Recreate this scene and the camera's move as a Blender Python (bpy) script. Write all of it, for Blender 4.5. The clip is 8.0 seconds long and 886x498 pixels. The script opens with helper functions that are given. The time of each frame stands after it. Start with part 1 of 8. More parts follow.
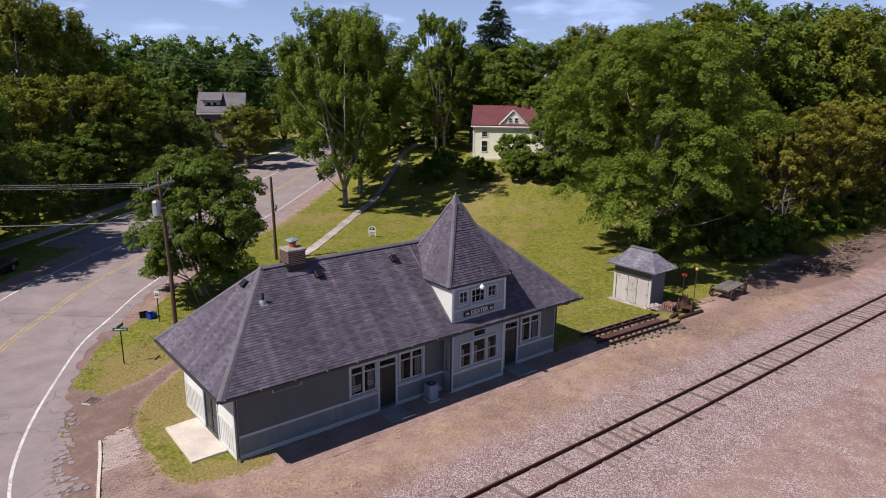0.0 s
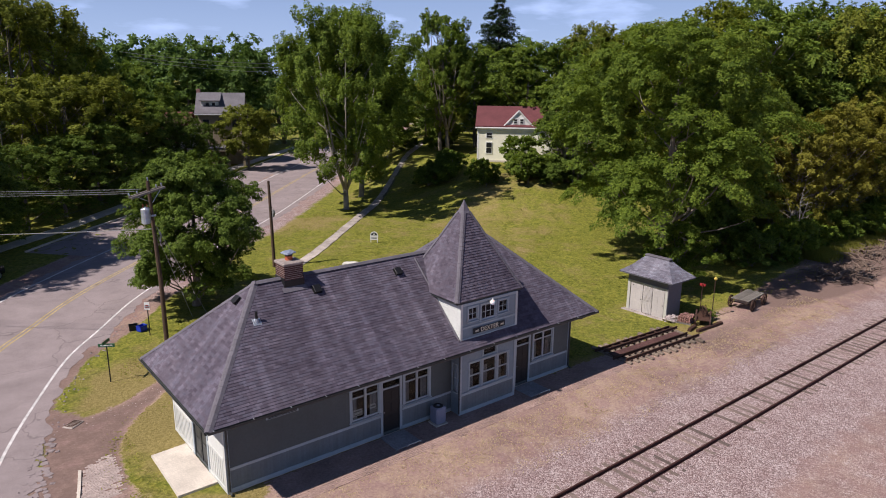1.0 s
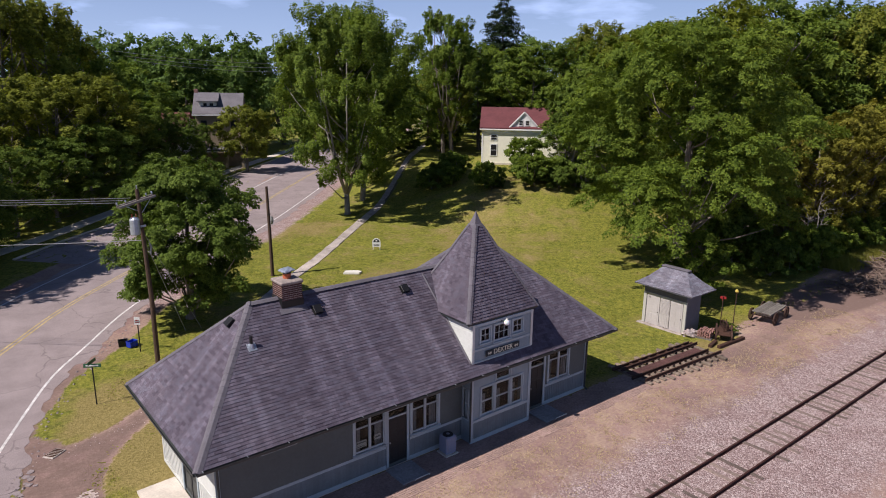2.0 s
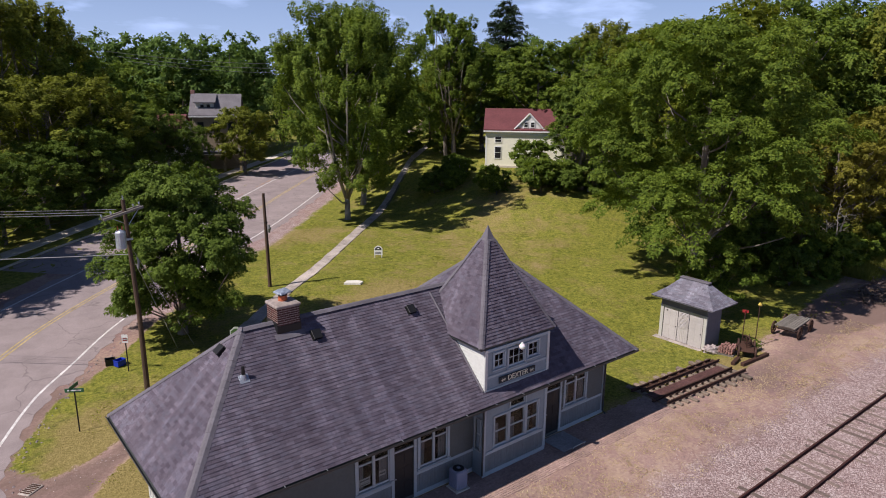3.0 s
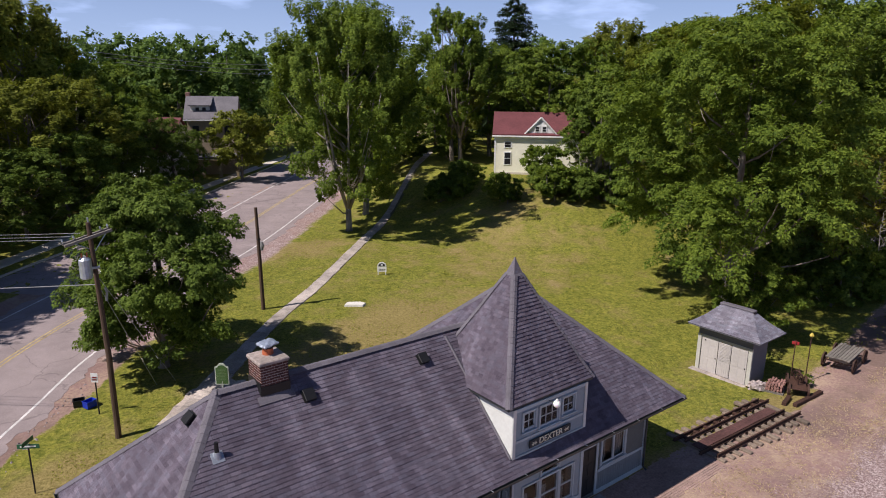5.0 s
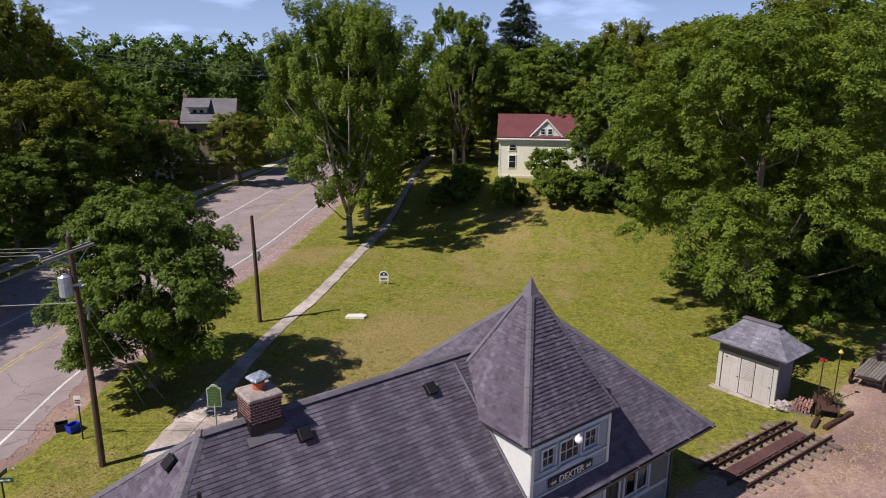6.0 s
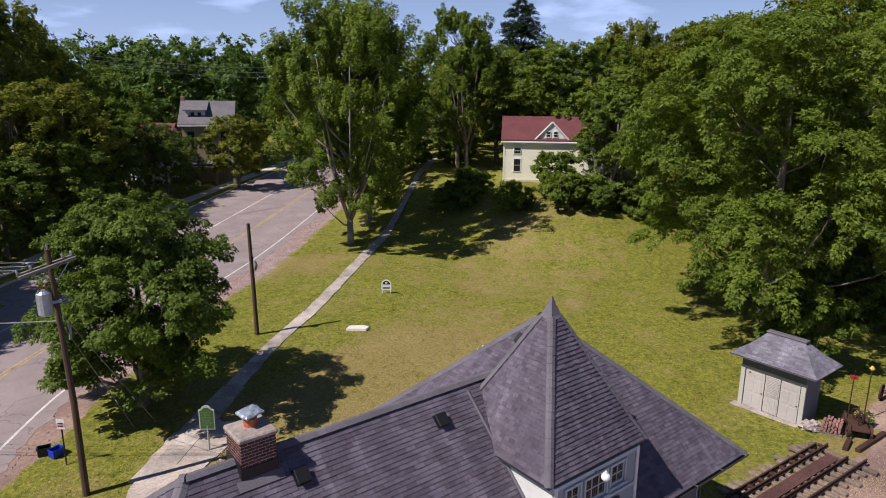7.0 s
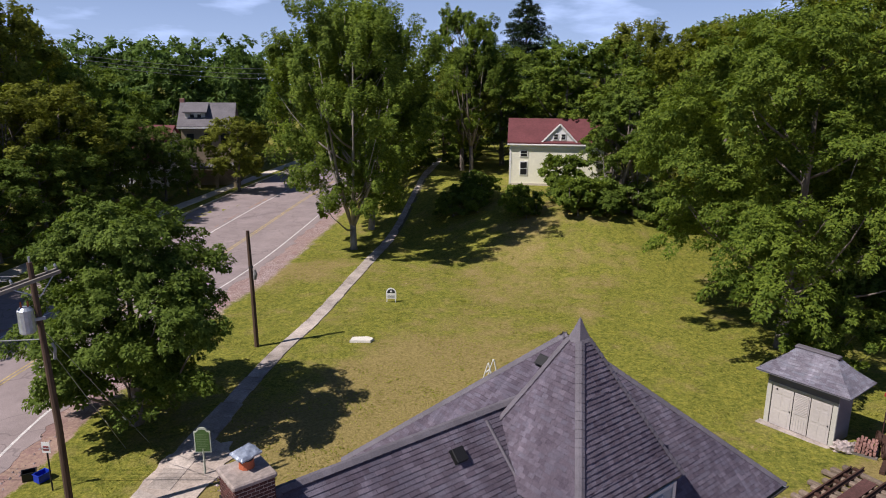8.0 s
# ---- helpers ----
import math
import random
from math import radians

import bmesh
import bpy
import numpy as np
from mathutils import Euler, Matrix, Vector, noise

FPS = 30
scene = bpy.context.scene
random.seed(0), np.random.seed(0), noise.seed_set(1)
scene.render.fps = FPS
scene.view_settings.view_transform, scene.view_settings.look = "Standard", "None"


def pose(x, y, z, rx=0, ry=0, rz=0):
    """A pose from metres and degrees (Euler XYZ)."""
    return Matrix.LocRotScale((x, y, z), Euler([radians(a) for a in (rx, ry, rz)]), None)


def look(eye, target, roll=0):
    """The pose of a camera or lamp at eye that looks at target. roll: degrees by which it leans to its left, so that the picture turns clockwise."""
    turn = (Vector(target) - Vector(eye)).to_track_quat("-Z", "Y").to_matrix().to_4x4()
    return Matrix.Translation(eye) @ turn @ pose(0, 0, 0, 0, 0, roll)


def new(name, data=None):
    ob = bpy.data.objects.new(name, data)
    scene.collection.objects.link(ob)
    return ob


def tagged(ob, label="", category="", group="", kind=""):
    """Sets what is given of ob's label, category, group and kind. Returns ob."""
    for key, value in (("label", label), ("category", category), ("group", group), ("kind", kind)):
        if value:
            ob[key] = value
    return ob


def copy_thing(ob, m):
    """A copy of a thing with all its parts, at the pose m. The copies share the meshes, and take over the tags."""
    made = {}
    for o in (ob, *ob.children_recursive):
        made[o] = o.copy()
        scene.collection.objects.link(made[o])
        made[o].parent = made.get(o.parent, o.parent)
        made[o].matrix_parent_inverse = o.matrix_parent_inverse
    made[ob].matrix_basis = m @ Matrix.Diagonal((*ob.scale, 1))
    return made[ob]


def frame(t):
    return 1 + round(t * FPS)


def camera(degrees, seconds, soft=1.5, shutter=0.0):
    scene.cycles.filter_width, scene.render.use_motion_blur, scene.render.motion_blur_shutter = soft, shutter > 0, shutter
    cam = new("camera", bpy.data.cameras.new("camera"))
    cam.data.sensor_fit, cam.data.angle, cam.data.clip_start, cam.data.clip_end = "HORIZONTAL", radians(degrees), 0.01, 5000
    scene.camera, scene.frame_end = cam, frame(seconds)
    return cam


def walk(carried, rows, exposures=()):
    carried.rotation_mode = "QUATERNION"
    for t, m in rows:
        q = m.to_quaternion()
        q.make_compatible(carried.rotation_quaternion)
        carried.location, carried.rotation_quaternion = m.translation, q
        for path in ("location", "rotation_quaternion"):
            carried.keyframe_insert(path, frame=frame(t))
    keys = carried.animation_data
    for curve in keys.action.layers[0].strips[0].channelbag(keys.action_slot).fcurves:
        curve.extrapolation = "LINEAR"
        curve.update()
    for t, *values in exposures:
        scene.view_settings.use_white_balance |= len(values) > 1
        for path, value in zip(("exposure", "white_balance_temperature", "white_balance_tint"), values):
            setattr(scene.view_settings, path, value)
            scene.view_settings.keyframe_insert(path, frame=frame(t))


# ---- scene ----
cam = camera(66.4, 8.0, soft=1.0)
PATH = [
    (0, (-9.255, -25.289, 15.857), (-8.042, -23.777, 15.362), 0.6),
    (0.5, (-8.562, -24.287, 15.809), (-7.353, -22.772, 15.315), 0.6),
    (1, (-7.987, -23.21, 15.835), (-6.777, -21.696, 15.34), 0.6),
    (1.5, (-7.418, -22.115, 15.891), (-6.208, -20.601, 15.395), 0.7),
    (3, (-5.608, -18.843, 16.073), (-4.398, -17.33, 15.575), 0.6),
    (3.5, (-4.968, -17.778, 16.1), (-3.759, -16.265, 15.602), 0.6),
    (4, (-4.323, -16.75, 16.108), (-3.115, -15.236, 15.61), 0.6),
    (4.5, (-3.722, -15.769, 16.115), (-2.515, -14.253, 15.619), 0.6),
    (6, (-1.983, -12.925, 16.157), (-0.779, -11.406, 15.665), 0.5),
    (6.5, (-1.479, -12.01, 16.11), (-0.274, -10.49, 15.622), 0.4),
    (7, (-0.993, -11.151, 16.078), (0.211, -9.63, 15.592), 0.4),
    (7.5, (-0.542, -10.284, 16.027), (0.661, -8.761, 15.545), 0.4),
    (8, (-0.165, -9.431, 16.01), (1.037, -7.907, 15.529), 0.4),
]
walk(cam, [(t, look(eye, target, roll)) for t, eye, target, roll in PATH], exposures=[(0, 0.0, 6400, 16.5), (8, 0.0, 6400, 16.5)])

# ---- light ----
world = bpy.data.worlds.new("sky")
scene.world = world
world.use_nodes = True
wn, wl = world.node_tree.nodes, world.node_tree.links
SUN = Vector((-2.86, 0.50, 3.70)).normalized()
sky = wn.new("ShaderNodeTexSky")
sky.sky_type = "NISHITA"
sky.sun_disc = False
sky.sun_elevation = math.asin(SUN.z)
sky.sun_rotation = math.atan2(SUN.x, SUN.y)
sky.air_density, sky.dust_density, sky.ozone_density = 0.8, 0.0, 6.0
back = wn["Background"]
back.inputs["Strength"].default_value = 0.050
# a few thin fair-weather clouds low over the horizon
wtc = wn.new("ShaderNodeTexCoord")
wmap = wn.new("ShaderNodeMapping")
wmap.inputs["Scale"].default_value = (5.0, 5.0, 22.0)
wno = wn.new("ShaderNodeTexNoise")
wno.inputs["Scale"].default_value = 1.7
wno.inputs["Detail"].default_value = 5
wra = wn.new("ShaderNodeValToRGB")
wra.color_ramp.elements[0].position, wra.color_ramp.elements[1].position = 0.53, 0.72
wmx = wn.new("ShaderNodeMix")
wmx.data_type = "RGBA"
wmx.inputs["B"].default_value = (10.6, 14.0, 21.5, 1)
wmu = wn.new("ShaderNodeMath")
wmu.operation = "MULTIPLY"
wmu.inputs[1].default_value = 0.55
wl.new(wtc.outputs["Generated"], wmap.inputs["Vector"])
wl.new(wmap.outputs["Vector"], wno.inputs["Vector"])
wl.new(wno.outputs["Fac"], wra.inputs["Fac"])
wl.new(wra.outputs["Color"], wmu.inputs[0])
# haze that thickens towards the horizon all round
wsep = wn.new("ShaderNodeSeparateXYZ")
wl.new(wtc.outputs["Generated"], wsep.inputs["Vector"])
whaze = wn.new("ShaderNodeMapRange")
whaze.inputs["From Min"].default_value, whaze.inputs["From Max"].default_value = 0.0, 0.3
whaze.inputs["To Min"].default_value, whaze.inputs["To Max"].default_value = 0.68, 0.0
wl.new(wsep.outputs["Z"], whaze.inputs["Value"])
wveil = wn.new("ShaderNodeMath")
wveil.operation, wveil.use_clamp = "ADD", True
wl.new(wmu.outputs[0], wveil.inputs[0])
wl.new(whaze.outputs["Result"], wveil.inputs[1])
wl.new(wveil.outputs[0], wmx.inputs["Factor"])
wti = wn.new("ShaderNodeMix")
wti.data_type, wti.blend_type = "RGBA", "MULTIPLY"
wti.inputs["Factor"].default_value = 1.0
wti.inputs["B"].default_value = (1.02, 1.04, 1.14, 1)
wl.new(sky.outputs["Color"], wti.inputs["A"])
wl.new(wti.outputs["Result"], wmx.inputs["A"])
wl.new(wmx.outputs["Result"], back.inputs["Color"])

sun_data = bpy.data.lights.new("sun", "SUN")
sun_data.energy, sun_data.angle, sun_data.color = 5.4, radians(0.53), (1.0, 0.94, 0.85)
sun = new("sun", sun_data)
sun.matrix_world = look(SUN * 60, (0, 0, 0))


# ---- helpers of this scene ----
R = random.Random(7)


def mesh_from(name, verts, faces, mats=(), smooth=False):
    me = bpy.data.meshes.new(name)
    me.from_pydata([tuple(v) for v in verts], [], [tuple(f) for f in faces])
    for m in mats:
        me.materials.append(m)
    if smooth:
        me.polygons.foreach_set("use_smooth", [True] * len(me.polygons))
    me.update()
    return me


def empty(name, at=(0, 0, 0), rz=0.0):
    ob = new(name)
    ob.empty_display_size = 0.2
    ob.matrix_world = pose(*at, 0, 0, rz)
    return ob


def part(name, bm, material, parent=None, label="", smooth=False):
    me = bpy.data.meshes.new(name)
    bm.to_mesh(me)
    bm.free()
    me.materials.append(material)
    if smooth:
        me.polygons.foreach_set("use_smooth", [True] * len(me.polygons))
    ob = new(name, me)
    if parent:
        ob.parent = parent
    if label:
        ob["label"] = label
    return ob


def bx(bm, x0, x1, y0, y1, z0, z1, bev=0.0, m=None):
    """A box between two corners, with bevelled edges if wanted."""
    vs = [bm.verts.new(((x0, x1)[i], (y0, y1)[j], (z0, z1)[k])) for i in (0, 1) for j in (0, 1) for k in (0, 1)]
    fs = [bm.faces.new([vs[i] for i in f]) for f in ((0, 1, 3, 2), (4, 6, 7, 5), (0, 4, 5, 1), (2, 3, 7, 6), (0, 2, 6, 4), (1, 5, 7, 3))]
    if bev:
        es = list({e for f in fs for e in f.edges})
        got = bmesh.ops.bevel(bm, geom=es, offset=bev, segments=1, affect="EDGES", profile=0.5)
        vs = list({v for f in got["faces"] for v in f.verts} | {v for v in vs if v.is_valid})
    if m is not None:
        bmesh.ops.transform(bm, matrix=m, verts=vs)
    return vs


def box(x0, x1, y0, y1, z0, z1, bev=0.0, m=None):
    bm = bmesh.new()
    bx(bm, x0, x1, y0, y1, z0, z1, bev, m)
    return bm


def tube(bm, pts, radii, seg=8, cap=True):
    """A tapered tube along points."""
    pts = [Vector(p) for p in pts]
    rings = []
    for i, p in enumerate(pts):
        d = (pts[min(i + 1, len(pts) - 1)] - pts[max(i - 1, 0)]).normalized()
        a = d.orthogonal().normalized()
        b = d.cross(a)
        rings.append([bm.verts.new(p + (a * math.cos(2 * math.pi * k / seg) + b * math.sin(2 * math.pi * k / seg)) * radii[i]) for k in range(seg)])
    for i in range(len(rings) - 1):
        if (rings[i + 1][0].co - rings[i][0].co).length > 1.4 * (pts[i + 1] - pts[i]).length + abs(radii[i] - radii[i + 1]):
            # keep neighbouring rings turned alike
            best = min(range(seg), key=lambda s: sum((rings[i + 1][(k + s) % seg].co - rings[i][k].co).length for k in range(seg)))
            rings[i + 1] = rings[i + 1][best:] + rings[i + 1][:best]
        for k in range(seg):
            bm.faces.new((rings[i][k], rings[i][(k + 1) % seg], rings[i + 1][(k + 1) % seg], rings[i + 1][k]))
    if cap:
        bm.faces.new(rings[0][::-1])
        bm.faces.new(rings[-1])


def rod(pts, radii, seg=8):
    bm = bmesh.new()
    if isinstance(radii, (int, float)):
        radii = [radii] * len(pts)
    tube(bm, pts, radii, seg)
    return bm


def smooth_step(a, b, v):
    v = np.clip((v - a) / (b - a), 0, 1)
    return v * v * (3 - 2 * v)


def gz(x, y):
    """Height of the ground."""
    x, y = np.asarray(x, float), np.asarray(y, float)
    z = np.interp(y, [6, 14, 26, 44, 70, 110], [0, 0.1, 0.5, 0.9, 1.3, 1.6])
    off = (x - 16.5) * 0.72 - (y - 38) * 0.69
    z = z + 3.6 * smooth_step(34, 52, x) * smooth_step(16, 36, y) * smooth_step(-1, 11, off)
    z = z - 0.4 * np.exp(-((x + 3) ** 2 + (y - 16) ** 2) / 81)
    z = z - 0.3 * np.exp(-((x - 32) ** 2 + (y - 5) ** 2) / 49)
    z = z - 0.14 * smooth_step(-4.2, -5.6, y)
    return z


def gh(x, y):
    return float(gz(x, y))


# ---- materials ----
def node_mat(name):
    m = bpy.data.materials.new(name)
    m.use_nodes = True
    return m, m.node_tree.nodes, m.node_tree.links, m.node_tree.nodes["Principled BSDF"]


def nnoise(n, l, scale, detail=4, rough=0.6, vec=None, stretch=None):
    t = n.new("ShaderNodeTexNoise")
    t.inputs["Scale"].default_value = scale
    t.inputs["Detail"].default_value = detail
    t.inputs["Roughness"].default_value = rough
    if vec is not None:
        if stretch:
            mp = n.new("ShaderNodeMapping")
            mp.inputs["Scale"].default_value = stretch
            l.new(vec, mp.inputs["Vector"])
            vec = mp.outputs["Vector"]
        l.new(vec, t.inputs["Vector"])
    return t.outputs["Fac"]


def nramp(n, l, fac, stops):
    r = n.new("ShaderNodeValToRGB")
    e = r.color_ramp.elements
    e[0].position, e[0].color = stops[0][0], (*stops[0][1], 1)
    e[1].position, e[1].color = stops[-1][0], (*stops[-1][1], 1)
    for p, c in stops[1:-1]:
        q = e.new(p)
        q.color = (*c, 1)
    l.new(fac, r.inputs["Fac"])
    return r.outputs["Color"]


def nmix(n, l, fac, a, b, blend="MIX"):
    m = n.new("ShaderNodeMix")
    m.data_type, m.blend_type = "RGBA", blend
    for sock, v in (("Factor", fac), ("A", a), ("B", b)):
        if isinstance(v, (int, float)):
            m.inputs[sock].default_value = v
        elif isinstance(v, tuple):
            m.inputs[sock].default_value = (*v, 1)
        else:
            l.new(v, m.inputs[sock])
    return m.outputs["Result"]


def nmath(n, l, op, a, b=0.0, clamp=False):
    m = n.new("ShaderNodeMath")
    m.operation, m.use_clamp = op, clamp
    for i, v in enumerate((a, b)):
        if isinstance(v, (int, float)):
            m.inputs[i].default_value = v
        else:
            l.new(v, m.inputs[i])
    return m.outputs[0]


def nbump(n, l, p, height, strength=0.3, dist=0.02):
    b = n.new("ShaderNodeBump")
    b.inputs["Strength"].default_value = strength
    b.inputs["Distance"].default_value = dist
    l.new(height, b.inputs["Height"])
    l.new(b.outputs["Normal"], p.inputs["Normal"])


def grey(v):
    return (v, v, v)


def mul(c, k):
    return tuple(min(1, x * k) for x in c)


def surf(name, col, rough=0.8, metal=0.0, fine=18.0, large=0.7, spread=0.25, wear=0.25, bump=0.25, dist=0.01, vary="", amount=0.3, stretch=None, spec=0.4):
    """A surface of one base colour with fine grain, larger stains, relief and, if wanted, a tone of its own for each piece."""
    m, n, l, p = node_mat(name)
    g = n.new("ShaderNodeNewGeometry")
    vec = g.outputs["Position"]
    f1 = nnoise(n, l, fine, 5, 0.65, vec, stretch)
    f2 = nnoise(n, l, large, 4, 0.6, vec)
    c = nramp(n, l, f1, [(0.3, mul(col, 1 - spread)), (0.7, mul(col, 1 + spread))])
    c = nmix(n, l, 1.0, c, nramp(n, l, f2, [(0.3, grey(1 - wear)), (0.65, grey(1.0))]), "MULTIPLY")
    if vary:
        if vary == "island":
            rnd = g.outputs["Random Per Island"]
        else:
            rnd = n.new("ShaderNodeObjectInfo").outputs["Random"]
        c = nmix(n, l, 1.0, c, nramp(n, l, rnd, [(0.0, grey(1 - amount)), (1.0, grey(1.0))]), "MULTIPLY")
    l.new(c, p.inputs["Base Color"])
    p.inputs["Roughness"].default_value = rough
    p.inputs["Metallic"].default_value = metal
    p.inputs["Specular IOR Level"].default_value = spec
    if bump:
        nbump(n, l, p, f1, bump, dist)
    return m


def leaf_mat(name, dark, light, trans=0.25):
    m, n, l, p = node_mat(name)
    g = n.new("ShaderNodeNewGeometry")
    big = nnoise(n, l, 0.22, 3, 0.6, g.outputs["Position"])
    fac = nmath(n, l, "ADD", nmath(n, l, "MULTIPLY", g.outputs["Random Per Island"], 0.75), nmath(n, l, "MULTIPLY", nmath(n, l, "SUBTRACT", big, 0.36), 1.0), True)
    c = nramp(n, l, fac, [(0.0, mul(dark, 1.09)), (1.0, mul(light, 1.11))])
    l.new(c, p.inputs["Base Color"])
    p.inputs["Roughness"].default_value = 0.6
    p.inputs["Specular IOR Level"].default_value = 0.1
    t = n.new("ShaderNodeBsdfTranslucent")
    l.new(nmix(n, l, 1.0, c, (1.0, 1.0, 0.55), "MULTIPLY"), t.inputs["Color"])
    mx = n.new("ShaderNodeMixShader")
    mx.inputs["Fac"].default_value = trans
    out = n["Material Output"]
    l.new(p.outputs[0], mx.inputs[1])
    l.new(t.outputs[0], mx.inputs[2])
    l.new(mx.outputs[0], out.inputs["Surface"])
    return m


def shingle_mat(name, col, vary):
    m, n, l, p = node_mat(name)
    g = n.new("ShaderNodeNewGeometry")
    vec = g.outputs["Position"]
    f1 = nnoise(n, l, 45, 4, 0.7, vec)
    streak = nnoise(n, l, 1.0, 5, 0.66, vec, (1.9, 0.13, 0.13))
    side = nnoise(n, l, 1.0, 5, 0.66, vec, (0.13, 1.9, 0.13))
    nsep = n.new("ShaderNodeSeparateXYZ")
    l.new(g.outputs["Normal"], nsep.inputs["Vector"])
    turn = nmath(n, l, "GREATER_THAN", nmath(n, l, "ABSOLUTE", nsep.outputs["X"]), nmath(n, l, "ABSOLUTE", nsep.outputs["Y"]))
    streak = nmath(n, l, "ADD", nmath(n, l, "MULTIPLY", streak, nmath(n, l, "SUBTRACT", 1.0, turn)), nmath(n, l, "MULTIPLY", side, turn))
    patch = nnoise(n, l, 0.35, 3, 0.6, vec)
    c = nramp(n, l, f1, [(0.3, mul(col, 0.6)), (0.7, mul(col, 1.4))])
    c = nmix(n, l, 1.0, c, nramp(n, l, streak, [(0.34, (0.80, 0.76, 0.79)), (0.52, (0.97, 0.95, 0.97)), (0.66, (1.30, 1.28, 1.30))]), "MULTIPLY")
    c = nmix(n, l, 1.0, c, nramp(n, l, patch, [(0.35, (0.86, 0.84, 0.88)), (0.65, (1.08, 1.05, 1.04))]), "MULTIPLY")
    rnd = g.outputs["Random Per Island"] if vary == "island" else n.new("ShaderNodeObjectInfo").outputs["Random"]
    c = nmix(n, l, 1.0, c, nramp(n, l, rnd, [(0.0, (0.72, 0.67, 0.72)), (0.35, (0.95, 0.90, 0.93)), (0.7, (0.97, 1.0, 1.05)), (1.0, (1.26, 1.22, 1.24))]), "MULTIPLY")
    l.new(c, p.inputs["Base Color"])
    p.inputs["Roughness"].default_value = 0.85
    p.inputs["Specular IOR Level"].default_value = 0.3
    nbump(n, l, p, f1, 0.5, 0.004)
    return m


M_shingle = shingle_mat("asphalt_shingle", (0.112, 0.103, 0.125), "island")
M_shingle_s = shingle_mat("pale_shed_shingle", (0.19, 0.196, 0.222), "island")
M_shingle_p = shingle_mat("asphalt_shingle_piece", (0.112, 0.103, 0.125), "object")
M_under = surf("roof_underlay", (0.035, 0.033, 0.036), 0.9)
M_cap = surf("ridge_cap", (0.155, 0.142, 0.165), 0.85, fine=30, spread=0.25, vary="object", amount=0.14)
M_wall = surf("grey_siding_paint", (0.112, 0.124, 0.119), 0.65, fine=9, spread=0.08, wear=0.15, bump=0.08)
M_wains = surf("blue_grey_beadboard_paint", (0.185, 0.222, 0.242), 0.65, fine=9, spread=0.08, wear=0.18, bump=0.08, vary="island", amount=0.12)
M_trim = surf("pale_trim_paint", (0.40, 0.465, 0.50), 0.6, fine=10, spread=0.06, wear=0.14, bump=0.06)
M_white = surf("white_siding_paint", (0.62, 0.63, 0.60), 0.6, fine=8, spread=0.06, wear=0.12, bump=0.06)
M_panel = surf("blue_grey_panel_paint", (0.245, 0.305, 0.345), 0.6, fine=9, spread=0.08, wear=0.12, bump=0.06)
M_door = surf("black_door_paint", (0.018, 0.02, 0.023), 0.5, fine=12, spread=0.2, bump=0.05)
M_fascia = surf("dark_gutter_paint", (0.05, 0.055, 0.055), 0.5, fine=12, spread=0.2, bump=0.05)
# near-black: the shade inside the rooms is put into the colour
M_roomshade = surf("interior_shade", (0.012, 0.012, 0.012), 0.9, fine=3, bump=0)
M_conc = surf("pale_concrete", (0.66, 0.59, 0.51), 0.85, fine=14, large=0.9, spread=0.14, wear=0.25, bump=0.3)
M_step = surf("grey_step_concrete", (0.33, 0.33, 0.34), 0.9, fine=10, large=0.9, spread=0.2, wear=0.35, bump=0.3)
M_apron = surf("stained_pink_concrete", (0.53, 0.445, 0.39), 0.9, fine=8, large=0.7, spread=0.25, wear=0.45, bump=0.3)
M_walkc = surf("worn_sidewalk_concrete", (0.57, 0.495, 0.445), 0.9, fine=10, large=0.8, spread=0.25, wear=0.5, bump=0.35, vary="object", amount=0.25)
M_brick = surf("red_brown_brick", (0.135, 0.052, 0.045), 0.85, fine=30, spread=0.3, wear=0.3, bump=0.4, vary="object", amount=0.5)
M_mortar = surf("mortar", (0.42, 0.34, 0.30), 0.9, fine=40, spread=0.2)
M_paver = surf("worn_brick_paver", (0.40, 0.275, 0.238), 0.9, fine=9, large=0.6, spread=0.25, wear=0.35, bump=0.35, vary="island", amount=0.14)
M_pale_paver = surf("bleached_brick_paver", (0.56, 0.45, 0.41), 0.9, fine=9, large=0.9, spread=0.2, wear=0.35, bump=0.3, vary="island", amount=0.16)
M_clay = surf("orange_clay_flue", (0.50, 0.13, 0.055), 0.8, fine=14, spread=0.2)
M_galv = surf("galvanised_metal", (0.50, 0.54, 0.60), 0.42, metal=0.6, fine=7, spread=0.18, bump=0.15)
M_black = surf("black_vent_plastic", (0.014, 0.014, 0.015), 0.45, fine=20, spread=0.3)
M_rust = surf("rusty_steel", (0.085, 0.042, 0.030), 0.75, metal=0.2, fine=25, spread=0.45, wear=0.3, bump=0.4, vary="object", amount=0.3)
M_plate = surf("rust_red_plate", (0.125, 0.06, 0.055), 0.75, metal=0.15, fine=8, spread=0.4, wear=0.35, bump=0.3)
M_rail = surf("rusty_rail", (0.080, 0.030, 0.026), 0.7, metal=0.3, fine=25, spread=0.4, bump=0.3)
M_tie = surf("weathered_tie_wood", (0.30, 0.225, 0.195), 0.95, fine=9, spread=0.35, wear=0.35, bump=0.5, vary="object", amount=0.55)
M_tie_pale = surf("bleached_tie_wood", (0.29, 0.225, 0.175), 0.95, fine=9, spread=0.3, wear=0.35, bump=0.5, vary="object", amount=0.4)
M_pole = surf("brown_pole_wood", (0.105, 0.066, 0.045), 0.9, fine=14, spread=0.3, wear=0.3, bump=0.4, stretch=(1, 1, 0.08))
M_oldwood = surf("silver_weathered_wood", (0.24, 0.215, 0.19), 0.95, fine=10, spread=0.3, wear=0.3, bump=0.4, vary="object", amount=0.35)
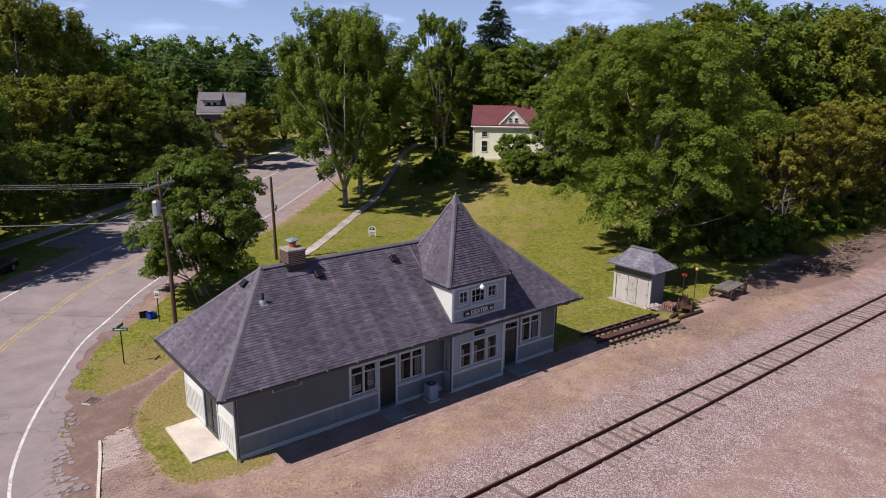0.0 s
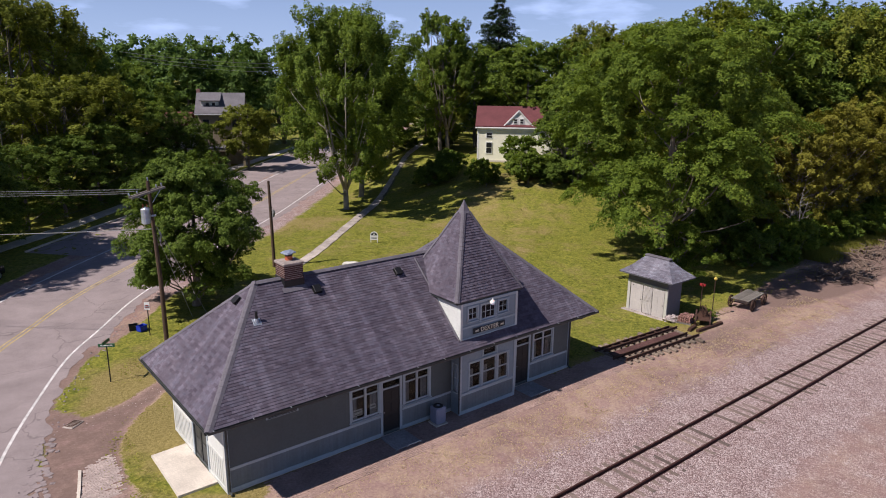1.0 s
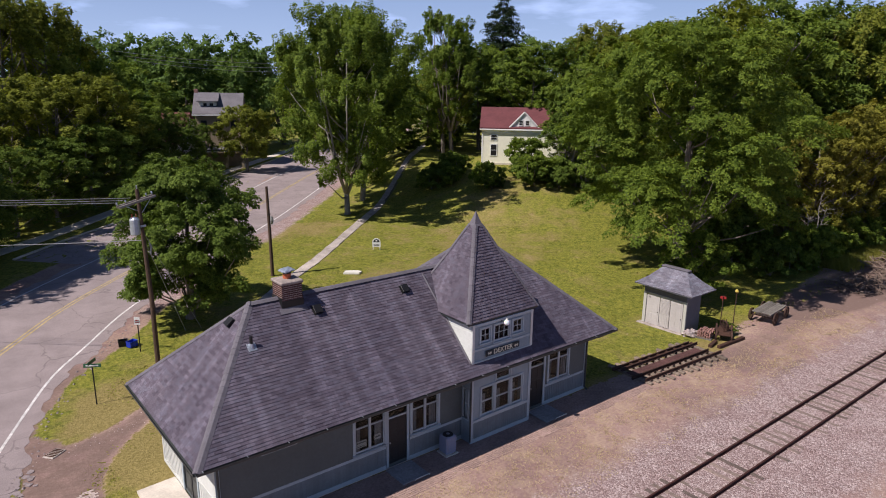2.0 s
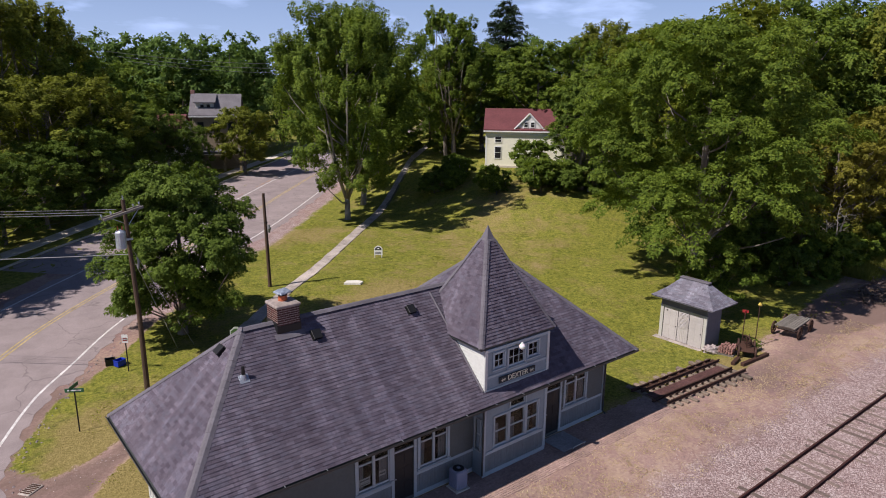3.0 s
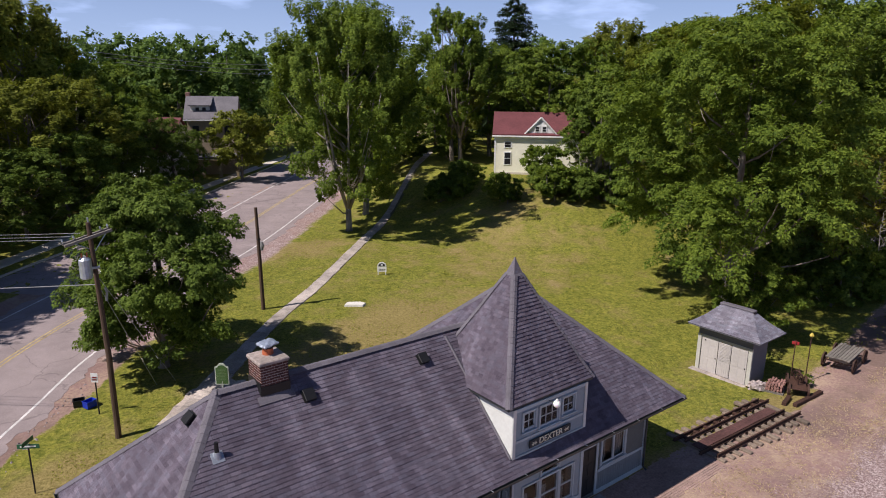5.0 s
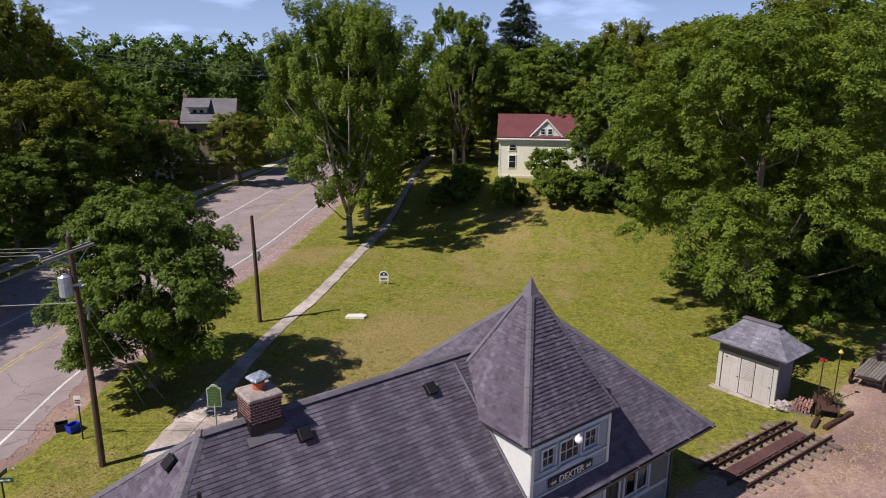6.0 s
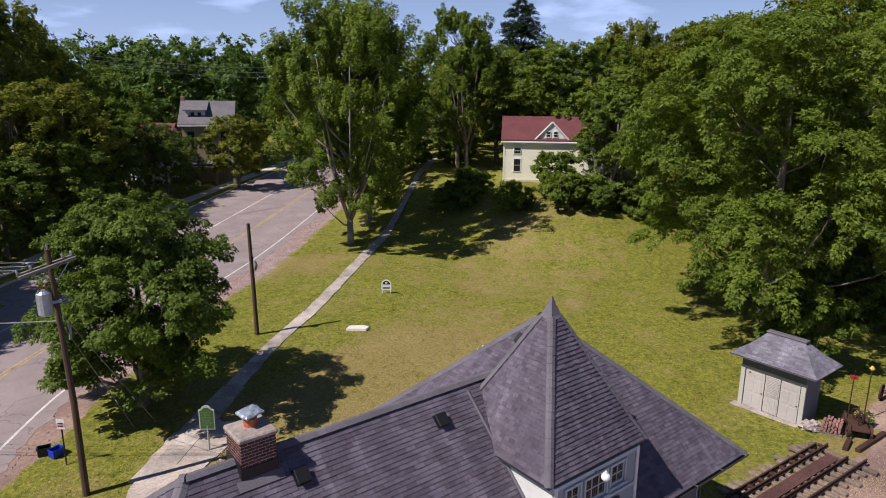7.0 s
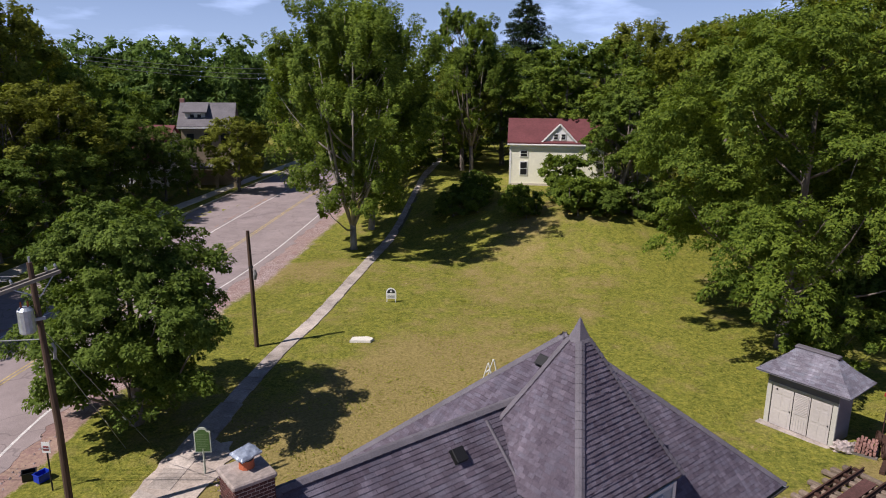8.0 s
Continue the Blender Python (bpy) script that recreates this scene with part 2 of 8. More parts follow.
M_bark = surf("grey_brown_bark", (0.21, 0.18, 0.15), 0.95, fine=6, spread=0.4, wear=0.3, bump=0.8, dist=0.05, stretch=(1, 1, 0.25))
M_palebark = surf("pale_grey_bark", (0.30, 0.275, 0.24), 0.95, fine=6, spread=0.3, wear=0.35, bump=0.7, dist=0.04, stretch=(1, 1, 0.25))
M_branch = surf("dead_branch_wood", (0.27, 0.195, 0.155), 0.95, fine=8, spread=0.35, wear=0.35, bump=0.4, vary="island", amount=0.5)
M_line_w = surf("worn_white_line", (0.70, 0.67, 0.66), 0.8, fine=6, large=1.5, spread=0.2, wear=0.35, bump=0.1)
M_line_y = surf("worn_yellow_line", (0.52, 0.40, 0.17), 0.8, fine=6, large=1.5, spread=0.25, wear=0.4, bump=0.1)
M_stone = surf("pink_grey_ballast_stone", (0.60, 0.485, 0.475), 0.9, fine=20, spread=0.2, bump=0.3, vary="island", amount=0.68)
M_cream = surf("cream_siding_paint", (0.89, 0.87, 0.72), 0.7, fine=5, spread=0.05, wear=0.1, bump=0.05)
M_whitetrim = surf("white_trim_paint", (0.82, 0.82, 0.80), 0.6, fine=6, spread=0.05, wear=0.08, bump=0.05)
M_redroof = surf("dull_red_roof_shingle", (0.155, 0.048, 0.054), 0.85, fine=6, spread=0.2, wear=0.25, bump=0.3)
M_greyroof = surf("pale_grey_roof_shingle", (0.165, 0.155, 0.17), 0.85, fine=6, spread=0.2, wear=0.25, bump=0.3)
M_tan = surf("tan_house_siding", (0.36, 0.29, 0.20), 0.8, fine=5, spread=0.12, wear=0.2)
M_shedwall = surf("pale_grey_shed_paint", (0.50, 0.49, 0.44), 0.7, fine=9, spread=0.08, wear=0.15, bump=0.1)
M_sheddark = surf("blue_grey_shed_paint", (0.15, 0.148, 0.175), 0.7, fine=9, spread=0.08, wear=0.15, bump=0.1)
M_sheddoor = surf("cream_shed_door_paint", (0.50, 0.465, 0.45), 0.65, fine=9, spread=0.06, wear=0.14, bump=0.08)
M_green = surf("green_sign_enamel", (0.03, 0.13, 0.06), 0.45, fine=10, spread=0.15)
M_greenp = surf("marker_green", (0.06, 0.13, 0.035), 0.5, fine=10, spread=0.2)
M_marktext = surf("worn_marker_lettering", (0.14, 0.22, 0.10), 0.5, fine=10, spread=0.2)
M_gold = surf("pale_marker_trim", (0.50, 0.55, 0.47), 0.5, fine=10, spread=0.1)
M_blue = surf("blue_bin_plastic", (0.012, 0.045, 0.48), 0.4, fine=10, spread=0.15)
M_bin = surf("black_bin_plastic", (0.02, 0.02, 0.022), 0.4, fine=10, spread=0.2)
M_red = surf("red_signal_paint", (0.34, 0.03, 0.03), 0.5, fine=10, spread=0.2)
M_yellow = surf("dull_yellow_lamp_paint", (0.58, 0.44, 0.08), 0.5, fine=10, spread=0.2)
M_signpost = surf("dark_steel_post", (0.055, 0.05, 0.045), 0.7, metal=0.3, fine=20, spread=0.3)
M_ac = surf("grey_ac_cabinet", (0.25, 0.28, 0.38), 0.5, fine=10, spread=0.08)
M_wrap = surf("crumpled_plastic_wrap", (0.50, 0.42, 0.40), 0.3, fine=5, large=3, spread=0.4, wear=0.45, bump=0.9, dist=0.05)
M_redbrick = surf("salvaged_brick", (0.44, 0.235, 0.20), 0.85, fine=14, spread=0.25, wear=0.3, vary="object", amount=0.45)
M_wire = surf("weathered_cable", (0.30, 0.30, 0.30), 0.6, fine=5, bump=0)
M_letter = surf("pale_letter_paint", (0.86, 0.80, 0.62), 0.6, fine=12, spread=0.06, bump=0)
M_signbk = surf("dark_sign_board", (0.025, 0.03, 0.035), 0.6, fine=12, spread=0.2, bump=0.05)
M_cloth = surf("pale_curtain", (0.42, 0.42, 0.44), 0.9, fine=6, spread=0.15, wear=0.3)
M_carp = surf("dark_car_paint", (0.012, 0.014, 0.02), 0.25, fine=4, spread=0.05, bump=0, spec=0.6)
M_tyre = surf("tyre_rubber", (0.02, 0.02, 0.02), 0.9, fine=20)

M_glass, _n, _l, _p = node_mat("window_glass")
_p.inputs["Base Color"].default_value = (0.55, 0.6, 0.6, 1)
_p.inputs["Roughness"].default_value = 0.03
_p.inputs["IOR"].default_value = 1.25
_p.inputs["Transmission Weight"].default_value = 1.0

M_globe, _n, _l, _p = node_mat("white_glass_globe")
_p.inputs["Base Color"].default_value = (0.85, 0.85, 0.83, 1)
_p.inputs["Roughness"].default_value = 0.15
_p.inputs["Subsurface Weight"].default_value = 0.3

L_mid = leaf_mat("leaf_maple", (0.055, 0.098, 0.017), (0.222, 0.294, 0.044), 0.40)
L_bright = leaf_mat("leaf_walnut", (0.045, 0.084, 0.013), (0.202, 0.268, 0.037), 0.40)
L_yellow = leaf_mat("leaf_yellow_green", (0.062, 0.082, 0.009), (0.195, 0.222, 0.022), 0.38)
L_dark = leaf_mat("leaf_dense_maple", (0.048, 0.083, 0.015), (0.168, 0.235, 0.041), 0.36)
L_olive = leaf_mat("leaf_olive", (0.085, 0.105, 0.017), (0.275, 0.300, 0.045), 0.42)
L_brown = leaf_mat("leaf_yellowed_brush", (0.095, 0.100, 0.016), (0.300, 0.275, 0.046), 0.40)
L_far = leaf_mat("leaf_far", (0.055, 0.100, 0.026), (0.175, 0.265, 0.064), 0.4)
M_grassblade = leaf_mat("grass_blade", (0.16, 0.175, 0.028), (0.33, 0.31, 0.075), 0.45)
L_conifer = leaf_mat("needles", (0.020, 0.040, 0.020), (0.070, 0.105, 0.048), 0.15)
M_straw = leaf_mat("dry_straw", (0.33, 0.25, 0.16), (0.58, 0.46, 0.31), 0.35)


def ground_material():
    m, n, l, p = node_mat("ground_surface")
    g = n.new("ShaderNodeNewGeometry")
    vec = g.outputs["Position"]
    at = n.new("ShaderNodeAttribute")
    at.attribute_name = "zone"
    sep = n.new("ShaderNodeSeparateColor")
    l.new(at.outputs["Color"], sep.inputs["Color"])
    nf = nnoise(n, l, 7.0, 6, 0.72, vec)
    nm = nnoise(n, l, 0.9, 5, 0.65, vec)
    nl = nnoise(n, l, 0.16, 4, 0.6, vec)
    nq = nnoise(n, l, 0.33, 5, 0.62, vec)
    # mown grass, greener and drier by patches
    grass = nramp(n, l, nf, [(0.3, (0.080, 0.098, 0.015)), (0.5, (0.196, 0.203, 0.033)), (0.7, (0.318, 0.304, 0.064))])
    dry = nramp(n, l, nf, [(0.28, (0.165, 0.130, 0.040)), (0.72, (0.38, 0.295, 0.125))])
    f = nmath(n, l, "ADD", nmath(n, l, "MULTIPLY", nm, 0.5), nmath(n, l, "MULTIPLY", nq, 0.95))
    f = nmath(n, l, "ADD", f, nmath(n, l, "MULTIPLY", sep.outputs["Blue"], 0.68))
    f = nramp(n, l, f, [(0.75, grey(0)), (1.0, grey(0.92))])
    n2 = nnoise(n, l, 2.6, 5, 0.7, vec)
    grass = nmix(n, l, 1.0, grass, nramp(n, l, n2, [(0.34, (0.55, 0.6, 0.52)), (0.5, grey(0.98)), (0.66, (1.34, 1.22, 1.2))]), "MULTIPLY")
    grass = nmix(n, l, f, grass, dry)
    spots = nramp(n, l, nnoise(n, l, 1.5, 4, 0.6, vec), [(0.65, grey(0)), (0.76, grey(0.55))])
    grass = nmix(n, l, spots, grass, (0.24, 0.165, 0.075))
    # bare soil and trackside dirt
    v = n.new("ShaderNodeTexVoronoi")
    v.inputs["Scale"].default_value = 11
    l.new(vec, v.inputs["Vector"])
    dirt = nramp(n, l, nf, [(0.2, (0.215, 0.138, 0.120)), (0.55, (0.318, 0.214, 0.187)), (0.85, (0.43, 0.308, 0.272))])
    straw = nmath(n, l, "ADD", nmath(n, l, "MULTIPLY", nm, 0.6), nmath(n, l, "MULTIPLY", nf, 0.5))
    dirt = nmix(n, l, nramp(n, l, straw, [(0.50, grey(0)), (0.66, grey(0.8))]), dirt, (0.42, 0.315, 0.225))
    dirt = nmix(n, l, 1.0, dirt, nramp(n, l, nl, [(0.36, (0.72, 0.70, 0.76)), (0.5, (0.95, 0.92, 0.94)), (0.64, grey(1.08))]), "MULTIPLY")
    # ballast
    st = n.new("ShaderNodeTexVoronoi")
    st.inputs["Scale"].default_value = 17
    l.new(vec, st.inputs["Vector"])
    sc = n.new("ShaderNodeSeparateColor")
    l.new(st.outputs["Color"], sc.inputs["Color"])
    bal = nramp(n, l, sc.outputs["Red"], [(0.0, (0.24, 0.166, 0.160)), (0.5, (0.375, 0.284, 0.272)), (1.0, (0.62, 0.515, 0.50))])
    bal = nmix(n, l, 1.0, bal, nramp(n, l, st.outputs["Distance"], [(0.0, grey(1.0)), (0.75, grey(0.8))]), "MULTIPLY")
    bal = nmix(n, l, 1.0, bal, nramp(n, l, nm, [(0.3, (0.86, 0.78, 0.78)), (0.7, grey(1.08))]), "MULTIPLY")

    def edge(sock, soft=0.12):
        k = nmath(n, l, "ADD", sock, nmath(n, l, "MULTIPLY", nmath(n, l, "SUBTRACT", nm, 0.5), 1.0))
        k = nmath(n, l, "ADD", k, nmath(n, l, "MULTIPLY", nmath(n, l, "SUBTRACT", nf, 0.5), 1.0))
        k = nmath(n, l, "ADD", k, nmath(n, l, "MULTIPLY", nmath(n, l, "SUBTRACT", nq, 0.5), 0.9))
        return nramp(n, l, k, [(0.5 - soft, grey(0)), (0.5 + soft, grey(1))])

    # trodden dark soil
    trod = nramp(n, l, nf, [(0.2, (0.155, 0.102, 0.086)), (0.55, (0.205, 0.14, 0.12)), (0.85, (0.29, 0.21, 0.18))])
    dirt = nmix(n, l, nramp(n, l, nmath(n, l, "ADD", at.outputs["Alpha"], nmath(n, l, "MULTIPLY", nmath(n, l, "SUBTRACT", nm, 0.5), 0.9)), [(0.35, grey(0)), (0.65, grey(1))]), dirt, trod)
    c = nmix(n, l, edge(sep.outputs["Red"]), grass, dirt)
    eb = edge(sep.outputs["Green"], 0.24)
    c = nmix(n, l, eb, c, bal)
    l.new(c, p.inputs["Base Color"])
    p.inputs["Roughness"].default_value = 0.95
    p.inputs["Specular IOR Level"].default_value = 0.15
    h = nmath(n, l, "ADD", nmath(n, l, "MULTIPLY", nf, nmath(n, l, "SUBTRACT", 1.0, nmath(n, l, "MULTIPLY", edge(sep.outputs["Red"]), 0.65))), nmath(n, l, "MULTIPLY", nmath(n, l, "MULTIPLY", eb, st.outputs["Distance"]), -0.45))
    nbump(n, l, p, h, 1.0, 0.09)
    return m


def asphalt_material():
    m, n, l, p = node_mat("worn_asphalt")
    g = n.new("ShaderNodeNewGeometry")
    vec = g.outputs["Position"]
    f1 = nnoise(n, l, 30, 4, 0.7, vec)
    f2 = nnoise(n, l, 0.5, 5, 0.65, vec)
    c = nramp(n, l, f1, [(0.3, (0.240, 0.196, 0.198)), (0.7, (0.360, 0.300, 0.298))])
    c = nmix(n, l, 1.0, c, nramp(n, l, f2, [(0.3, grey(0.78)), (0.7, grey(1.1))]), "MULTIPLY")
    v = n.new("ShaderNodeTexVoronoi")
    v.feature = "DISTANCE_TO_EDGE"
    v.inputs["Scale"].default_value = 0.22
    wob = n.new("ShaderNodeMix")
    wob.data_type = "VECTOR"
    wob.inputs["Factor"].default_value = 0.12
    nt = n.new("ShaderNodeTexNoise")
    nt.inputs["Scale"].default_value = 0.8
    l.new(vec, nt.inputs["Vector"])
    l.new(vec, wob.inputs["A"])
    sc = n.new("ShaderNodeVectorMath")
    sc.operation = "SCALE"
    sc.inputs["Scale"].default_value = 14
    l.new(nt.outputs["Color"], sc.inputs[0])
    l.new(sc.outputs[0], wob.inputs["B"])
    l.new(wob.outputs["Result"], v.inputs["Vector"])
    crack = nramp(n, l, v.outputs["Distance"], [(0.003, grey(0.7)), (0.009, grey(1))])
    c = nmix(n, l, 1.0, c, crack, "MULTIPLY")
    l.new(c, p.inputs["Base Color"])
    p.inputs["Roughness"].default_value = 0.9
    p.inputs["Specular IOR Level"].default_value = 0.3
    nbump(n, l, p, f1, 0.3, 0.01)
    return m


M_ground = ground_material()
M_asphalt = asphalt_material()

# ---- ground ----
def line_dist(px, py, pts):
    """Distance of points to a polyline."""
    best = np.full(np.shape(px), 1e9)
    for (ax, ay), (bx_, by_) in zip(pts, pts[1:]):
        dx, dy = bx_ - ax, by_ - ay
        t = np.clip(((px - ax) * dx + (py - ay) * dy) / (dx * dx + dy * dy), 0, 1)
        best = np.minimum(best, np.hypot(px - ax - t * dx, py - ay - t * dy))
    return best


ROAD = [(-13.5, -60), (-13.0, -20), (-12.4, 0), (-10.8, 9), (-6.6, 19.3), (-3.0, 24.4), (1.2, 29.6), (10.2, 38.8), (20.4, 48.4), (38.5, 68.2), (60, 91), (110, 144)]


def smooth_line(pts, step=1.5):
    """Catmull-Rom through the points, at even steps."""
    p = [Vector((*q, 0)) for q in pts]
    p = [p[0] * 2 - p[1]] + p + [p[-1] * 2 - p[-2]]
    out = []
    for i in range(1, len(p) - 2):
        n = max(2, int((p[i + 1] - p[i]).length / step))
        for k in range(n):
            t = k / n
            a, b, c, d = p[i - 1], p[i], p[i + 1], p[i + 2]
            out.append(0.5 * ((2 * b) + (c - a) * t + (2 * a - 5 * b + 4 * c - d) * t * t + (3 * b - a - 3 * c + d) * t ** 3))
    out.append(p[-2])
    return [(v.x, v.y) for v in out]


ROAD_S = smooth_line(ROAD)


def strip(pts, left, right, lift, thick=0.05, cols=4, wob=0.0, seed=3):
    """A slab along a line, draped on the ground: left and right are the offsets of its sides."""
    rr = random.Random(seed)
    verts, faces = [], []
    n = len(pts)
    for i, (x, y) in enumerate(pts):
        a, b = pts[max(0, i - 1)], pts[min(n - 1, i + 1)]
        d = Vector((b[0] - a[0], b[1] - a[1])).normalized()
        nx, ny = -d.y, d.x
        for k in range(cols + 1):
            rgt = right(x, y) if callable(right) else right
            o = rgt + (left - rgt) * k / cols
            if wob and k in (0, cols):
                o += wob * (0.7 * noise.noise(Vector((x * 0.25, y * 0.25, k))) + 0.7 * noise.noise(Vector((x * 0.9, y * 0.9, k + 5))) + 0.3 * rr.uniform(-1, 1))
            px, py = x + nx * o, y + ny * o
            verts.append((px, py, gh(px, py) + lift))
        first = len(verts) - cols - 1
        for k in (0, cols):
            px, py, pz = verts[first + k]
            verts.append((px, py, pz - thick))
    w = cols + 3
    for i in range(n - 1):
        for k in range(cols):
            faces.append((i * w + k, i * w + k + 1, (i + 1) * w + k + 1, (i + 1) * w + k)[::-1])
        faces.append((i * w, i * w + cols + 1, (i + 1) * w + cols + 1, (i + 1) * w))
        faces.append((i * w + cols, (i + 1) * w + cols, (i + 1) * w + cols + 2, i * w + cols + 2))
    return verts, faces


def inside(px, py, poly):
    """Which points lie inside a closed outline."""
    got = np.zeros(np.shape(px), bool)
    for (ax, ay), (bx_, by_) in zip(poly, poly[1:]):
        cross = ((ay > py) != (by_ > py)) & (px < (bx_ - ax) * (py - ay) / (by_ - ay + 1e-12) + ax)
        got ^= cross
    return got


def make_ground():
    def axis(lo, hi, step, far):
        mid = list(np.arange(lo, hi + 1e-6, step))
        a, s = [], step
        v = lo
        while v > -far:
            s *= 1.35
            v -= s
            a.append(v)
        b, s, v = [], step, hi
        while v < far:
            s *= 1.35
            v += s
            b.append(v)
        return np.array(a[::-1] + mid + b)

    xs, ys = axis(-26, 76, 0.55, 1500), axis(-30, 70, 0.55, 1500)
    X, Y = np.meshgrid(xs, ys)
    Z = gz(X, Y)
    rng = np.random.RandomState(4)
    near = (np.abs(X - 25) < 51) & (np.abs(Y - 20) < 50)
    Z = Z + rng.uniform(-0.012, 0.012, Z.shape) * near * (line_dist(X, Y, ROAD_S) > 6.6)
    ny, nx = X.shape
    verts = np.stack([X, Y, Z], -1).reshape(-1, 3)
    idx = np.arange(nx * ny).reshape(ny, nx)
    quads = np.stack([idx[:-1, :-1], idx[:-1, 1:], idx[1:, 1:], idx[1:, :-1]], -1).reshape(-1, 4)
    me = mesh_from("ground", verts.tolist(), quads.tolist(), [M_ground], True)
    # zones: bare soil, ballast, dry grass
    road = line_dist(X, Y, ROAD_S)
    near_y = np.interp(X, [20, 26, 30, 36, 39, 42], [0, -0.3, -1.4, -1.4, -0.6, 0])
    soil = smooth_step(0.4, -0.6, Y - near_y) * smooth_step(-6.5, -4.5, X)
    soil = np.maximum(soil, smooth_step(-13.5, -14.5, Y))
    edge = np.interp(Y, [13, 17.5, 20, 24], [5.2, 5.4, 6.2, 6.6])
    soil = np.maximum(soil, smooth_step(0.5, -0.5, road - edge) * ((X - 16.5) * 0.72 - (Y - 38) * 0.69 > -12))
    patch = [(-6.9, -9), (-6.7, 2), (-6.3, 3.9), (-5.8, 5.7), (-5.1, 7.6), (-4.6, 10.9), (-4.2, 12.6), (-3.9, 12.1), (-2.9, 10.4), (-1.2, 10.9), (0.5, 12.1), (3.2, 13.9), (3.7, 12.7), (0.8, 10.8), (-0.4, 9.4), (-1.6, 8.1), (-2.4, 5.5), (-2.9, 2.0), (-2.6, -0.8), (-1.5, -1.3), (-1.5, -9), (-6.9, -9)]
    trail = smooth_step(-0.45, 0.45, line_dist(X, Y, patch) * np.where(inside(X, Y, patch), 1, -1))
    soil = np.maximum(soil, trail)
    dark = np.maximum(0.62 * trail, 0.55 * smooth_step(8.0, 6.6, road) * smooth_step(26, 18, Y))
    dark = np.maximum(dark, smooth_step(3.4, 1.8, line_dist(X, Y, [(42, -0.6), (50, -1.6), (62, -0.8), (120, 0)])))
    dark = np.maximum(dark, 0.5 * smooth_step(1.8, 0.6, line_dist(X, Y, [(29, -2.9), (36, -2.4), (43, -1.6)])))
    dark = np.maximum(dark, 0.75 * smooth_step(0.8, 0.2, line_dist(X, Y, [(19, -5.7), (26, -5.9), (33, -5.4)])))
    soil = np.maximum(soil, smooth_step(3.4, 2.0, line_dist(X, Y, [(36, -2.6), (48, -1.0), (62, 0.8), (120, 1.2)])))
    # a wedge of grass at the depot's end
    wedge = smooth_step(1.5, 0.7, line_dist(X, Y, [(-1.2, 6.5), (-1.5, 1.0), (-0.9, 0.2), (0.6, -0.2)]))
    soil = soil * (1 - 0.9 * wedge)
    ball = smooth_step(-3.8, -7.0, Y) * smooth_step(-15.2, -11.0, Y) * smooth_step(-6.5, -5.5, X + 0 * Y)
    ball = np.maximum(ball, 0.46 * smooth_step(-12, -14, Y))
    ball = np.maximum(ball, 0.62 * smooth_step(7.4, 6.6, road) * smooth_step(20, 28, Y) * ((X - 16.5) * 0.72 - (Y - 38) * 0.69 > -8))
    dry = 0.95 * np.exp(-((X - 13) ** 2 / 36 + (Y - 15) ** 2 / 26)) + 0.5 * np.exp(-((X - 24) ** 2 / 30 + (Y - 19) ** 2 / 10)) + 0.45 * np.exp(-((X - 24) ** 2 / 16 + (Y - 40) ** 2 / 9)) + 0.3 * np.exp(-((X - 36) ** 2 / 70 + (Y - 26) ** 2 / 30)) + 1.0 * np.exp(-((X + 0.6) ** 2 / 5 + (Y - 8.5) ** 2 / 18)) + 0.85 * np.exp(-((X - 0.1) ** 2 / 3 + (Y - 13.6) ** 2 / 7)) + 0.75 * np.exp(-((X - 21.5) ** 2 / 14 + (Y - 20.0) ** 2 / 7)) + 0.35 * np.exp(-((X - 47) ** 2 / 60 + (Y - 34) ** 2 / 12))
    dry = dry + 0.9 * smooth_step(1.5, -2, Y)
    col = np.stack([soil, ball, np.clip(dry, 0, 1), dark], -1).reshape(-1)
    att = me.color_attributes.new("zone", "FLOAT_COLOR", "POINT")
    att.data.foreach_set("color", col.astype(np.float32))
    return tagged(new("ground", me), "mown green lawn running into bare pink-brown dirt and grey ballast", "ground", kind="structure")


ground = make_ground()


def slab_strip(name, pts, left, right, lift, mat, label, category, thick=0.06, cols=4, wob=0.0):
    v, f = strip(pts, left, right, lift, thick, cols, wob)
    return tagged(new(name, mesh_from(name, v, f, [mat])), label, category, kind="structure")


def plate(name, outline, z, thick, mat, label, category, kind="structure", lift=True, bev=0.012):
    """A flat slab with the given outline."""
    bm = bmesh.new()
    top = [bm.verts.new((x, y, (gh(x, y) if lift else 0) + z)) for x, y in outline]
    f = bm.faces.new(top)
    if f.normal.z < 0:
        f.normal_flip()
    g = bmesh.ops.extrude_face_region(bm, geom=[f])
    bmesh.ops.translate(bm, verts=[v for v in g["geom"] if isinstance(v, bmesh.types.BMVert)], vec=(0, 0, -thick))
    bmesh.ops.recalc_face_normals(bm, faces=bm.faces)
    return tagged(part(name, bm, mat), label, category, kind=kind)


road = slab_strip("road", smooth_line(ROAD, 0.4), 4.9, lambda x, y: -5.0 - 0.75 * float(smooth_step(15, 8, y)), 0.011, M_asphalt, "worn grey asphalt two-lane road with cracked edges", "road", cols=8, wob=0.55)
far_part = [p for p in ROAD_S if p[1] > 34]
slab_strip("parking_lane", far_part, 10.4, 4.95, 0.008, M_asphalt, "grey asphalt parking lane along the kerb", "road")


def offset_line(pts, o):
    out = []
    for i, (x, y) in enumerate(pts):
        a, b = pts[max(0, i - 1)], pts[min(len(pts) - 1, i + 1)]
        d = Vector((b[0] - a[0], b[1] - a[1])).normalized()
        out.append((x - d.y * o, y + d.x * o))
    return out


